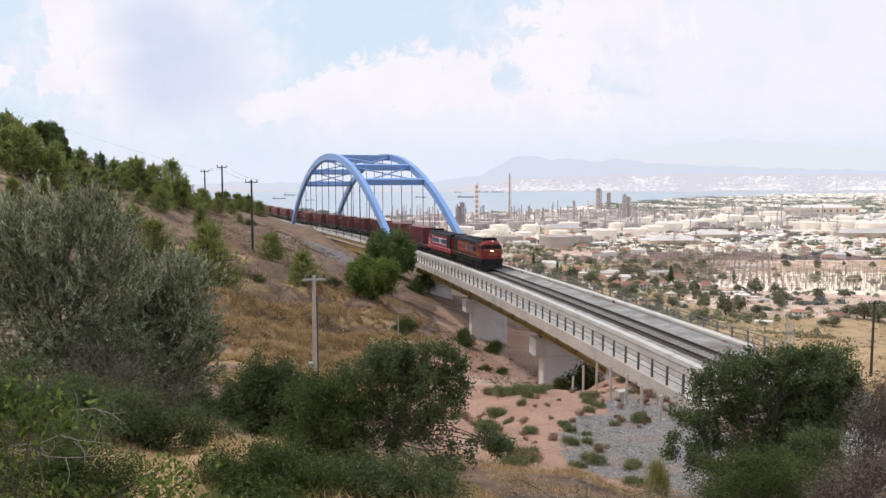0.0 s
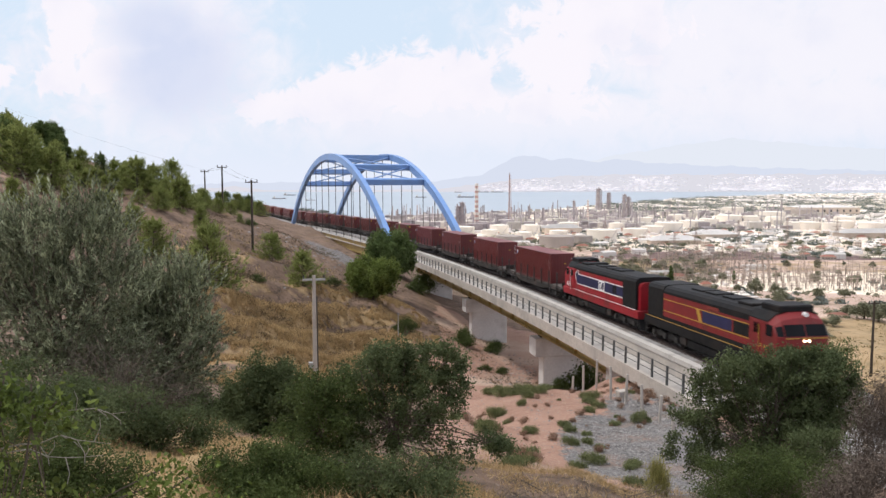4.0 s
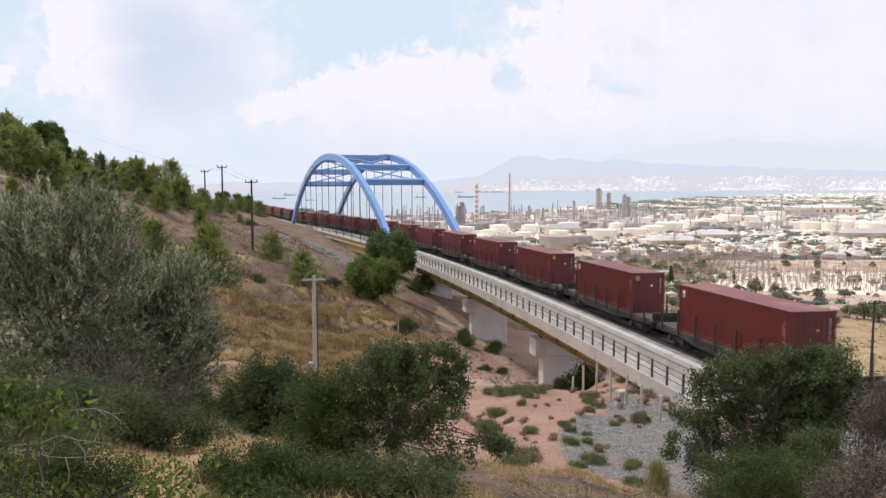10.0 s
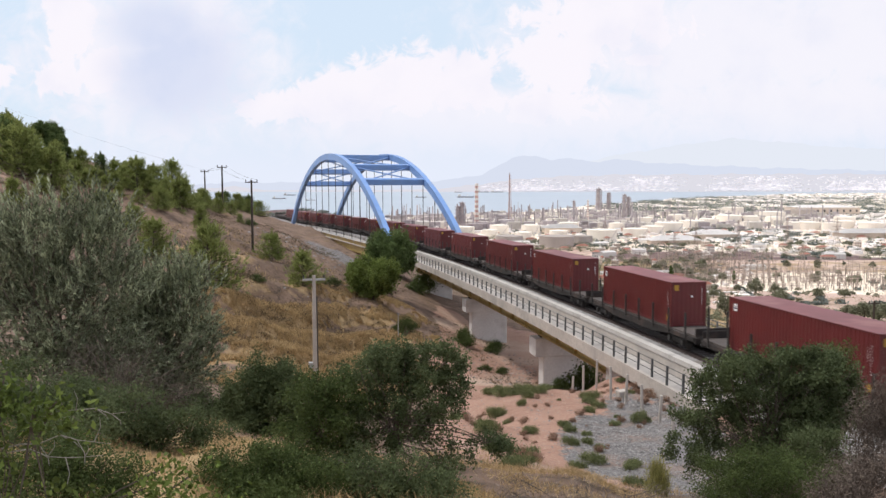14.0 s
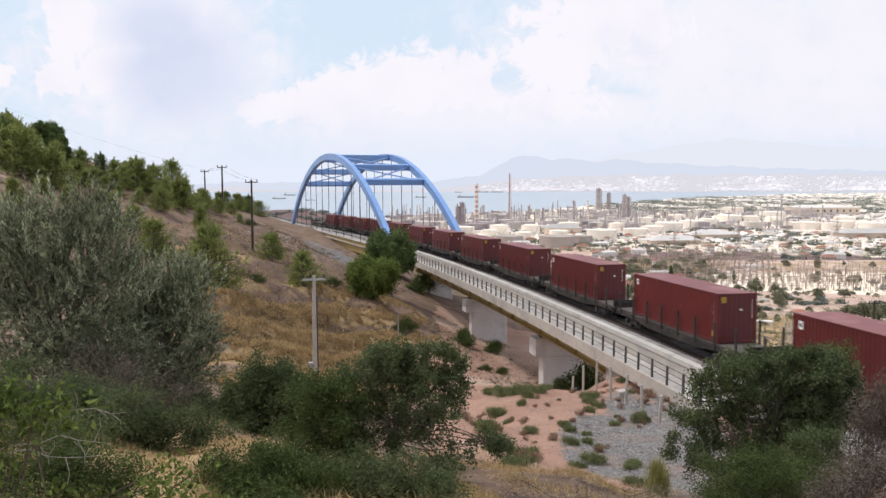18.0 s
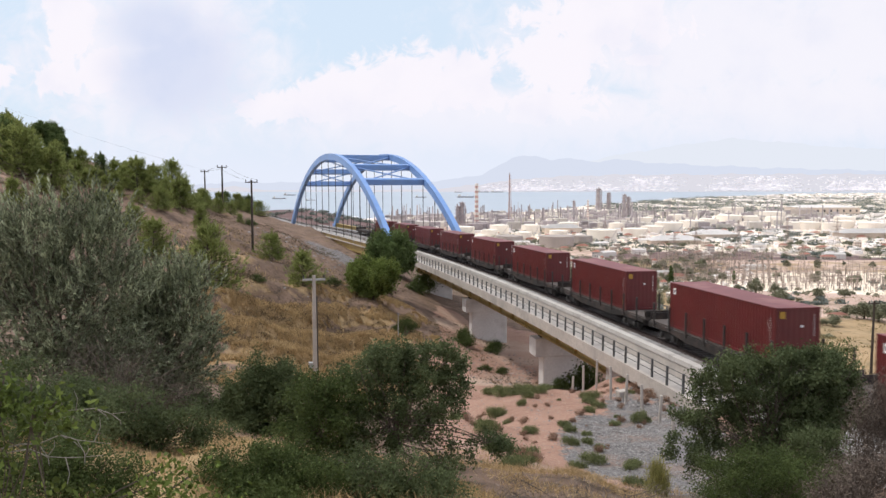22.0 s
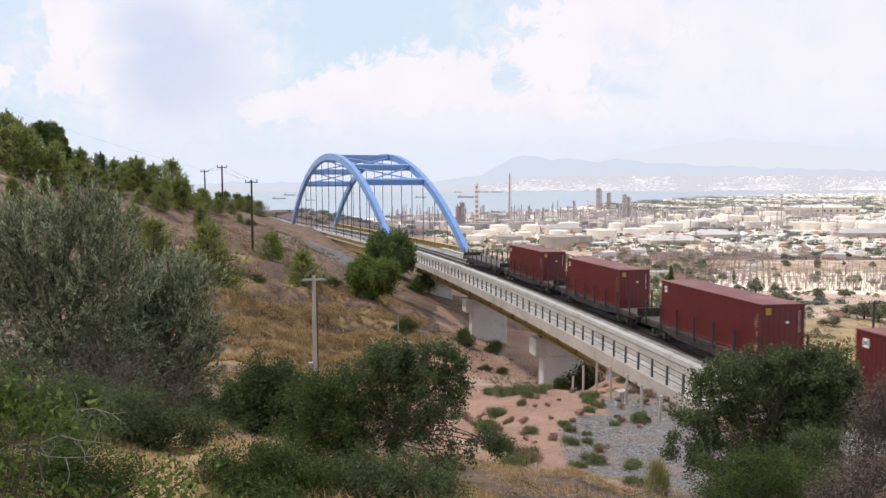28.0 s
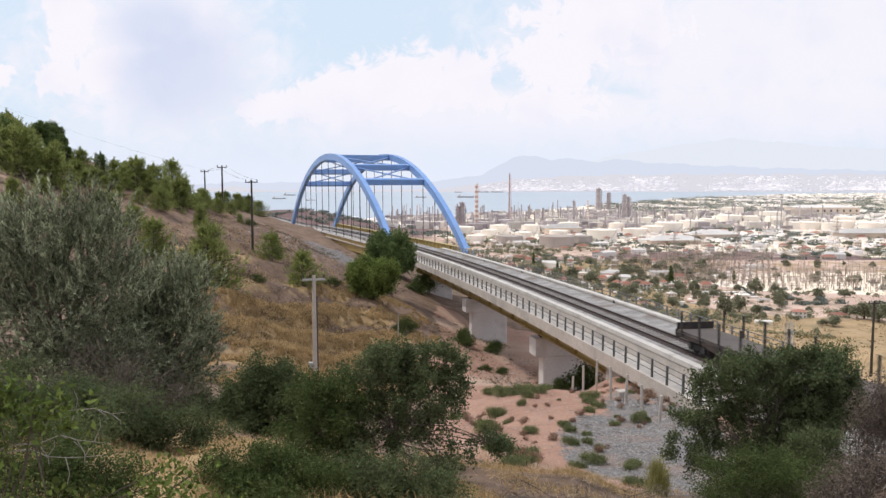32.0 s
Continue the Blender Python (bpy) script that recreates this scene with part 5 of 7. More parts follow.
for _i, (_x, _y, _h) in enumerate([(-43.2, 95.5, 2.1), (-34.8, 97.5, 3.0), (-35.3, 116.0, 2.9), (-30.8, 100.0, 2.6), (-33.2, 78.0, 3.6), (-32.4, 82.5, 2.7), (-37.7, 98.0, 1.9), (-38.6, 89.0, 1.6), (-27.8, 75.5, 3.9), (-21.2, 97.5, 3.6), (-16.4, 91.5, 4.1), (-37.8, 69.5, 2.5), (-38.9, 82.0, 2.0),
                                   (-41.2, 127.5, 2.2), (-41.3, 81.5, 1.8), (-45.5, 103.0, 2.2), (-40.1, 107.5, 2.8), (-40.5, 99.0, 1.6), (-39.5, 113.0, 2.8), (-43.4, 93.0, 1.9), (-30.0, 116.5, 1.4), (-37.0, 111.0, 2.8), (-33.8, 119.0, 2.2), (-36.5, 121.0, 2.5), (-47.0, 97.0, 2.5), (-50.5, 96.0, 3.2)]):
    put(PINES[(_i + 1) % 4], USED, _x, _y, _h * 1.05, _i * 51 + 20, 1.08)
put(PINES[3], USED, -22.4, 75.0, 6.9, 140, 0.86)
# small ones between them
_r = np.random.RandomState(12)
for _i in range(34):
    _f = _r.uniform(0, 1)
    _x, _y = -55 + 17 * _f + _r.uniform(-4, 5), 96 + 28 * _f + _r.uniform(-9, 6)
    put(PINES[_i % 4], USED, _x, _y, _r.uniform(1.4, 2.6), _r.uniform(0, 360), _r.uniform(1.1, 1.4))
for _i, (_x, _y, _h) in enumerate([(-59.2, 215.5, 4.3), (-54.3, 208.5, 4.5), (-55.3, 224.5, 5.0), (-50.8, 217.5, 4.4), (-57.0, 222.0, 4.2), (-52.5, 212.0, 3.8)]):
    put(PINES[_i % 4] if _i % 2 else PINE_DARK, USED, _x, _y, _h, _i * 83, 1.25)

_r = np.random.RandomState(8)


def umbrella_lobes(r, z, k, rng, flat=0.5):
    out = [(0, 0, z, r * 0.62, r * 0.62, r * flat, k * 2), (0, 0, z * 0.55, r * 0.7, r * 0.7, r * flat * 0.5, k * 2 if flat > 0.55 else 4)]
    for i in range(9):
        a, q = rng.uniform(0, 6.28), rng.uniform(0.4, 0.72) * r
        out.append((q * math.cos(a), q * math.sin(a), z + rng.uniform(-0.25, 0.22) * r, r * 0.36, r * 0.36, r * flat * 0.62, k))
    return out


ROUND_PINE = plant("round_pine", "bright green round-headed pine below the bridge's end", "tree", "", 41, umbrella_lobes(0.62, 0.58, 55, _r, 0.62), 34, 0.04, 0.09, 0.024, LEAF_ROUND, 0.05, (0, 0, 0.4), 26, 0.5)
put(ROUND_PINE, USED, -8.9, 99.5, 6.3, 20, 0.9, 0.3)
STONE_PINE = plant("stone_pine", "dark green broad-headed pine beside the bridge's end", "tree", "dark broad pines", 42, umbrella_lobes(0.62, 0.66, 50, _r, 0.5), 34, 0.04, 0.09, 0.024, LEAF_STONE_PINE, 0.05, (0, 0, 0.5), 26, 0.5)
put(STONE_PINE, USED, -7.7, 113, 9.7, 0, 0.70, 0.4)
for _x, _y, _h, _w in ((-60.5, 121, 4.6, 0.85), (-58.3, 120, 3.6, 0.9)):
    put(STONE_PINE, USED, _x, _y, _h, _x * 40, _w, -0.1)
# olive trees before the camera
_r = np.random.RandomState(14)


def olive(x, y, seed, lobes, trunk, arms, label):
    rng = np.random.RandomState(seed)
    t = thing("olive_tree", pose(x, y, gz(x, y) - 0.1), label, "tree", "olive trees")
    _, heads = clumps(lobes, rng, 1, 0.05, 0.25)
    part("trunk", mesh("trunk", *limbs((0, 0, 0), (0.1, 0, 1.4), heads, rng, arms, trunk, thin=0.16), BARK), BARK, t, "grey twisted trunk and limbs")
    mid = heads.mean(0)
    heads = heads[rng.uniform(size=len(heads)) < 0.82]
    st = np.repeat(heads, 6, 0) + rng.normal(size=(len(heads) * 6, 3)) * 0.2
    dr = (st - mid) * 0.22 + rng.normal(size=st.shape) * 0.42 + np.array([0, 0, 0.75])
    twig = [tube([tuple(p), tuple(p + q / np.linalg.norm(q) * 0.4)], [0.006, 0.003], 3, False) for p, q in zip(st[::4], dr[::4])]
    part("twig_work", mesh("twig_work", *merge(twig), BARK), BARK, t, "thin grey twigs")
    part("crown", shoots(st, dr, 0.46, 15, 0.12, 0.036, LEAF_OLIVE, rng, open_angle=0.5), LEAF_OLIVE, t)
    high = heads[heads[:, 2] > np.percentile(heads[:, 2], 55)]
    up = high + rng.normal(size=high.shape) * 0.12
    part("upper_crown", shoots(up, rng.normal(size=up.shape) * 0.25 + np.array([0, 0, 1.0]), 0.85, 20, 0.14, 0.036, LEAF_OLIVE, rng, open_angle=0.4), LEAF_OLIVE, t, "pale upright olive shoots")


olive(-8.56, 17.5, 51, [(-0.8, 0, 3.57, 0.81, 0.69, 0.69, 48), (0.22, 0, 3.88, 0.75, 0.64, 0.63, 42), (1.1, 0, 3.88, 0.56, 0.48, 0.56, 26), (0.62, 0, 4.51, 0.44, 0.37, 0.31, 11), (-0.39, 0, 4.32, 0.5, 0.43, 0.31, 13), (-0.98, 0, 2.49, 1.06, 0.91, 0.81, 80), (0.29, 0, 2.62, 1.06, 0.91, 0.81, 80),
                           (1.25, 0, 2.87, 0.56, 0.48, 0.69, 34), (-0.4, -0.5, 1.32, 1.16, 0.98, 0.79, 70), (0.76, -0.3, 1.53, 0.92, 0.79, 0.8, 60), (0.22, -0.6, 0.31, 1.33, 1.13, 0.57, 60), (-1.55, 0, 3.76, 0.63, 0.53, 0.75, 40), (1.63, -0.3, 1.27, 0.62, 0.52, 0.62, 24)], 0.16, 60, "grey-green olive tree with many fine shoots")
olive(-6.81, 19.0, 52, [(-0.31, 0, 3.29, 0.68, 0.58, 0.54, 36), (0.51, 0, 3.22, 0.61, 0.52, 0.57, 34), (0.01, 0, 2.39, 1.09, 0.92, 0.75, 76), (0.86, 0, 2.18, 0.44, 0.37, 0.68, 26), (-0.68, 0, 2.32, 0.75, 0.64, 0.75, 50), (0.25, -0.4, 1.37, 1.0, 0.85, 0.6, 40), (-0.71, -0.4, 1.16, 0.73, 0.62, 0.67, 36), (0.86, -0.4, 1.3, 0.4, 0.34, 0.4, 10), (0.0, -0.3, 0.7, 1.2, 0.9, 0.4, 40)],
      0.13, 50, "smaller grey-green olive tree on the slope")

# dark evergreen oaks


def oak(name, x, y, seed, lobes, label, material=None, trunk=0.07, arms=34, per=60, spread=0.088, ll=0.062, lw=0.036, group="dark oak shrubs", fork=None, heads=5, dense=1.0):
    rng = np.random.RandomState(seed + 500)
    more = []
    for lx, ly, lz, rx, ry, rz, k in lobes:
        # smaller heads breaking the outline
        more.append((lx, ly, lz, rx * 0.88, ry * 0.88, rz * 0.82, int(k * 0.44 * dense)))
        for _ in range(heads):
            d = rng.normal(size=3)
            d /= np.linalg.norm(d)
            d[2] = abs(d[2])
            q, f = rng.uniform(0.7, 1.22), rng.uniform(0.2, 0.45)
            e = rng.normal(size=(1, 3))
            for v in e / np.linalg.norm(e, axis=1)[:, None]:
                g = rng.uniform(0.95, 1.4)
                more.append((lx + v[0] * rx * g, ly + v[1] * ry * g, lz + abs(v[2]) * rz * g, 0.04, 0.04, 0.08, 1))
            more.append((lx + d[0] * rx * q, ly + d[1] * ry * q, lz + d[2] * rz * q, rx * f, ry * f, rz * f * rng.uniform(0.8, 1.5), max(2, int(k * f * 0.27))))
    lobes = more
    t = plant(name, label, "shrub", group, seed, lobes, per, spread, ll, lw, material or LEAF_OAK, trunk, fork, arms, 0.25)
    t.matrix_basis = pose(x, y, gz(x, y) - 0.1)
    return t


oak("oak_shrub", -0.83, 13.6, 61, [(-0.35, 0, 1.92, 0.47, 0.4, 0.41, 62), (0.24, 0, 2.07, 0.54, 0.46, 0.37, 66), (0.89, 0, 2.02, 0.39, 0.33, 0.41, 46), (-0.11, 0, 1.46, 0.68, 0.58, 0.44, 84), (0.69, 0, 1.46, 0.58, 0.5, 0.41, 66), (-0.61, 0, 1.16, 0.44, 0.37, 0.49, 56), (0.33, 0.2, 0.95, 0.6, 0.5, 0.35, 44), (-0.35, 0, 0.6, 0.4, 0.35, 0.4, 30), (0.75, 0, 0.85, 0.35, 0.3, 0.3, 26), (0.99, 0, 1.57, 0.33, 0.28, 0.39, 36),
                                     (-0.9, 0, 1.67, 0.24, 0.21, 0.34, 22), (-0.77, -0.3, 0.65, 0.43, 0.36, 0.43, 44), (0.95, -0.3, 0.40, 0.42, 0.36, 0.38, 34), (0.2, -0.3, 0.15, 0.57, 0.49, 0.33, 30), (1.64, 0, 0.7, 0.34, 0.29, 0.13, 14), (1.84, 0, 0.55, 0.24, 0.21, 0.11, 9), (-0.1, 0, 2.17, 0.29, 0.25, 0.24, 18), (0.69, 0, 2.27, 0.24, 0.21, 0.21, 14)],
    "dark evergreen oak shrub with gaps in its crown", trunk=0.06, arms=80, per=52, spread=0.066, ll=0.058, lw=0.034, dense=0.75)
oak("oak_shrub", -3.65, 16.0, 62, [(-0.14, 0, 0.76, 0.63, 0.54, 0.69, 110), (0.39, 0, 1.0, 0.52, 0.44, 0.46, 64), (-0.5, 0, 0.4, 0.46, 0.39, 0.52, 60), (0.08, 0, 0.14, 0.8, 0.68, 0.46, 80), (0.67, 0, 0.4, 0.4, 0.34, 0.57, 56), (-0.31, 0, 1.18, 0.29, 0.24, 0.23, 18), (0.22, 0, 1.32, 0.32, 0.27, 0.21, 18)], "rounded dark evergreen oak bush", trunk=0.05, ll=0.055, lw=0.032, per=72, dense=1.9)
oak("oak_shrub", -2.15, 13.2, 63, [(-0.02, 0, 1.13, 0.47, 0.4, 0.43, 56), (0.37, 0, 0.74, 0.47, 0.4, 0.52, 60), (-0.32, 0, 0.54, 0.47, 0.4, 0.43, 52), (-0.03, 0, 0.06, 0.57, 0.48, 0.43, 40), (0.28, 0, 1.42, 0.28, 0.24, 0.24, 18)], "dark evergreen oak bush beside a taller one", LEAF_BUSH, trunk=0.05, per=80, ll=0.05, lw=0.03)
oak("oak_shrub", -2.62, 10.8, 64, [(-0.12, 0, 0.31, 0.52, 0.42, 0.32, 70), (-0.55, 0, 0.16, 0.40, 0.32, 0.26, 40), (0.36, 0, 0.28, 0.45, 0.36, 0.36, 64), (0.80, 0, 0.2, 0.42, 0.34, 0.32, 50), (0.16, 0, 0.55, 0.28, 0.22, 0.18, 20), (0.2, -0.8, 0.05, 0.9, 0.5, 0.3, 90)], "low grey-green oak bush over dry grass", LEAF_BUSH, trunk=0.04, per=90, ll=0.04, lw=0.024, dense=1.9)
oak("oak_shrub", -0.6, 11.0, 67, [(0, 0, 0.3, 0.5, 0.5, 0.35, 60), (0.65, 0, 0.2, 0.4, 0.5, 0.2, 22), (-0.6, 0.2, 0.3, 0.5, 0.5, 0.35, 44)], "low dark evergreen oak bush", trunk=0.04, per=80, ll=0.045, lw=0.028, dense=1.9)
oak("oak_shrub", 8.52, 20.2, 65, [(-0.47, 0, 3.72, 1.01, 0.86, 0.8, 200), (0.55, 0, 4.1, 0.94, 0.8, 0.62, 170), (1.2, 0, 4.42, 0.51, 0.43, 0.40, 60), (1.46, 0, 3.57, 0.87, 0.74, 0.87, 190), (-1.35, 0, 3.5, 0.68, 0.61, 0.68, 100), (-1.62, 0, 2.66, 0.8, 0.68, 0.72, 110), (-0.28, 0, 2.66, 1.16, 0.98, 0.65, 130), (1.05, 0, 2.66, 1.08, 0.92, 0.72, 190), (1.9, 0, 2.96, 0.5, 0.47, 0.87, 110),
                                    (-1.82, 0, 1.9, 0.65, 0.55, 0.65, 84), (-0.93, 0, 4.2, 0.6, 0.55, 0.34, 44), (0.09, 0, 4.45, 0.6, 0.55, 0.34, 44), (-0.85, 0, 1.74, 1.16, 0.98, 0.58, 150), (0.64, 0, 1.74, 1.3, 1.11, 0.58, 170), (1.98, 0, 3.8, 0.33, 0.31, 0.48, 34), (-2.04, 0, 3.0, 0.33, 0.31, 0.55, 28), (0.5, 0.3, 3.2, 0.9, 0.8, 0.6, 110)],
    "tall dark evergreen oak beside the railway", trunk=0.11, arms=120, per=46, spread=0.085, ll=0.08, lw=0.046, dense=0.6)
oak("shrub", 6.08, 14.3, 66, [(-0.12, 0, 1.62, 0.77, 0.65, 0.36, 96), (-0.74, 0, 1.41, 0.61, 0.52, 0.31, 64), (0.73, 0, 1.51, 0.61, 0.52, 0.36, 74), (0.3, 0, 1.80, 0.41, 0.35, 0.22, 30), (-0.31, 0, 1.0, 1.23, 1.04, 0.35, 130), (-1.16, 0, 1.15, 0.36, 0.3, 0.2, 20), (0.6, 0, 0.9, 0.9, 0.8, 0.5, 90)], "mid-green rounded shrub on the slope", LEAF_BUSH, trunk=0.06, spread=0.09, group="", per=84, ll=0.042, lw=0.02)
oak("oak_sapling", 11.02, 21.5, 77, [(0.05, 0, 5.07, 0.31, 0.26, 0.34, 18), (-0.23, 0, 5.2, 0.22, 0.18, 0.22, 9), (0.2, 0, 4.6, 0.22, 0.18, 0.34, 10)], "yellow-green thin sapling behind the oak", LEAF_BUSH, trunk=0.04, arms=14, per=30, group="", ll=0.07, lw=0.03, fork=(0.1, 0, 4.4))
# dead, twiggy bushes
oak("dead_bush", 8.78, 16.0, 71, [(0.07, 0, 3.5, 0.34, 0.3, 0.46, 50), (0.28, 0, 3.95, 0.25, 0.24, 0.30, 22), (-0.10, 0, 2.9, 0.32, 0.24, 0.46, 44), (0.42, 0, 3.0, 0.34, 0.29, 0.69, 60), (0.3, 0, 2.2, 0.6, 0.4, 0.7, 90), (-0.4, 0, 2.2, 0.4, 0.4, 0.5, 50)], "leafless purplish-brown twiggy bush", LEAF_TWIG, trunk=0.04, arms=110, per=34, spread=0.14, ll=0.13, lw=0.012, group="leafless bushes")
oak("dead_bush", 6.11, 11.6, 72, [(0.1, 0, 2.1, 0.42, 0.35, 0.25, 54), (0.52, 0, 2.3, 0.25, 0.21, 0.29, 30), (-0.32, 0, 1.98, 0.29, 0.25, 0.17, 24), (0.2, 0, 1.6, 0.5, 0.4, 0.4, 50)], "leafless grey-brown twiggy bush", LEAF_TWIG, trunk=0.03, arms=60, per=60, spread=0.11, ll=0.075, lw=0.012, group="leafless bushes")
oak("oak_shrub", 8.6, 18.2, 79, [(0, 0, 2.2, 0.6, 0.5, 0.5, 70), (0.6, 0, 2.0, 0.5, 0.5, 0.6, 60), (0.3, 0, 1.2, 0.9, 0.6, 0.6, 70)], "dark evergreen oak bush behind dead twigs", trunk=0.05)
oak("oak_shrub", -5.6, 17.2, 80, [(0, 0, 0.35, 0.9, 0.6, 0.4, 90), (0.7, 0, 0.3, 0.6, 0.5, 0.35, 50), (-0.8, 0, 0.4, 0.7, 0.5, 0.4, 60)], "dark evergreen oak bush at an olive's foot", trunk=0.05, dense=1.9)
oak("dead_bush", -6.0, 14.6, 74, [(0, 0, 0.9, 0.8, 0.6, 0.6, 50), (0.9, 0, 0.6, 0.7, 0.5, 0.5, 40), (-0.9, 0, 0.9, 0.8, 0.5, 0.6, 40)], "dark leafless twiggy bush under the olives", BARK, trunk=0.03, arms=110, per=22, spread=0.16, ll=0.16, lw=0.009, group="leafless bushes")
oak("dead_bush", 2.2, 12.0, 73, [(0, 0, 0.35, 1.0, 0.5, 0.3, 70), (1.0, 0, 0.3, 0.8, 0.5, 0.25, 50), (-0.9, 0, 0.4, 0.7, 0.5, 0.3, 50)], "grey withered low scrub", LEAF_DRY, trunk=0.02, arms=50, per=40, spread=0.12, ll=0.10, lw=0.009, group="leafless bushes")

oak("oak_shrub", -3.3, 7.2, 78, [(0, 0, 0.2, 0.5, 0.4, 0.28, 50), (-0.8, 0.2, 0.3, 0.6, 0.4, 0.35, 60), (0.5, 0.1, 0.1, 0.3, 0.3, 0.2, 20)], "low dark green oak bush over dry grass", LEAF_BUSH, trunk=0.03, per=80, ll=0.034, lw=0.02, dense=1.9)
oak("oak_shrub", -4.9, 13.0, 68, [(0, 0, 0.35, 0.8, 0.6, 0.42, 76), (0.8, 0, 0.3, 0.5, 0.4, 0.35, 34), (-0.8, 0, 0.5, 0.6, 0.5, 0.45, 56)], "low dark evergreen oak bush", trunk=0.04, per=70, ll=0.05, lw=0.03, dense=1.9)
oak("oak_shrub", -6.6, 12.4, 69, [(0, 0, 0.45, 1.1, 0.7, 0.45, 110), (1.0, 0, 0.3, 0.6, 0.6, 0.35, 44), (-1.0, 0, 0.5, 0.8, 0.6, 0.5, 76), (0.1, -1.4, 0.3, 1.3, 0.6, 0.4, 90)], "low dark evergreen oak bush", trunk=0.04, per=70, ll=0.05, lw=0.03, dense=1.9)
oak("oak_shrub", -4.3, 8.9, 70, [(0, 0, 0.40, 0.65, 0.6, 0.36, 76), (0.5, 0, 0.2, 0.35, 0.5, 0.22, 24), (-0.8, 0, 0.45, 0.8, 0.6, 0.42, 76)], "low dark green oak bush over dry grass", LEAF_BUSH, trunk=0.04, per=80, ll=0.04, lw=0.024, dense=1.9)

# fresh broad-leaved shrub at the camera's feet
oak("broadleaf_shrub", -3.05, 5.2, 75, [(0, 0, 1.55, 0.42, 0.4, 0.4, 44), (-0.3, 0.1, 1.75, 0.3, 0.3, 0.25, 24), (0.4, 0, 0.85, 0.5, 0.4, 0.3, 16), (-0.2, 0, 0.7, 0.6, 0.5, 0.45, 20), (0.42, -0.1, 1.55, 0.25, 0.2, 0.12, 14), (1.0, 0.2, 0.95, 0.35, 0.3, 0.2, 20), (1.2, 0.1, 0.7, 0.4, 0.3, 0.2, 22), (-0.5, 0.1, 1.2, 0.45, 0.4, 0.5, 20), (-0.2, 0, 0.4, 0.7, 0.5, 0.35, 20)],
    "bright green broad-leaved shrub with pale stems", LEAF_FRESH, trunk=0.022, arms=40, per=15, spread=0.05, ll=0.058, lw=0.034, group="", fork=(0, 0, 0.7), heads=2, dense=1.8)


def build_bare_branch(x, y, z, turn, seed):
    """A leafless pale branch that reaches into the view."""
    rng = np.random.RandomState(seed)
    t = thing("bare_branch", pose(x, y, z, 0, 0, turn), "leafless pale grey branch of the shrub", "branch", "bare branches")
    pts, rad = [Vector((0, 0, 0))], 0.006
    for i in range(6):
        pts.append(pts[-1] + Vector((0.13, rng.uniform(-0.05, 0.05), rng.uniform(-0.05, 0.06))))
    part("stem", mesh("stem", *tube(pts, [rad * (1 - 0.12 * i) for i in range(7)], 6), PALE_TWIG), PALE_TWIG, t)
    for i in (2, 3, 4, 5):
        d = Vector((rng.uniform(0.02, 0.12), rng.uniform(-0.1, 0.1), rng.choice([-1, 1]) * rng.uniform(0.08, 0.2)))
        part("twig", mesh("twig", *tube([pts[i], pts[i] + d * 0.6 + Vector((0.02, 0, 0)), pts[i] + d], [0.004, 0.003, 0.002], 5), PALE_TWIG), PALE_TWIG, t)


PALE_TWIG = mat("pale_twig_bark", (0.24, 0.22, 0.19), (0.36, 0.33, 0.29), 0.9, fine=30, bump=0.2)
for _a in ((-3.05, 5.3, 64.15, 4, 3), (-2.95, 5.5, 64.28, -6, 5), (-3.2, 5.4, 64.02, 2, 8)):
    build_bare_branch(*_a)

# shrubs in the valley and by the piers
SHRUB = plant("scrub_bush", "low olive-green scrub bush on bare earth", "shrub", "scrub bushes", 81, [(0, 0, 0.4, 0.4, 0.4, 0.3, 34), (0.4, 0.1, 0.28, 0.36, 0.4, 0.24, 26), (-0.4, 0, 0.3, 0.38, 0.4, 0.22, 26), (-0.15, 0.1, 0.68, 0.22, 0.2, 0.24, 14), (0.22, 0, 0.62, 0.18, 0.2, 0.2, 9), (0.62, 0, 0.3, 0.15, 0.2, 0.2, 6), (-0.6, 0.1, 0.38, 0.12, 0.2, 0.2, 6)], 26, 0.09, 0.10, 0.034, LEAF_BUSH, 0.03, (0, 0, 0.3), 16)
for _x, _y, _h, _w in ((-4.4, 90, 2.0, 1.0), (-3.6, 131, 4.0, 1.0), (2.7, 96.0, 2.6, 1.0), (6.4, 98.0, 1.8, 1.3), (1.3, 85.0, 0.9, 1.3), (4.5, 83, 0.8, 1.4), (6.3, 84, 0.9, 1.5), (13.0, 70.0, 3.2, 0.9), (10.8, 71.0, 1.6, 1.0),
                       (-20, 84, 1.0, 1.3), (-27, 86, 1.1, 1.3), (-31, 62, 1.0, 1.4), (-24, 66, 1.1, 1.4), (-14, 99, 1.3, 1.3), (-29, 118, 1.2, 1.2)):
    put(SHRUB, USED, _x, _y, _h, _x * 37, _w)
TUFT = plant("grass_tuft", "green grassy tuft on pink earth", "plant", "green tufts", 82, [(0, 0, 0.34, 0.5, 0.5, 0.2, 44), (0.35, 0.1, 0.28, 0.4, 0.4, 0.18, 26), (-0.2, -0.2, 0.45, 0.25, 0.25, 0.2, 10)], 10, 0.09, 0.55, 0.022, GRASS_GREEN, 0.02, (0, 0, 0.2), 6, up=1.5)
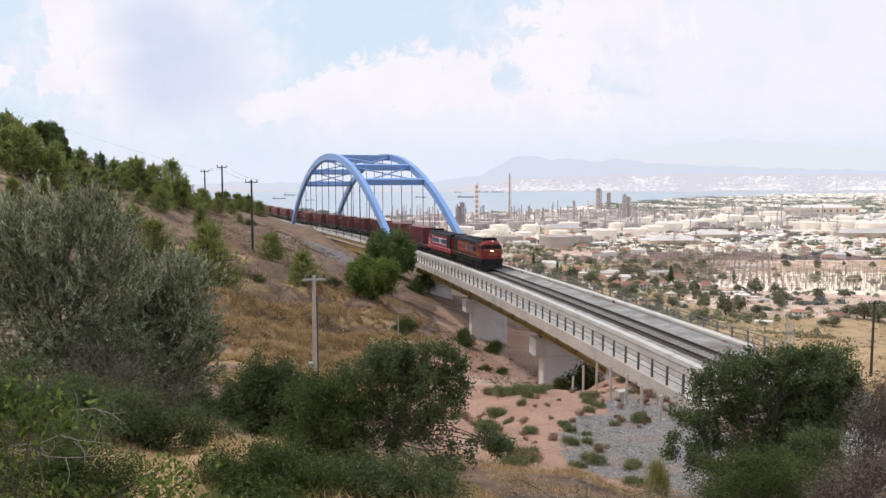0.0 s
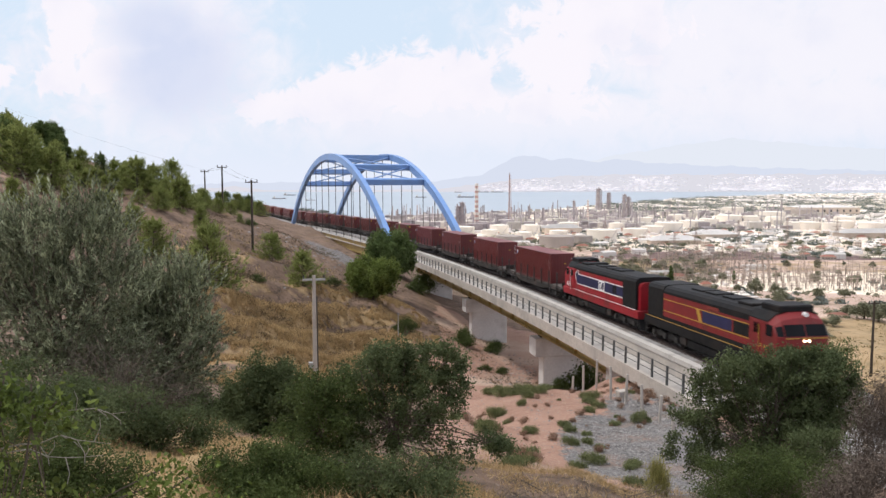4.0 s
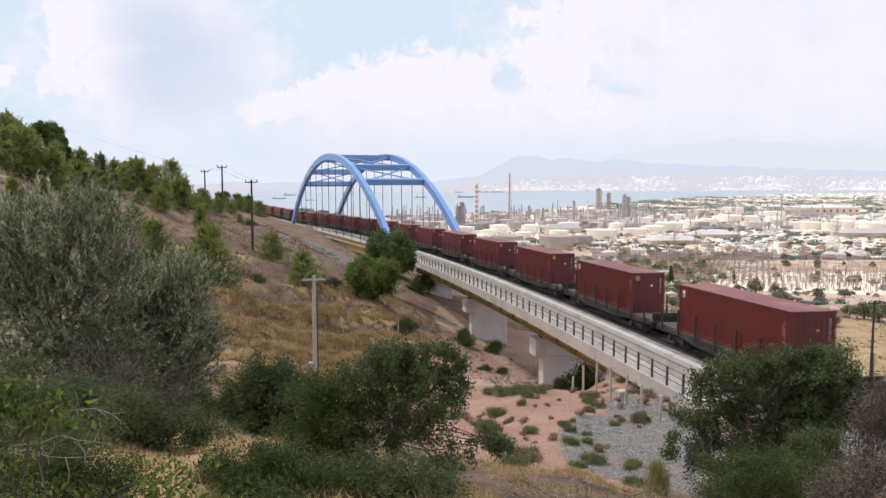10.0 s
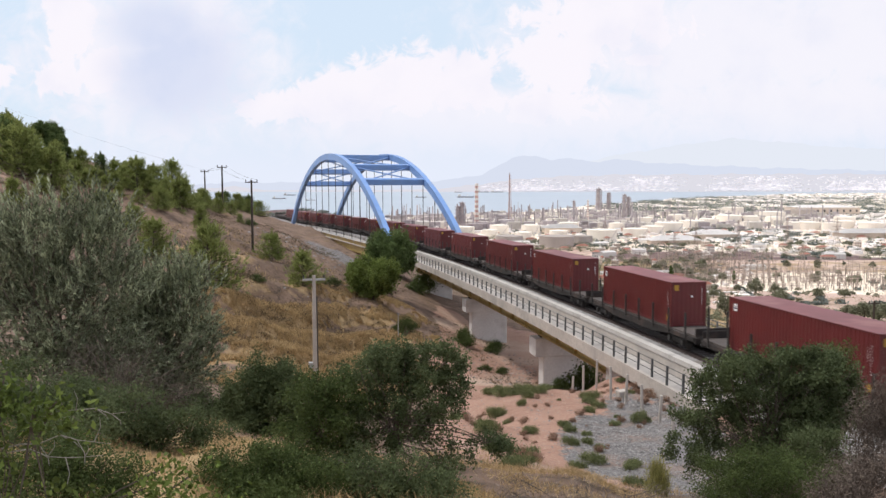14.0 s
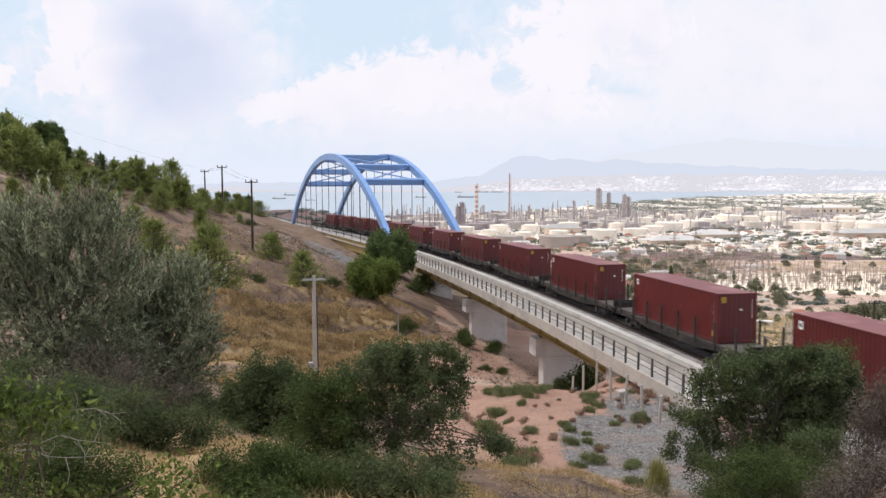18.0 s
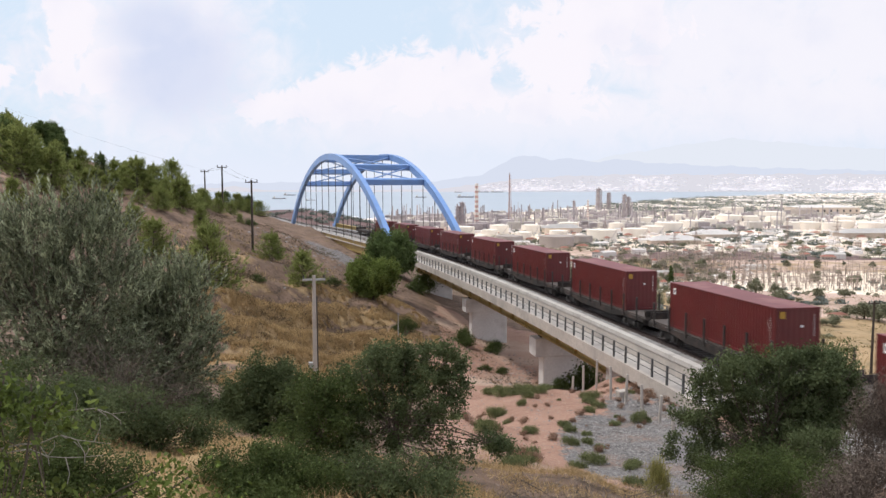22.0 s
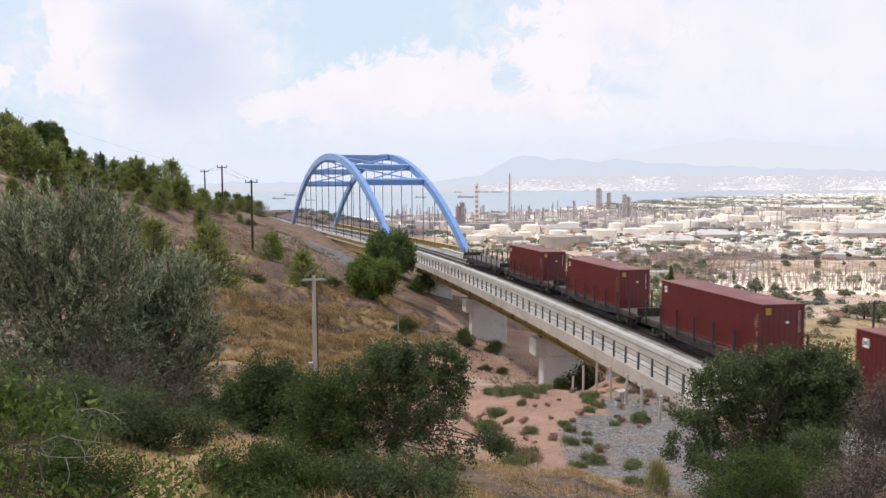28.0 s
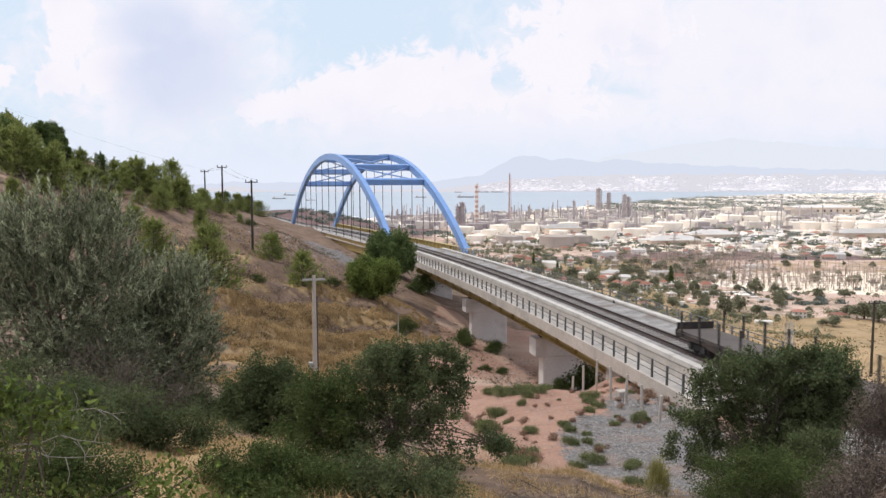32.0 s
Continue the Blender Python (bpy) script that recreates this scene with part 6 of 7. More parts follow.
for _x, _y, _h, _w in ((1.9, 33.0, 0.85, 1.0), (2.9, 26.0, 0.6, 1.1), (4.9, 45.5, 0.7, 1.0), (5.2, 31.5, 0.55, 1.0), (9.4, 36.8, 0.75, 0.9), (5.8, 23.4, 0.5, 1.1), (8.6, 45.0, 0.7, 1.3), (5.5, 28.4, 0.6, 1.2), (2.3, 29, 0.5, 1.2), (6.6, 27.2, 0.35, 1.3),
                       (0.6, 40, 0.6, 1.3), (7.6, 40, 0.5, 1.2), (3.3, 39, 0.4, 1.1), (2.4, 22.5, 0.45, 1.2), (6.3, 34, 0.35, 1.2)):
    put(TUFT, USED, _x, _y, _h, _x * 57, _w, 0.03)
_r = np.random.RandomState(57)
WEED_LEAF = leaf("withered_weed_stalks", (0.20, 0.125, 0.088), (0.32, 0.21, 0.15), 0.9, 0.1)
WEED = plant("withered_weed", "brown withered weed on the pink bank", "plant", "withered weeds", 84, [(0, 0, 0.5, 0.4, 0.4, 0.4, 40), (0.2, 0.1, 0.3, 0.4, 0.4, 0.25, 20)], 12, 0.07, 0.3, 0.018, WEED_LEAF, 0.015, (0, 0, 0.25), 14, up=1.0)
for _i in range(120):
    _y = 24 + 26 * _r.uniform()**0.8
    _x = _y * _r.uniform(0.03, 0.29) - 0.5
    _q = waves(np.array([_x]), np.array([_y]), 6, 51)[0] + _r.normal(0, 0.4)
    if _q > -0.1:
        put(TUFT if _i % 5 == 1 else WEED, USED, _x, _y, _r.uniform(0.18, 0.5), _r.uniform(0, 360), _r.uniform(0.9, 1.5), 0.03)
for _x, _y in ((11.2, 43), (12.0, 45), (12.6, 43.5), (11.6, 40.5), (12.3, 41.5), (11.0, 46.5), (12.8, 46.5), (10.4, 48), (9.6, 46.5), (11.9, 48)):
    put(WEED, USED, _x, _y, 0.45 + 0.2 * math.sin(_x * 9), _y * 77, 1.6, 0.03)
for _x, _y, _h, _w in ((3.5, 58.5, 0.7, 1.5), (3.6, 48.2, 0.75, 1.5), (4.2, 47.5, 0.6, 1.6), (4.9, 47.5, 0.7, 1.5), (5.5, 47.0, 0.65, 1.6), (6.3, 48.5, 0.6, 1.5), (2.9, 41.5, 0.8, 1.1), (1.9, 34.8, 0.5, 1.2), (4.4, 42.8, 0.5, 1.0), (8.0, 42.5, 0.55, 1.2), (8.2, 41.0, 0.5, 1.2), (3.8, 34.0, 0.6, 1.1), (5.6, 35.5, 0.4, 1.2), (5.7, 34.5, 0.45, 1.1), (1.6, 25.0, 0.4, 1.2), (1.7, 19.2, 0.5, 1.2), (9.6, 36.8, 0.5, 0.9), (6.0, 31.8, 0.4, 1.2), (6.2, 30.5, 0.4, 1.0), (6.9, 27.8, 0.45, 1.3), (4.8, 27.5, 0.4, 1.3)):
    put(TUFT, USED, _x, _y, _h, _x * 41 + _y * 17, _w, 0.03)
SPIKES = plant("spiky_grass", "yellow-green spiky grass clump at the gravel's edge", "plant", "", 83, [(0, 0, 0.55, 0.22, 0.22, 0.4, 90)], 10, 0.05, 0.5, 0.014, GRASS_SPIKE, 0.02, (0, 0, 0.2), 4, up=2.5)
put(SPIKES, USED, 4.75, 17.0, 1.2, 0, 0.8)


def build_grass():
    """Dry grass on the slopes, as one sheet of blades."""
    rng = np.random.RandomState(90)
    pts = []
    for cx, cy, rx, ry, n in ((-11.5, 69, 8, 11, 17000), (-8, 58, 5, 9, 4000), (-22, 92, 10, 24, 4000), (36, 84, 22, 44, 14000)):
        a, r = rng.uniform(0, 6.28, n), np.sqrt(rng.uniform(0, 1, n))
        x, y = cx + rx * r * np.cos(a), cy + ry * r * np.sin(a)
        keep = waves(x, y, 5, 17) + rng.normal(0, 0.4, n) > -0.05
        pts.append(np.stack([x[keep], y[keep]], 1))
    # tussocks in bands along the terraces
    n = 4600
    a, r = rng.uniform(0, 6.28, n), np.sqrt(rng.uniform(0, 1, n))
    x, y = -11 + 11 * r * np.cos(a), 69 + 15 * r * np.sin(a)
    a, r = rng.uniform(0, 6.28, 1800), np.sqrt(rng.uniform(0, 1, 1800))
    x, y = np.concatenate([x, -8 + 7.5 * r * np.cos(a)]), np.concatenate([y, 93 + 17 * r * np.sin(a)])
    a, r = rng.uniform(0, 6.28, 1500), np.sqrt(rng.uniform(0, 1, 1500))
    x, y = np.concatenate([x, -8 + 6 * r * np.cos(a)]), np.concatenate([y, 46 + 13 * r * np.sin(a)])
    n = len(x)
    keep = np.abs(((0.87 * x - 0.5 * y + 1.4) / 6.2 + 0.1 * waves(x, y, 17, 41)) % 1.0 - 0.68) + rng.normal(0, 0.1, n) < 0.22
    x, y = np.repeat(x[keep], 26), np.repeat(y[keep], 26)
    pts.append(np.stack([x, y], 1) + rng.normal(size=(len(x), 2)) * 0.13)
    p = np.concatenate(pts)
    z = ground_z(p[:, 0], p[:, 1]) + 0.16 + rng.uniform(-0.06, 0.1, len(p))
    me = leaf_mesh("dry_grass", np.column_stack([p, z]), 0.55, 0.05, GRASS_DRY, rng, up=1.8)
    tagged(new("dry_grass", me), "straw-coloured dry grass on the slopes", "grass", kind="stuff")
    pts = []
    for cx, cy, rx, ry, n in ((-3, 11, 4.5, 5, 16000), (3.5, 14.5, 5, 4, 16000), (4, 20, 4, 6, 6000)):
        a, r = rng.uniform(0, 6.28, n), np.sqrt(rng.uniform(0, 1, n))
        x, y = cx + rx * r * np.cos(a), cy + ry * r * np.sin(a)
        keep = waves(x, y, 1.6, 19) + rng.normal(0, 0.35, n) > 0.05
        pts.append(np.stack([x[keep], y[keep]], 1))
    p = np.concatenate(pts)
    z = ground_z(p[:, 0], p[:, 1]) + 0.09
    me = leaf_mesh("near_grass", np.column_stack([p, z]), 0.26, 0.012, GRASS_DRY, rng, up=1.4)
    tagged(new("near_grass", me), "short straw-coloured grass and weeds near the camera", "grass", kind="stuff")


build_grass()


def build_scrub():
    """Dead and half-dead low scrub over the hillside."""
    rng = np.random.RandomState(92)
    heads = []
    for n, cx, cy, rx, ry in ((350, 40, 90, 22, 40), (1900, -28, 92, 22, 40), (900, -12, 76, 12, 24), (160, -16, 120, 10, 20), (520, -19.5, 80, 4.5, 8), (150, 5, 90, 7, 16), (90, 1, 104, 4, 10)):
        a, r = rng.uniform(0, 6.28, n), np.sqrt(rng.uniform(0, 1, n))
        x, y = cx + rx * r * np.cos(a), cy + ry * r * np.sin(a)
        keep = waves(x, y, 14, 31) + rng.normal(0, 0.4, n) > -0.1
        x, y = x[keep], y[keep]
        z = ground_z(x, y)
        for k in range(len(x)):
            s = rng.uniform(0.15, 0.6)
            heads.append(np.array([x[k], y[k], z[k] + s * 0.45]) + rng.normal(size=(34, 3)) * np.array([s, s, s * 0.4]))
    m = leaf("withered_scrub", (0.085, 0.066, 0.045), (0.19, 0.145, 0.092), 0.9, 0.2, 0.4)
    tagged(new("withered_scrub", leaf_mesh("withered_scrub", np.concatenate(heads), 0.24, 0.05, m, rng, up=0.6)), "brown withered low scrub on the hillside", "scrub", kind="stuff")


build_scrub()


def build_stones():
    """Loose stones on the pink bank and the hillside."""
    rng = np.random.RandomState(91)
    pieces = []
    for cx, cy, rx, ry, n, big in ((8.0, 30, 3.3, 9, 4600, 0.07), (10.5, 38, 2.4, 8, 900, 0.07), (11.6, 43, 2.2, 6, 260, 0.17), (6, 40, 6, 12, 900, 0.06), (-20, 133, 7, 14, 90, 0.3), (-24, 84, 16, 26, 160, 0.2), (-20, 118, 9, 16, 110, 0.3), (4, 88, 7, 16, 700, 0.13), (12, 80, 7, 12, 300, 0.16)):
        a, r = rng.uniform(0, 6.28, n), np.sqrt(rng.uniform(0, 1, n))
        x, y = cx + rx * r * np.cos(a), cy + ry * r * np.sin(a)
        z = ground_z(x, y)
        for i in range(n):
            s = big * rng.uniform(0.35, 1.1)
            c = [Vector((x[i] + s * rng.uniform(0.6, 1.1) * q[0], y[i] + s * rng.uniform(0.6, 1.1) * q[1], z[i] + s * 0.7 * q[2])) for q in ((-1, -0.3, 0), (0.2, -1, 0), (1, 0.4, 0), (-0.2, 1, 0), (0, 0, 0.9))]
            pieces.append((c, [(0, 1, 4), (1, 2, 4), (2, 3, 4), (3, 0, 4)]))
    tagged(new("stones", mesh("stones", *merge(pieces), mat("loose_stones", (0.19, 0.18, 0.175), (0.33, 0.315, 0.305), 0.95, fine=5, bump=0.3, island=0.3))), "loose grey stones and gravel", "stones", kind="stuff")


build_stones()

# ---- poles, posts, wires ----


def build_pole(x, y, h, concrete):
    z = gz(x, y)
    m = CONCRETE_PALE if concrete else WOOD_POLE
    t = thing("utility_pole", pose(x, y, z, 0, 0, 12), "pale concrete utility pole with a short crossarm" if concrete else "dark wooden utility pole with a crossarm", "pole", "power line poles")
    part("shaft", mesh("shaft", *tube([(0, 0, -0.5), (0, 0, h)], [0.17, 0.11], 10), m), m, t)
    part("crossarm", box(-0.75, 0.75, -0.06, 0.06, h - 0.35, h - 0.22, 0.01), m if not concrete else GALV, t)
    for q in (-0.68, 0.0, 0.68):
        part("insulator", mesh("insulator", *tube([(q, 0, h - 0.22), (q, 0, h - 0.1), (q, 0, h + 0.04)], [0.03, 0.06, 0.035], 8), STEEL_DARK), STEEL_DARK, t)
    if concrete:
        part("cable_conduit", mesh("cable_conduit", *tube([(0.2, 0, -0.2), (0.17, 0, h - 1.4)], [0.04, 0.04], 6), STEEL_DARK), STEEL_DARK, t, "dark cable conduit")
        part("junction_box", box(-0.42, -0.14, -0.15, 0.12, 0.55, 0.95, 0.02), GALV, t, "grey junction box")
    return Vector((x, y, z + h))


TOPS = [build_pole(-23.9, 98.8, 9.0, False), build_pole(-34.7, 124.5, 6.9, False), build_pole(-44.5, 148.0, 6.0, False)]
build_pole(-8.6, 52.2, 6.8, True)
build_pole(48.3, 87.5, 8.6, False)
build_pole(79.0, 350.0, 13.5, False)


def wire(a, b, sag, name="overhead_wire", r=0.014):
    pts = [a.lerp(b, i / 10) - Vector((0, 0, sag * 4 * (i / 10) * (1 - i / 10))) for i in range(11)]
    o = pts[0].copy()
    tagged(new(name, mesh(name, *tube([p - o for p in pts], [r] * 11, 4), STEEL_DARK)), "thin dark overhead power wire", "wire", "power line wires").location = o


for _a, _b in ((TOPS[0], TOPS[1]), (TOPS[1], TOPS[2])):
    for _q in (-0.68, 0.68):
        wire(_a + Vector((_q, 0, 0.05)), _b + Vector((_q, 0, 0.05)), 0.4)
wire(TOPS[2] + Vector((0, 0, 0.05)), Vector((-95, 130, 87.5)), 1.5, r=0.007)


def build_fence_post(x, y, h, lean):
    t = thing("fence_post", pose(x, y, gz(x, y), lean, lean * 0.6, 10), "pale concrete fence post on the bank", "post", "fence posts by the abutment")
    part("shaft", box(-0.06, 0.06, -0.06, 0.06, -0.3, h, 0.012), CONCRETE_PALE, t)


POSTS = [(8.0, 50.2, 0.5), (8.5, 50.8, 1.25), (9.2, 50.8, 1.75), (10.0, 50.5, 1.88), (9.6, 44.2, 1.9), (10.1, 42.8, 1.65), (10.2, 39.5, 1.47), (10.4, 37.0, 1.33), (10.0, 33.5, 1.15)]
for _i, (_x, _y, _h) in enumerate(POSTS):
    build_fence_post(_x, _y, _h, (-3, 2, 0, 1, -2, 3)[_i % 6])


_p = thing("concrete_block", pose(10.3, 44.6, gz(10.3, 44.6), 4, 0, 24), "pale concrete block on the bank by the abutment", "block")
part("block", box(-0.3, 0.3, -0.22, 0.22, -0.2, 0.55, 0.04), CONCRETE_PALE, _p)
_p = thing("marker_pole", pose(-5.0, 87.0, gz(-5.0, 87.0)), "thin pale pole beside the dirt track", "pole")
part("shaft", mesh("shaft", *tube([(0, 0, -0.3), (0, 0, 2.7)], [0.06, 0.05], 8), GALV), GALV, _p)


def build_lattice(x, y, h):
    t = thing("lattice_mast", pose(x, y, gz(x, y)), "grey steel lattice mast in the dry field", "mast")
    w0, w1 = 0.55, 0.3
    for i, j in ((-1, -1), (1, -1), (1, 1), (-1, 1)):
        part("leg", mesh("leg", *tube([(i * w0, j * w0, 0), (i * w1, j * w1, h)], [0.05, 0.04], 4), GALV), GALV, t)
    pcs = []
    for k in range(6):
        z0, z1 = h * k / 6, h * (k + 1) / 6
        a, b = w0 + (w1 - w0) * k / 6, w0 + (w1 - w0) * (k + 1) / 6
        for (i, j), (p, q) in (((-1, -1), (1, -1)), ((1, -1), (1, 1)), ((1, 1), (-1, 1)), ((-1, 1), (-1, -1))):
            pcs.append(tube([(i * a, j * a, z0), (p * b, q * b, z1)], [0.03, 0.03], 4, False))
    part("bracing", mesh("bracing", *merge(pcs), GALV), GALV, t)


build_lattice(42.3, 95.2, 5.0)


def build_field_fence():
    """Wire fence posts along the field right of the line."""
    me = bm_mesh("shaft", box(-0.06, 0.06, -0.06, 0.06, -0.3, 1.5, 0.01), WOOD_POLE)
    for k in range(14):
        s = 8 + k * 6.0
        v = at(s, 12.5, 0)
        t = thing("field_post", pose(v.x, v.y, gz(v.x, v.y)), "dark wooden fence post in the dry field", "post", "field fence posts")
        part("shaft", me, WOOD_POLE, t)


build_field_fence()


# ---- the plain: houses, substation, refinery, trees, far shore ----
PLASTER = mat("white_plaster", (0.72, 0.68, 0.63), (0.84, 0.80, 0.75), 0.9, fine=0.8, coarse=0.1, bump=0, spread=0.12)
PLASTER_TAN = mat("tan_plaster", (0.54, 0.45, 0.37), (0.68, 0.58, 0.49), 0.9, fine=0.8, coarse=0.1, bump=0, spread=0.25)
ROOF_RED = mat("red_roof_tiles", (0.28, 0.12, 0.085), (0.37, 0.175, 0.13), 0.85, fine=2.5, coarse=0.3, bump=0.1, spread=0.2)
ROOF_PALE = mat("pale_sheet_roof", (0.50, 0.48, 0.46), (0.66, 0.64, 0.62), 0.6, fine=1, coarse=0.1, bump=0, spread=0.3)
TANK_WHITE = mat("tank_cream_paint", (0.84, 0.77, 0.67), (0.90, 0.84, 0.75), 0.7, fine=0.3, coarse=0.05, bump=0, spread=0.07, stain=(0.55, 0.50, 0.45), stain_scale=0.08)
TANK_BROWN = mat("tank_weathered_and_shaded", (0.36, 0.31, 0.28), (0.46, 0.41, 0.37), 0.8, fine=0.3, coarse=0.05, bump=0, spread=0.1)
PLANT_GREY = mat("plant_steelwork", (0.31, 0.275, 0.28), (0.50, 0.45, 0.455), 0.7, fine=0.4, coarse=0.1, bump=0, island=0.35)
CHIMNEY_RED = mat("chimney_red", (0.52, 0.33, 0.28), (0.60, 0.40, 0.35), 0.8, fine=0.4, bump=0)
YARD_STEEL = mat("substation_steel", (0.27, 0.21, 0.18), (0.44, 0.36, 0.31), 0.7, fine=0.5, bump=0, island=0.3)
WINDOW = mat("window_dark", (0.05, 0.055, 0.065), (0.08, 0.085, 0.095), 0.2, fine=1, bump=0)


def build_house(kind):
    """kind 0: hipped red roof; 1: flat-roofed block; 2: long low red-roofed house; 3: pale shed."""
    name, label, w, d, h, wall = (("house", "white house with a hipped red tile roof on the plain", 9, 8, 5.6, PLASTER), ("house", "flat-roofed cream concrete house on the plain", 10, 9, 6.2, PLASTER_TAN),
                                  ("house", "long low tan house with a red tile roof", 15, 8, 3.4, PLASTER_TAN), ("shed", "long pale sheet-roofed shed on the plain", 24, 11, 5.0, PLASTER))[kind]
    t = thing(name, pose(0, 0, 0), label, name, "buildings of the plain")
    part("wall", box(-w / 2, w / 2, -d / 2, d / 2, -1.0, h), wall, t)
    if kind in (0, 2):
        o, r, q = 0.5, h + 1.9, (w - d) / 2 + 0.6
        v = [(-w / 2 - o, -d / 2 - o, h), (w / 2 + o, -d / 2 - o, h), (w / 2 + o, d / 2 + o, h), (-w / 2 - o, d / 2 + o, h), (-q, 0, r), (q, 0, r)]
        part("roof", mesh("roof", v, [(0, 1, 5, 4), (1, 2, 5), (2, 3, 4, 5), (3, 0, 4), (3, 2, 1, 0)], ROOF_RED), ROOF_RED, t, "red tile roof")
        part("chimney", box(q - 0.3, q + 0.3, 0.6, 1.2, h, r + 0.5), wall, t)
    elif kind == 1:
        part("parapet", box(-w / 2 - 0.15, w / 2 + 0.15, -d / 2 - 0.15, d / 2 + 0.15, h + 0.004, h + 0.5), PLASTER, t)
        part("stair_head", box(-1.4, 1.4, 0, 2.8, h + 0.5, h + 2.6), PLASTER, t)
        part("balcony", box(-w / 2 + 0.5, w / 2 - 0.5, -d / 2 - 1.2, -d / 2, 2.9, 3.1), PLASTER, t)
    else:
        v = [(-w / 2 - 0.3, -d / 2 - 0.3, h), (w / 2 + 0.3, -d / 2 - 0.3, h), (w / 2 + 0.3, d / 2 + 0.3, h), (-w / 2 - 0.3, d / 2 + 0.3, h), (-w / 2 - 0.3, 0, h + 1.5), (w / 2 + 0.3, 0, h + 1.5)]
        part("roof", mesh("roof", v, [(0, 1, 5, 4), (2, 3, 4, 5), (1, 2, 5), (3, 0, 4), (3, 2, 1, 0)], ROOF_PALE), ROOF_PALE, t, "pale sheet-metal roof")
    me = bm_mesh("window", box(-0.6, 0.6, -0.06, 0.06, 0, 1.3), WINDOW)
    n = 3 if w < 12 else 5
    for lvl in ((1.0, 3.8) if h > 5.2 else (1.0,) if kind != 3 else ()):
        for k in range(n):
            part("window", me, WINDOW, t, m=pose(-w / 2 + w * (k + 0.5) / n, -d / 2 - 0.01, lvl))
        for y in (-d / 4, d / 4):
            part("window", me, WINDOW, t, m=pose(-w / 2 - 0.01, y, lvl, 0, 0, 90))
    return t


def place(proto, used, x, y, turn=0.0, scale=(1, 1, 1), sink=0.0):
    m = pose(x, y, gz(x, y) - sink, 0, 0, turn) @ Matrix.Diagonal((*scale, 1))
    if proto not in used:
        used.add(proto)
        proto.matrix_basis = m
        return proto
    made = copy_thing(proto, Matrix.Identity(4))
    made.matrix_basis = m
    return made


HOUSES = [build_house(k) for k in range(4)]
for _k, _x, _y, _t, _s in ((0, 100, 388, -12, 0.8), (3, 127, 458, 4, 0.72), (2, 133, 448, 13, 0.64), (2, 85, 330, 2, 0.35), (1, 104, 356, 1, 0.51), (2, 107, 338, 8, 0.28), (1, 130, 340, -8, 0.73), (3, 141, 344, 2, 0.28), (3, 113, 275, -12, 0.29), (0, 134, 294, -5, 0.64), (2, 148, 293, 12, 0.53), (2, 98, 446, -2, 0.48), (1, 93, 398, -10, 0.5), (3, 122, 362, 8, 0.54), (2, 54, 556, 10, 1.0), (0, 100, 402, 25, 0.7), (2, 134, 450, -5, 0.8), (2, 96, 450, 12, 0.8)):
    place(HOUSES[_k], USED, _x, _y, _t, (_s * 0.8, _s * 0.8, _s * 0.72))
_r = np.random.RandomState(33)
for _i in range(210):
    _d = _r.uniform(560, 900) if _i % 3 else _r.uniform(390, 560)
    _q = _r.uniform(0.02, 0.62) if _i % 3 else _r.uniform(0.03, 0.36)
    _x, _y = _d * _q, _d
    if 400 < _d < 560 and _q > 0.27:
        continue
    if 690 < _d < 760 and _q > 0.3:
        continue
    _k = _r.choice([0, 1, 1, 2, 2, 3])
    _s = _r.uniform(0.3, 0.62) if _k in (1, 3) else _r.uniform(0.4, 0.7)
    _s *= 0.72 if _d < 560 else 1.0
    place(HOUSES[_k], USED, _x, _y, _r.uniform(-40, 40), (_s, _s, _r.uniform(0.5, 0.8)))

# trees of the plain
_r = np.random.RandomState(35)
FAR_TREES = [plant("field_tree", "dusty green tree among the houses, paled by haze put into its colour", "tree", "trees of the plain", 100 + i, [(0, 0, 0.6, 0.36, 0.36, 0.30, 40), (0.3, 0.1, 0.45, 0.26, 0.26, 0.24, 26), (-0.28, -0.1, 0.42, 0.26, 0.26, 0.22, 26), (0.05, 0.2, 0.8, 0.2, 0.2, 0.16, 14)], 10, 0.07, 0.13, 0.07, LEAF_FAR, 0.04, (0, 0, 0.45), 6) for i in range(2)]
CYPRESS = plant("cypress", "slim dark green cypress by the houses", "tree", "cypresses", 104, [(0, 0, 0.3, 0.13, 0.13, 0.26, 60), (0, 0, 0.62, 0.11, 0.11, 0.26, 50), (0, 0, 0.85, 0.06, 0.06, 0.15, 24)], 8, 0.03, 0.1, 0.05, LEAF_STONE_PINE, 0.03, (0, 0, 0.7), 6)
for _x, _y, _h in ((117, 402, 11), (70, 480, 7), (156, 420, 7), (60, 520, 8)):
    put(CYPRESS, USED, _x, _y, _h, 0, 0.9)
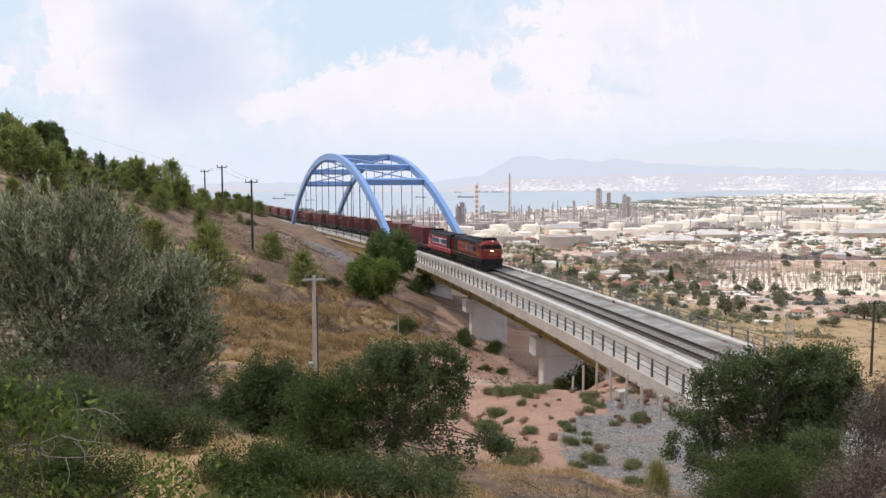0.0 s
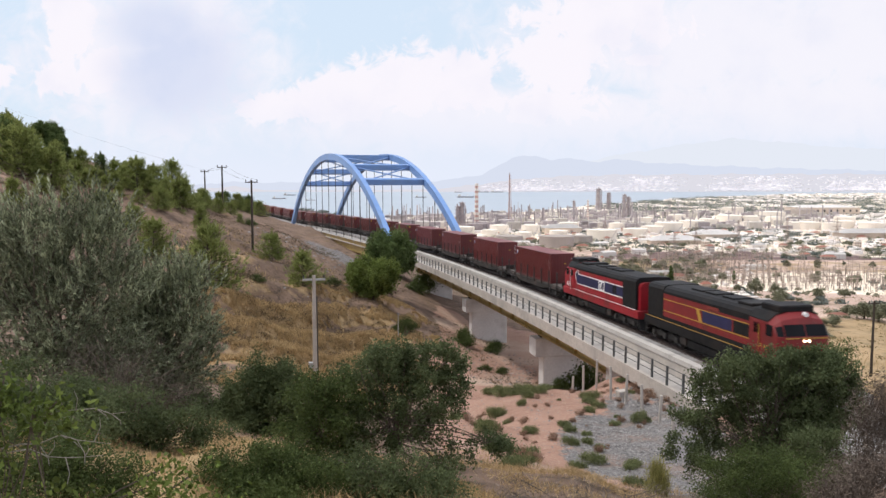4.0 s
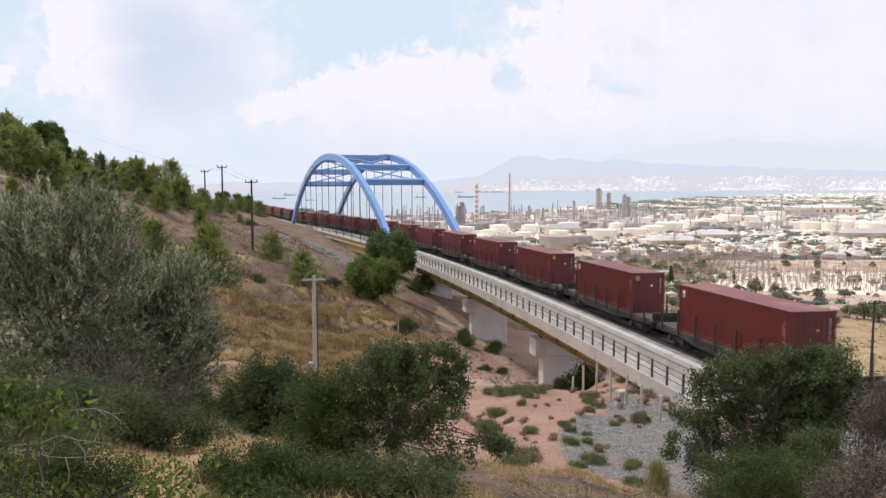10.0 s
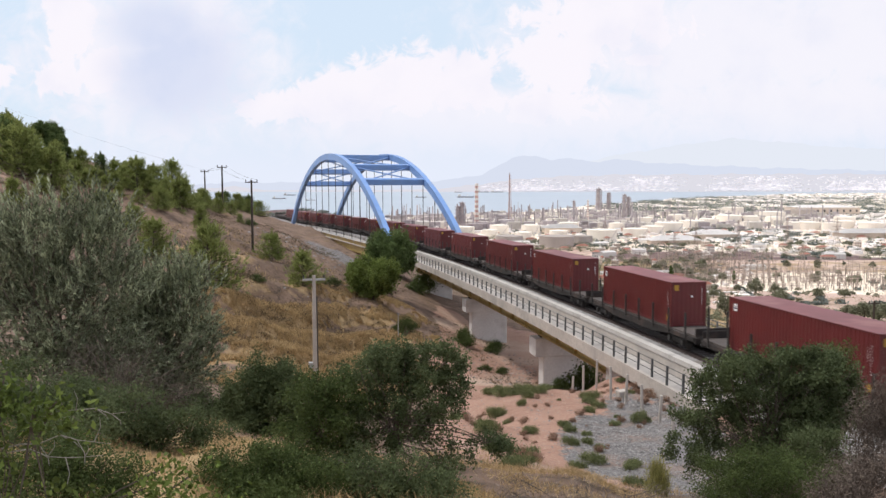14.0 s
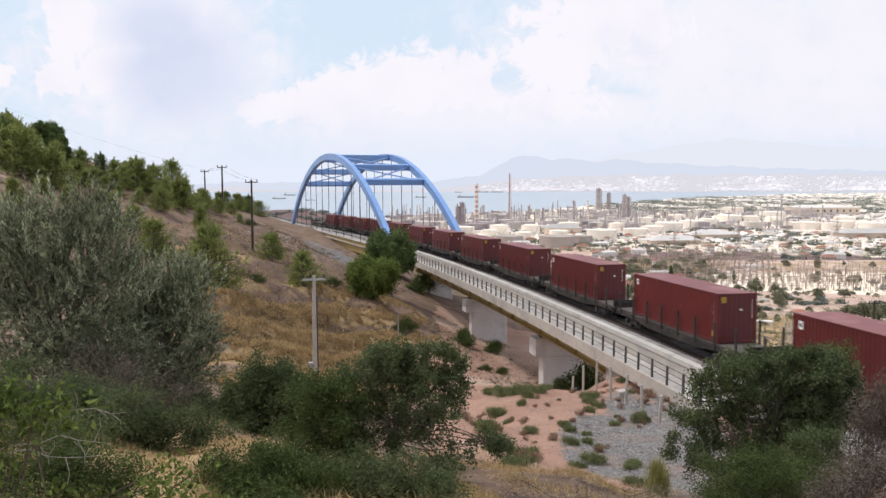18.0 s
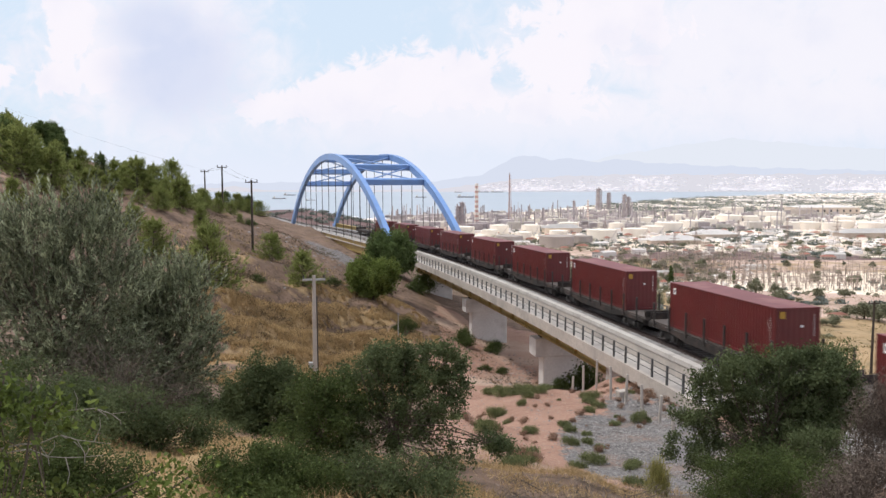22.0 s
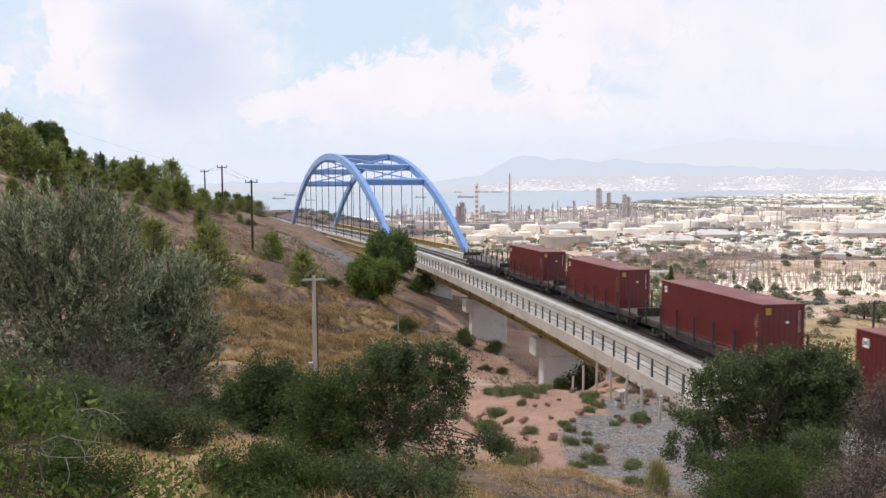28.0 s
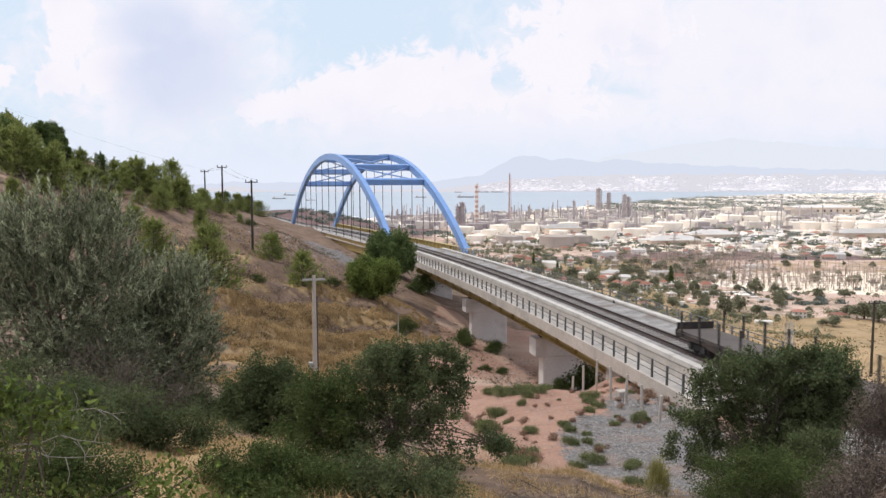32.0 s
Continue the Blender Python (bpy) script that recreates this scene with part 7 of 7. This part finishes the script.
for _x, _y, _h, _w in ((90, 326, 6.1, 1.28), (96, 326, 6.8, 1.28), (90, 272, 9.1, 1.12), (108, 298, 13.7, 0.8), (117, 308, 11.6, 0.88), (122, 380, 11.1, 0.8), (114, 342, 7.2, 1.12), (106, 456, 13.4, 1.04), (114, 452, 7.6, 1.12), (137, 492, 10.3, 1.12), (140, 470, 10.8, 0.96), (143, 454, 9.5, 1.04), (159, 482, 13.1, 0.8), (141, 430, 6.3, 1.04), (157, 440, 8.3, 1.12), (150, 376, 13.4, 0.8), (163, 384, 8.8, 0.88), (142, 330, 10.4, 0.8), (122, 304, 6.4, 1.12), (87, 360, 9.0, 0.96), (118, 392, 8.2, 1.04), (135, 390, 5.7, 1.28), (135, 270, 6.2, 1.6), (133, 273, 4.0, 1.44), (156, 289, 10.9, 1.44), (158, 283, 11.8, 1.2), (155, 298, 7.5, 1.28), (149, 318, 4.0, 1.12),
                       (52, 196, 5.0, 1.3), (74, 445, 12, 1.2), (66, 455, 10, 1.4), (58, 470, 11, 1.3), (50, 480, 9, 1.5), (80, 425, 10, 1.2), (116, 470, 9, 1.3), (131, 480, 9, 1.2), (140, 460, 9, 1.0)):
    put(FAR_TREES[int(_x) % 2], USED, _x, _y, _h * 0.6, _x * 31, _w)
for _i in range(240):
    _d = 300 + 640 * _r.uniform(0, 1)**1.5
    _q = _r.uniform(0.02, 0.64)
    if _q > 0.25 + (_d > 560) * 0.5 and _r.uniform() > 0.16:
        continue
    put(FAR_TREES[_i % 2], USED, _d * _q, _d, _r.uniform(1.5, 4.2), _i * 73, _r.uniform(0.9, 1.9), 0.3)


_r = np.random.RandomState(39)
for _i in range(70):
    _d = _r.uniform(310, 540)
    _q = _r.uniform(0.19, 0.36) if _i % 4 else _r.uniform(0.36, 0.62)
    put(FAR_TREES[_i % 2], USED, _d * _q, _d, _r.uniform(1.8, 5.5), _i * 53, _r.uniform(0.8, 1.5), 0.2)


def build_field_scrub():
    """Low dry weeds and thistles over the fields beside the line."""
    rng = np.random.RandomState(38)
    n = 2600
    y = 70 + 330 * rng.uniform(0, 1, n)**0.8
    x = y * rng.uniform(0.2, 0.62, n)
    _, w, _ = line_place(x, y)
    ok = (w > 9) & (waves(x, y, 22, 61) + rng.normal(0, 0.5, n) > 0.1)
    x, y = x[ok], y[ok]
    z = ground_z(x, y)
    s = 0.25 + 0.5 * rng.uniform(0, 1, len(x)) * (1 + y / 260)
    c = np.repeat(np.stack([x, y, z + s * 0.4], 1), 22, 0) + rng.normal(size=(len(x) * 22, 3)) * np.repeat(s, 22)[:, None] * np.array([1, 1, 0.4])
    m = leaf("field_weeds", (0.17, 0.15, 0.075), (0.33, 0.25, 0.13), 0.9, 0.2, 0.5)
    tagged(new("field_weeds", leaf_mesh("field_weeds", c, 0.5, 0.16, m, rng, up=0.4)), "dry brown-green weeds over the ochre field", "weeds", kind="stuff")


def woods():
    """Belts of trees far out on the plain and along the near slope."""
    rng = np.random.RandomState(36)
    pts = []
    for n, d0, d1, q0, q1, size in ((1000, 1000, 2400, 0.05, 0.62, 4.0), (700, 2000, 3600, 0.2, 0.62, 6.0), (3400, 1400, 2800, 0.18, 0.56, 5.0), (500, 650, 1000, 0.1, 0.45, 2.2), (500, 560, 1000, 0.06, 0.62, 1.6), (170, 300, 560, 0.05, 0.62, 1.0), (420, 700, 980, -0.32, 0.02, 2.2)):
        d, q = rng.uniform(d0, d1, n), rng.uniform(q0, q1, n)
        x, y = d * q, d
        ok = (waves(x, y, 160, 21) > 0.0) & (y < np.interp(x, COAST_X, COAST_Y) - 60)
        x, y = x[ok], y[ok]
        z = ground_z(x, y)
        for k in range(len(x)):
            pts.append(np.array([x[k], y[k], z[k]]) + rng.normal(size=(26, 3)) * np.array([size, size, size * 0.28]) + np.array([0, 0, size * 0.45]))
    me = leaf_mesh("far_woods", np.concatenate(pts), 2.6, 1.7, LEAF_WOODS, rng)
    tagged(new("far_woods", me), "scattered grey-green trees far out on the plain, haze put into their colour", "woods", kind="stuff")


def build_groves():
    """Gardens, hedges and olive groves between the houses, thick near the line and thinning out to the yard."""
    rng = np.random.RandomState(37)
    pts = []
    for n, d0, d1, q0, q1, size in ((900, 290, 560, 0.04, 0.34, 1.3), (200, 270, 400, 0.24, 0.62, 0.8), (420, 430, 660, -0.01, 0.2, 1.5), (420, 300, 470, 0.02, 0.2, 1.3), (700, 560, 760, 0.02, 0.62, 1.5), (300, 200, 300, 0.12, 0.5, 0.9), (520, 540, 800, 0.0, 0.13, 1.7)):
        d, q = rng.uniform(d0, d1, n), rng.uniform(q0, q1, n)
        x, y = d * q, d
        ok = waves(x, y, 70, 27) + rng.normal(0, 0.45, n) > -0.05
        x, y = x[ok], y[ok]
        z = ground_z(x, y)
        for k in range(len(x)):
            w = size * rng.uniform(0.5, 1.5)
            h = w * rng.uniform(0.6, 1.6)
            pts.append(np.array([x[k], y[k], z[k] + h * 0.75]) + rng.normal(size=(60, 3)) * np.array([w, w, h * 0.5]) * 0.75)
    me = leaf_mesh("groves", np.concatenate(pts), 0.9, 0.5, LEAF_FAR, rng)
    tagged(new("groves", me), "dusty green groves and hedges between houses, paled by haze put into their colour", "trees", kind="stuff")


woods()
build_groves()
build_field_scrub()


def build_substation():
    """Rows of gantries and poles of a large switchyard, on a pale yard."""
    rng = np.random.RandomState(40)
    pcs = []
    for k in range(4200):
        y = 392 + 195 * rng.uniform()
        q = rng.uniform(0.2, 0.62)
        y = round(y / 9) * 9 + rng.uniform(-1.5, 1.5)
        x = round(q * y / 3.6) * 3.6 + rng.uniform(-0.6, 0.6)
        if q < 0.25 + max(0, 450 - y) * 0.0022 + rng.uniform(-0.03, 0.03) or (q > 0.42 and y > 484):
            continue
        z, h = gz(x, y) - 0.3, rng.choice([3.0, 4.5, 7.0, 11.0], p=[0.45, 0.33, 0.17, 0.05])
        pcs.append(tube([(x, y, z), (x, y, z + h)], [0.13, 0.10], 3))
        if rng.uniform() < 0.22:
            pcs.append(tube([(x - 3.6, y, z + h - 0.3), (x + 3.6, y, z + h - 0.3)], [0.13, 0.13], 3))
        if rng.uniform() < 0.06:
            b = rng.uniform(0.3, 0.6)
            pcs.append(tube([(x + 2, y, z), (x + 2, y, z + 2.4 * b)], [b, b], 5))
    tagged(new("substation_gantries", mesh("substation_gantries", *merge(pcs), YARD_STEEL)), "rows of thin brown steel gantries and poles of a switchyard", "substation", kind="stuff")
    for x, y, s in ((196, 496, 0.6), (160, 450, 0.5)):
        place(HOUSES[3], USED, x, y, 6, (s, s, s * 0.8))


build_substation()


def build_pylon(x, y, h):
    t = thing("pylon", pose(x, y, gz(x, y)), "brown steel lattice pylon on the plain", "pylon", "pylons of the plain")
    pcs = []
    for i, j in ((-1, -1), (1, -1), (1, 1), (-1, 1)):
        pcs.append(tube([(i * 2.2, j * 2.2, 0), (i * 0.5, j * 0.5, h * 0.7), (i * 0.3, j * 0.3, h)], [0.16, 0.13, 0.1], 4))
    for k in range(5):
        a, b, w = h * 0.14 * k, h * 0.14 * (k + 1), 2.2 - 1.7 * k / 5
        pcs.append(tube([(-w, -w, a), (w * 0.85, -w * 0.85, b)], [0.09, 0.09], 4, False))
        pcs.append(tube([(w, -w, a), (-w * 0.85, -w * 0.85, b)], [0.09, 0.09], 4, False))
    part("tower", mesh("tower", *merge(pcs), YARD_STEEL), YARD_STEEL, t)
    for z, w in ((0.72, 4.0), (0.84, 3.2), (0.95, 2.4)):
        part("arm", mesh("arm", *tube([(-w, 0, h * z), (w, 0, h * z)], [0.16, 0.16], 4), YARD_STEEL), YARD_STEEL, t)


for _x, _y, _h in ((180, 560, 26), (225, 600, 26), (275, 630, 27), (330, 660, 26), (150, 510, 22), (215, 470, 18), (300, 520, 20)):
    build_pylon(_x, _y, _h)


def build_tank(material, label):
    t = thing("storage_tank", pose(0, 0, 0), label, "tank", "refinery storage tanks")
    v, f = tube([(0, 0, -0.2), (0, 0, 0.92), (0, 0, 0.93)], [1, 1, 1.012], 32)
    part("shell", mesh("shell", v, f, material, False), material, t)
    part("roof", mesh("roof", *tube([(0, 0, 0.931), (0, 0, 1.0), (0, 0, 1.03)], [0.99, 0.4, 0.05], 32), material), material, t)
    st = [(-math.sin(a) * 1.02, -math.cos(a) * 1.02, 0.9 * i / 14) for i, a in ((i, -0.2 - i * 0.06) for i in range(15))]
    part("stair", mesh("stair", *tube(st, [0.02] * 15, 4), PLANT_GREY), PLANT_GREY, t)
    return t


TANKS = [build_tank(TANK_WHITE, "cream-white cylindrical storage tank of the refinery"), build_tank(TANK_BROWN, "weathered grey-brown storage tank of the refinery, its brown partly painted shade")]
for _i, (_x, _y, _w, _h) in enumerate([(150, 745, 14, 11), (97, 672, 15, 10), (58, 690, 12, 9), (30, 715, 9, 7), (124, 700, 9, 8), (76, 742, 8, 9), (112, 762, 9, 9), (46, 775, 8, 9), (252, 880, 15.5, 11), (302, 958, 15, 10), (395, 1090, 17, 13), (534, 1455, 19, 14), (423, 1090, 14, 11),
                                       (505, 1210, 19, 14), (601, 1320, 18, 14), (436, 940, 14, 10), (420, 945, 11, 9)]):
    place(TANKS[1 if _i in (1, 2, 4, 14) else 0], USED, _x, _y, 0, (_w, _w, _h))
for _i, (_x, _y, _w, _h) in enumerate([(448, 910, 10, 10), (500, 980, 11, 10), (520, 955, 15, 9), (226, 850, 12, 9), (196, 803, 12.5, 9), (145, 906, 11.5, 10), (94, 846, 10, 10), (197, 895, 9, 10), (125, 880, 10, 9),
                                       (60, 840, 10, 10), (20, 800, 12, 10), (340, 1010, 12, 10), (560, 1100, 14, 11), (470, 1120, 12, 10), (350, 1180, 13, 11), (270, 1060, 12, 10)]):
    place(TANKS[0], USED, _x, _y, 0, (_w, _w, _h))


def build_stack(x, y, h, r, banded, label):
    t = thing("chimney_stack", pose(x, y, gz(x, y)), label, "chimney", "refinery chimneys")
    n = 18 if banded else 1
    for k in range(n):
        a, b = k / n, (k + 1) / n
        m = (CHIMNEY_RED, PLASTER)[k % 2] if banded else PLANT_GREY
        if not banded and r > 1.5:
            for q in (0.3, 0.5, 0.68, 0.84, 0.97):
                part("platform", mesh("platform", *tube([(0, 0, h * q), (0, 0, h * q + 0.7)], [r * 1.55, r * 1.55], 10), PLANT_GREY), PLANT_GREY, t)
            part("side_pipe", mesh("side_pipe", *tube([(r * 1.3, -r * 0.6, 0), (r * 1.3, -r * 0.6, h * 0.9), (0, 0, h * 1.04)], [r * 0.22] * 3, 6), PLANT_GREY), PLANT_GREY, t)
        part("band" if banded else "shaft", mesh("band", *tube([(0, 0, h * a), (0, 0, h * b)], [r * (1.15 - 0.3 * a), r * (1.15 - 0.3 * b)], 14), m), m, t)


build_stack(42, 988, 54, 2.3, True, "tall red and white banded chimney of the refinery")


def build_flare(x, y, h):
    t = thing("flare_stack", pose(x, y, gz(x, y)), "very tall slim lattice flare stack of the refinery", "chimney", "refinery chimneys")
    part("pipe", mesh("pipe", *tube([(0, 0, 0), (0, 0, h + 2)], [0.8, 0.6], 8), PLANT_GREY), PLANT_GREY, t)
    w = 1.7
    for a in range(3):
        c, d = math.cos(a * 2.094), math.sin(a * 2.094)
        part("leg", mesh("leg", *tube([(c * w * 1.5, d * w * 1.5, 0), (c * w * 0.8, d * w * 0.8, h)], [0.22, 0.18], 4), CHIMNEY_RED), CHIMNEY_RED, t)
        c2, d2 = math.cos((a + 1) * 2.094), math.sin((a + 1) * 2.094)
        pcs = []
        for k in range(12):
            f0, f1 = k / 12, (k + 1) / 12
            r0, r1 = w * (1.5 - 0.7 * f0), w * (1.5 - 0.7 * f1)
            pcs.append(tube([(c * r0, d * r0, h * f0), (c2 * r1, d2 * r1, h * f1)], [0.14, 0.14], 4, False))
        part("bracing", mesh("bracing", *merge(pcs), CHIMNEY_RED), CHIMNEY_RED, t)


build_flare(86, 1022, 66)
build_stack(23, 962, 31, 3.0, False, "thick grey process column of the refinery")
build_stack(18, 960, 26, 2.6, False, "thick grey process column of the refinery")
build_stack(184, 1112, 31, 1.7, False, "slim grey chimney of the refinery")
build_stack(205, 1118, 32, 1.4, True, "slim red and white chimney of the refinery")
build_stack(322, 1640, 45, 4.8, False, "massive grey process tower of the refinery")
build_stack(345, 1650, 36, 3.6, False, "massive grey process tower of the refinery")
build_stack(303, 1322, 38, 3.2, False, "tall grey process tower of the refinery")
build_stack(312, 1330, 34, 3.0, False, "tall grey process tower of the refinery")


def build_process_plant():
    """The thicket of columns, frames and pipe racks of the refinery."""
    rng = np.random.RandomState(44)
    pcs, pale = [], []
    for i in range(1100):
        d = rng.uniform(900, 1500)
        q = rng.uniform(-0.07, 0.26) if i % 3 else rng.uniform(0.2, 0.5)
        x, y = d * q, d
        z = gz(x, y)
        u = rng.uniform()
        if u < 0.45:
            h, r = 6 + 20 * rng.uniform()**2.2, rng.uniform(0.4, 1.3)
            pcs.append(tube([(x, y, z), (x, y, z + h)], [r, r * 0.8], 6))
        else:
            w, dd, h = rng.uniform(2, 9), rng.uniform(2, 6), rng.uniform(3, 9)
            c = [Vector((x + a * w, y + b * dd, z + k * h)) for k in (0, 1) for a, b in ((-1, -1), (1, -1), (1, 1), (-1, 1))]
            (pcs if u < 0.78 else pale).append((c, [(4, 5, 6, 7), (0, 1, 5, 4), (1, 2, 6, 5), (2, 3, 7, 6), (3, 0, 4, 7)]))
    tagged(new("process_plant", mesh("process_plant", *merge(pcs), PLANT_GREY)), "dense grey columns, frames and pipework of a refinery", "refinery", kind="stuff")
    tagged(new("plant_buildings", mesh("plant_buildings", *merge(pale), mat("pale_plant_walls", (0.55, 0.51, 0.46), (0.72, 0.68, 0.62), 0.85, fine=0.1, bump=0, island=0.25))), "pale low buildings between the refinery's plant", "buildings", kind="stuff")


build_process_plant()


def build_hall(x, y, w, d, h, label):
    t = thing("industrial_hall", pose(x, y, gz(x, y), 0, 0, 6), label, "industrial hall", "industrial halls")
    part("wall", box(-w / 2, w / 2, -d / 2, d / 2, -1, h), PLASTER_TAN, t)
    part("roof", mesh("roof", [(-w / 2 - 1, -d / 2 - 1, h), (w / 2 + 1, -d / 2 - 1, h), (w / 2 + 1, d / 2 + 1, h), (-w / 2 - 1, d / 2 + 1, h), (-w * 0.3, 0, h + 4), (w * 0.3, 0, h + 4)], [(0, 1, 5, 4), (1, 2, 5), (2, 3, 4, 5), (3, 0, 4), (3, 2, 1, 0)], ROOF_PALE), ROOF_PALE, t)
    me = bm_mesh("window", box(-1.6, 1.6, -0.1, 0.1, 0, 4), WINDOW)
    for k in range(9 if w > 100 else 0):
        part("window", me, WINDOW, t, m=pose(-w / 2 + w * (k + 0.5) / 9, -d / 2 - 0.05, h * 0.4))


build_hall(690, 1440, 110, 60, 13, "large pale-roofed industrial hall on the plain")
build_hall(205, 700, 46, 14, 4, "long low cream hall on the plain")
build_hall(262, 770, 46, 16, 5, "long low cream hall on the plain")
build_hall(128, 850, 40, 16, 6, "long low cream hall on the plain")
build_hall(420, 780, 60, 20, 6, "long low cream hall on the plain")
build_hall(480, 760, 40, 20, 7, "long low cream hall on the plain")


SHORE_Q = (-0.33, -0.30, -0.26, -0.22, -0.1, 0.0, 0.05, 0.12, 0.2, 0.4, 0.66)
SHORE_H = (0, 18, 26, 6, 6, 14, 44, 78, 92, 96, 98)


def build_far_town():
    """Countless small pale blocks of the suburbs on the plain and across the bay."""
    rng = np.random.RandomState(47)
    pcs, shore = [], []
    for n, d0, d1, q0, q1, s in ((1900, 1050, 2300, 0.12, 0.62, 4.6), (3600, 2200, 4100, 0.2, 0.62, 6.5), (3600, 4215, 4400, 0.05, 0.62, 8.0), (1500, 600, 1050, 0.04, 0.62, 2.8), (500, 330, 560, 0.03, 0.4, 1.5), (260, 900, 1300, -0.15, 0.1, 5)):
        d, q = d0 + (d1 - d0) * rng.uniform(0, 1, n)**(2.0 if s == 8.0 else 1.0), rng.uniform(q0, q1, n)
        x, y = d * q, d
        inland = (y < np.interp(x, COAST_X, COAST_Y) - 70) | (d > 4200)
        clump = waves(x, y, 420, 25) + rng.normal(0, 0.5, n) > -0.1
        for k in np.nonzero(inland & clump)[0]:
            w, dd, h = s * rng.uniform(0.4, 1.3), s * rng.uniform(0.4, 1.1), s * rng.uniform(0.35, 0.9) * (0.6 if s == 8.0 else 1.0)
            z = (d[k] - 4200) / 230 * float(np.interp(q[k], SHORE_Q, SHORE_H)) if d[k] > 4200 and s == 8.0 else gz(x[k], y[k]) if d[k] < 1100 else max(0, float(np.interp(d[k], [1000, 1300, 1700, 4450, 4500, 4800], [6, 3, 2, 2, 3, 26])))
            c = [Vector((x[k] + a * w, y[k] + b * dd, z - 2 + j * (h + 2))) for j in (0, 1) for a, b in ((-1, -1), (1, -1), (1, 1), (-1, 1))]
            (shore if s == 8.0 else pcs).append((c, [(4, 5, 6, 7), (0, 1, 5, 4), (1, 2, 6, 5), (3, 0, 4, 7)]))
    m = mat("town_walls", (0.82, 0.77, 0.74), (0.92, 0.89, 0.87), 0.9, fine=0.02, coarse=0.004, bump=0, island=0.3)
    tagged(new("far_town", mesh("far_town", *merge(pcs), m)), "countless small pale buildings of far suburbs", "town", kind="stuff")
    m = mat("shore_town_walls_hazed", (0.88, 0.85, 0.87), (0.95, 0.93, 0.93), 0.9, fine=0.02, coarse=0.004, bump=0, island=0.12)
    tagged(new("shore_town", mesh("shore_town", *merge(shore), m)), "countless small buildings across the bay, haze put into their grey-white", "town", kind="stuff")


build_far_town()


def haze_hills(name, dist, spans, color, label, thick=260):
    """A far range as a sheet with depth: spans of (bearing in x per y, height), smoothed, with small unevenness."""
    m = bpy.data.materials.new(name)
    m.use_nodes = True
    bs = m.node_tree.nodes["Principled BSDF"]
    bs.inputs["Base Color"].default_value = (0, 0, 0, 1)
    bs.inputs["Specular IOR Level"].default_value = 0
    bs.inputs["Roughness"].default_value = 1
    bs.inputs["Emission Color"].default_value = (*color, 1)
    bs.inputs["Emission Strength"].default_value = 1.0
    qs, hs = np.array([a for a, b in spans]), np.array([b for a, b in spans])
    n = 260
    q = np.linspace(qs[0], qs[-1], n)
    h = np.interp(q, qs, hs)
    ker = np.hanning(5)
    h = np.convolve(np.pad(h, 2, mode="edge"), ker / ker.sum(), "valid")
    h = np.maximum(0, h + (3.5 * np.sin(q * 90) + 2.5 * np.sin(q * 210 + 1) + 1.6 * np.sin(q * 430 + 2)) * np.clip(h / 30, 0, 1))
    v = [(q[i] * dist, dist, -3) for i in range(n)] + [(q[i] * (dist + thick), dist + thick, h[i]) for i in range(n)]
    f = [(i, i + 1, i + 1 + n, i + n) for i in range(n - 1)]
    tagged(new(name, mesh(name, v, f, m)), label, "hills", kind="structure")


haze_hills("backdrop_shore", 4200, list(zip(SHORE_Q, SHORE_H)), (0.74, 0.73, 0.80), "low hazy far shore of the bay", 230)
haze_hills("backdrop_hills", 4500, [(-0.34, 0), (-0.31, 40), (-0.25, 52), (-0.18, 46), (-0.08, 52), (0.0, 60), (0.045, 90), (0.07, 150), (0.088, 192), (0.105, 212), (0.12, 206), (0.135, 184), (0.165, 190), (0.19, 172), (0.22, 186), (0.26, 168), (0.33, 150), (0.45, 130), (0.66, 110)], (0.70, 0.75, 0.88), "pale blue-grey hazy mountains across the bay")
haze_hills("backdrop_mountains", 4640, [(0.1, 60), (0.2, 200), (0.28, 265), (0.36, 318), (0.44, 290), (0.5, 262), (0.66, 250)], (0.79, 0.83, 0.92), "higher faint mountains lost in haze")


SHIP_HULL = mat("ship_hull_hazed_grey", (0.30, 0.28, 0.29), (0.40, 0.38, 0.39), 0.6, fine=0.3, bump=0)


def build_ship(x, y, l, turn):
    t = thing("ship", pose(x, y, 0, 0, 0, turn), "small cargo ship at anchor in the bay", "ship", "ships at anchor")
    part("hull", mesh("hull", [(-l / 2, -l * 0.07, 0), (l * 0.42, -l * 0.07, 0), (l / 2, 0, 0), (l * 0.42, l * 0.07, 0), (-l / 2, l * 0.07, 0), (-l / 2, -l * 0.08, l * 0.07), (l * 0.44, -l * 0.08, l * 0.07), (l * 0.53, 0, l * 0.08), (l * 0.44, l * 0.08, l * 0.07), (-l / 2, l * 0.08, l * 0.07)],
                      [(0, 1, 6, 5), (1, 2, 7, 6), (2, 3, 8, 7), (3, 4, 9, 8), (4, 0, 5, 9), (5, 6, 7, 8, 9)], SHIP_HULL), SHIP_HULL, t, "hull, paled to grey by haze put into its colour")
    part("superstructure", box(-l * 0.45, -l * 0.28, -l * 0.06, l * 0.06, l * 0.07, l * 0.19), PLASTER, t, "white superstructure")
    part("mast", box(l * 0.1, l * 0.12, -l * 0.01, l * 0.01, l * 0.07, l * 0.2), PLASTER, t)


for _x, _y, _l, _t in ((-560, 2700, 45, 8), (-640, 3300, 50, -6), (83, 2903, 62, 4), (78, 4050, 40, -5), (-81, 2903, 40, 6), (205, 4060, 60, -4), (-420, 2500, 30, 5), (278, 4070, 62, 5)):
    build_ship(_x, _y, _l, _t)


motions()
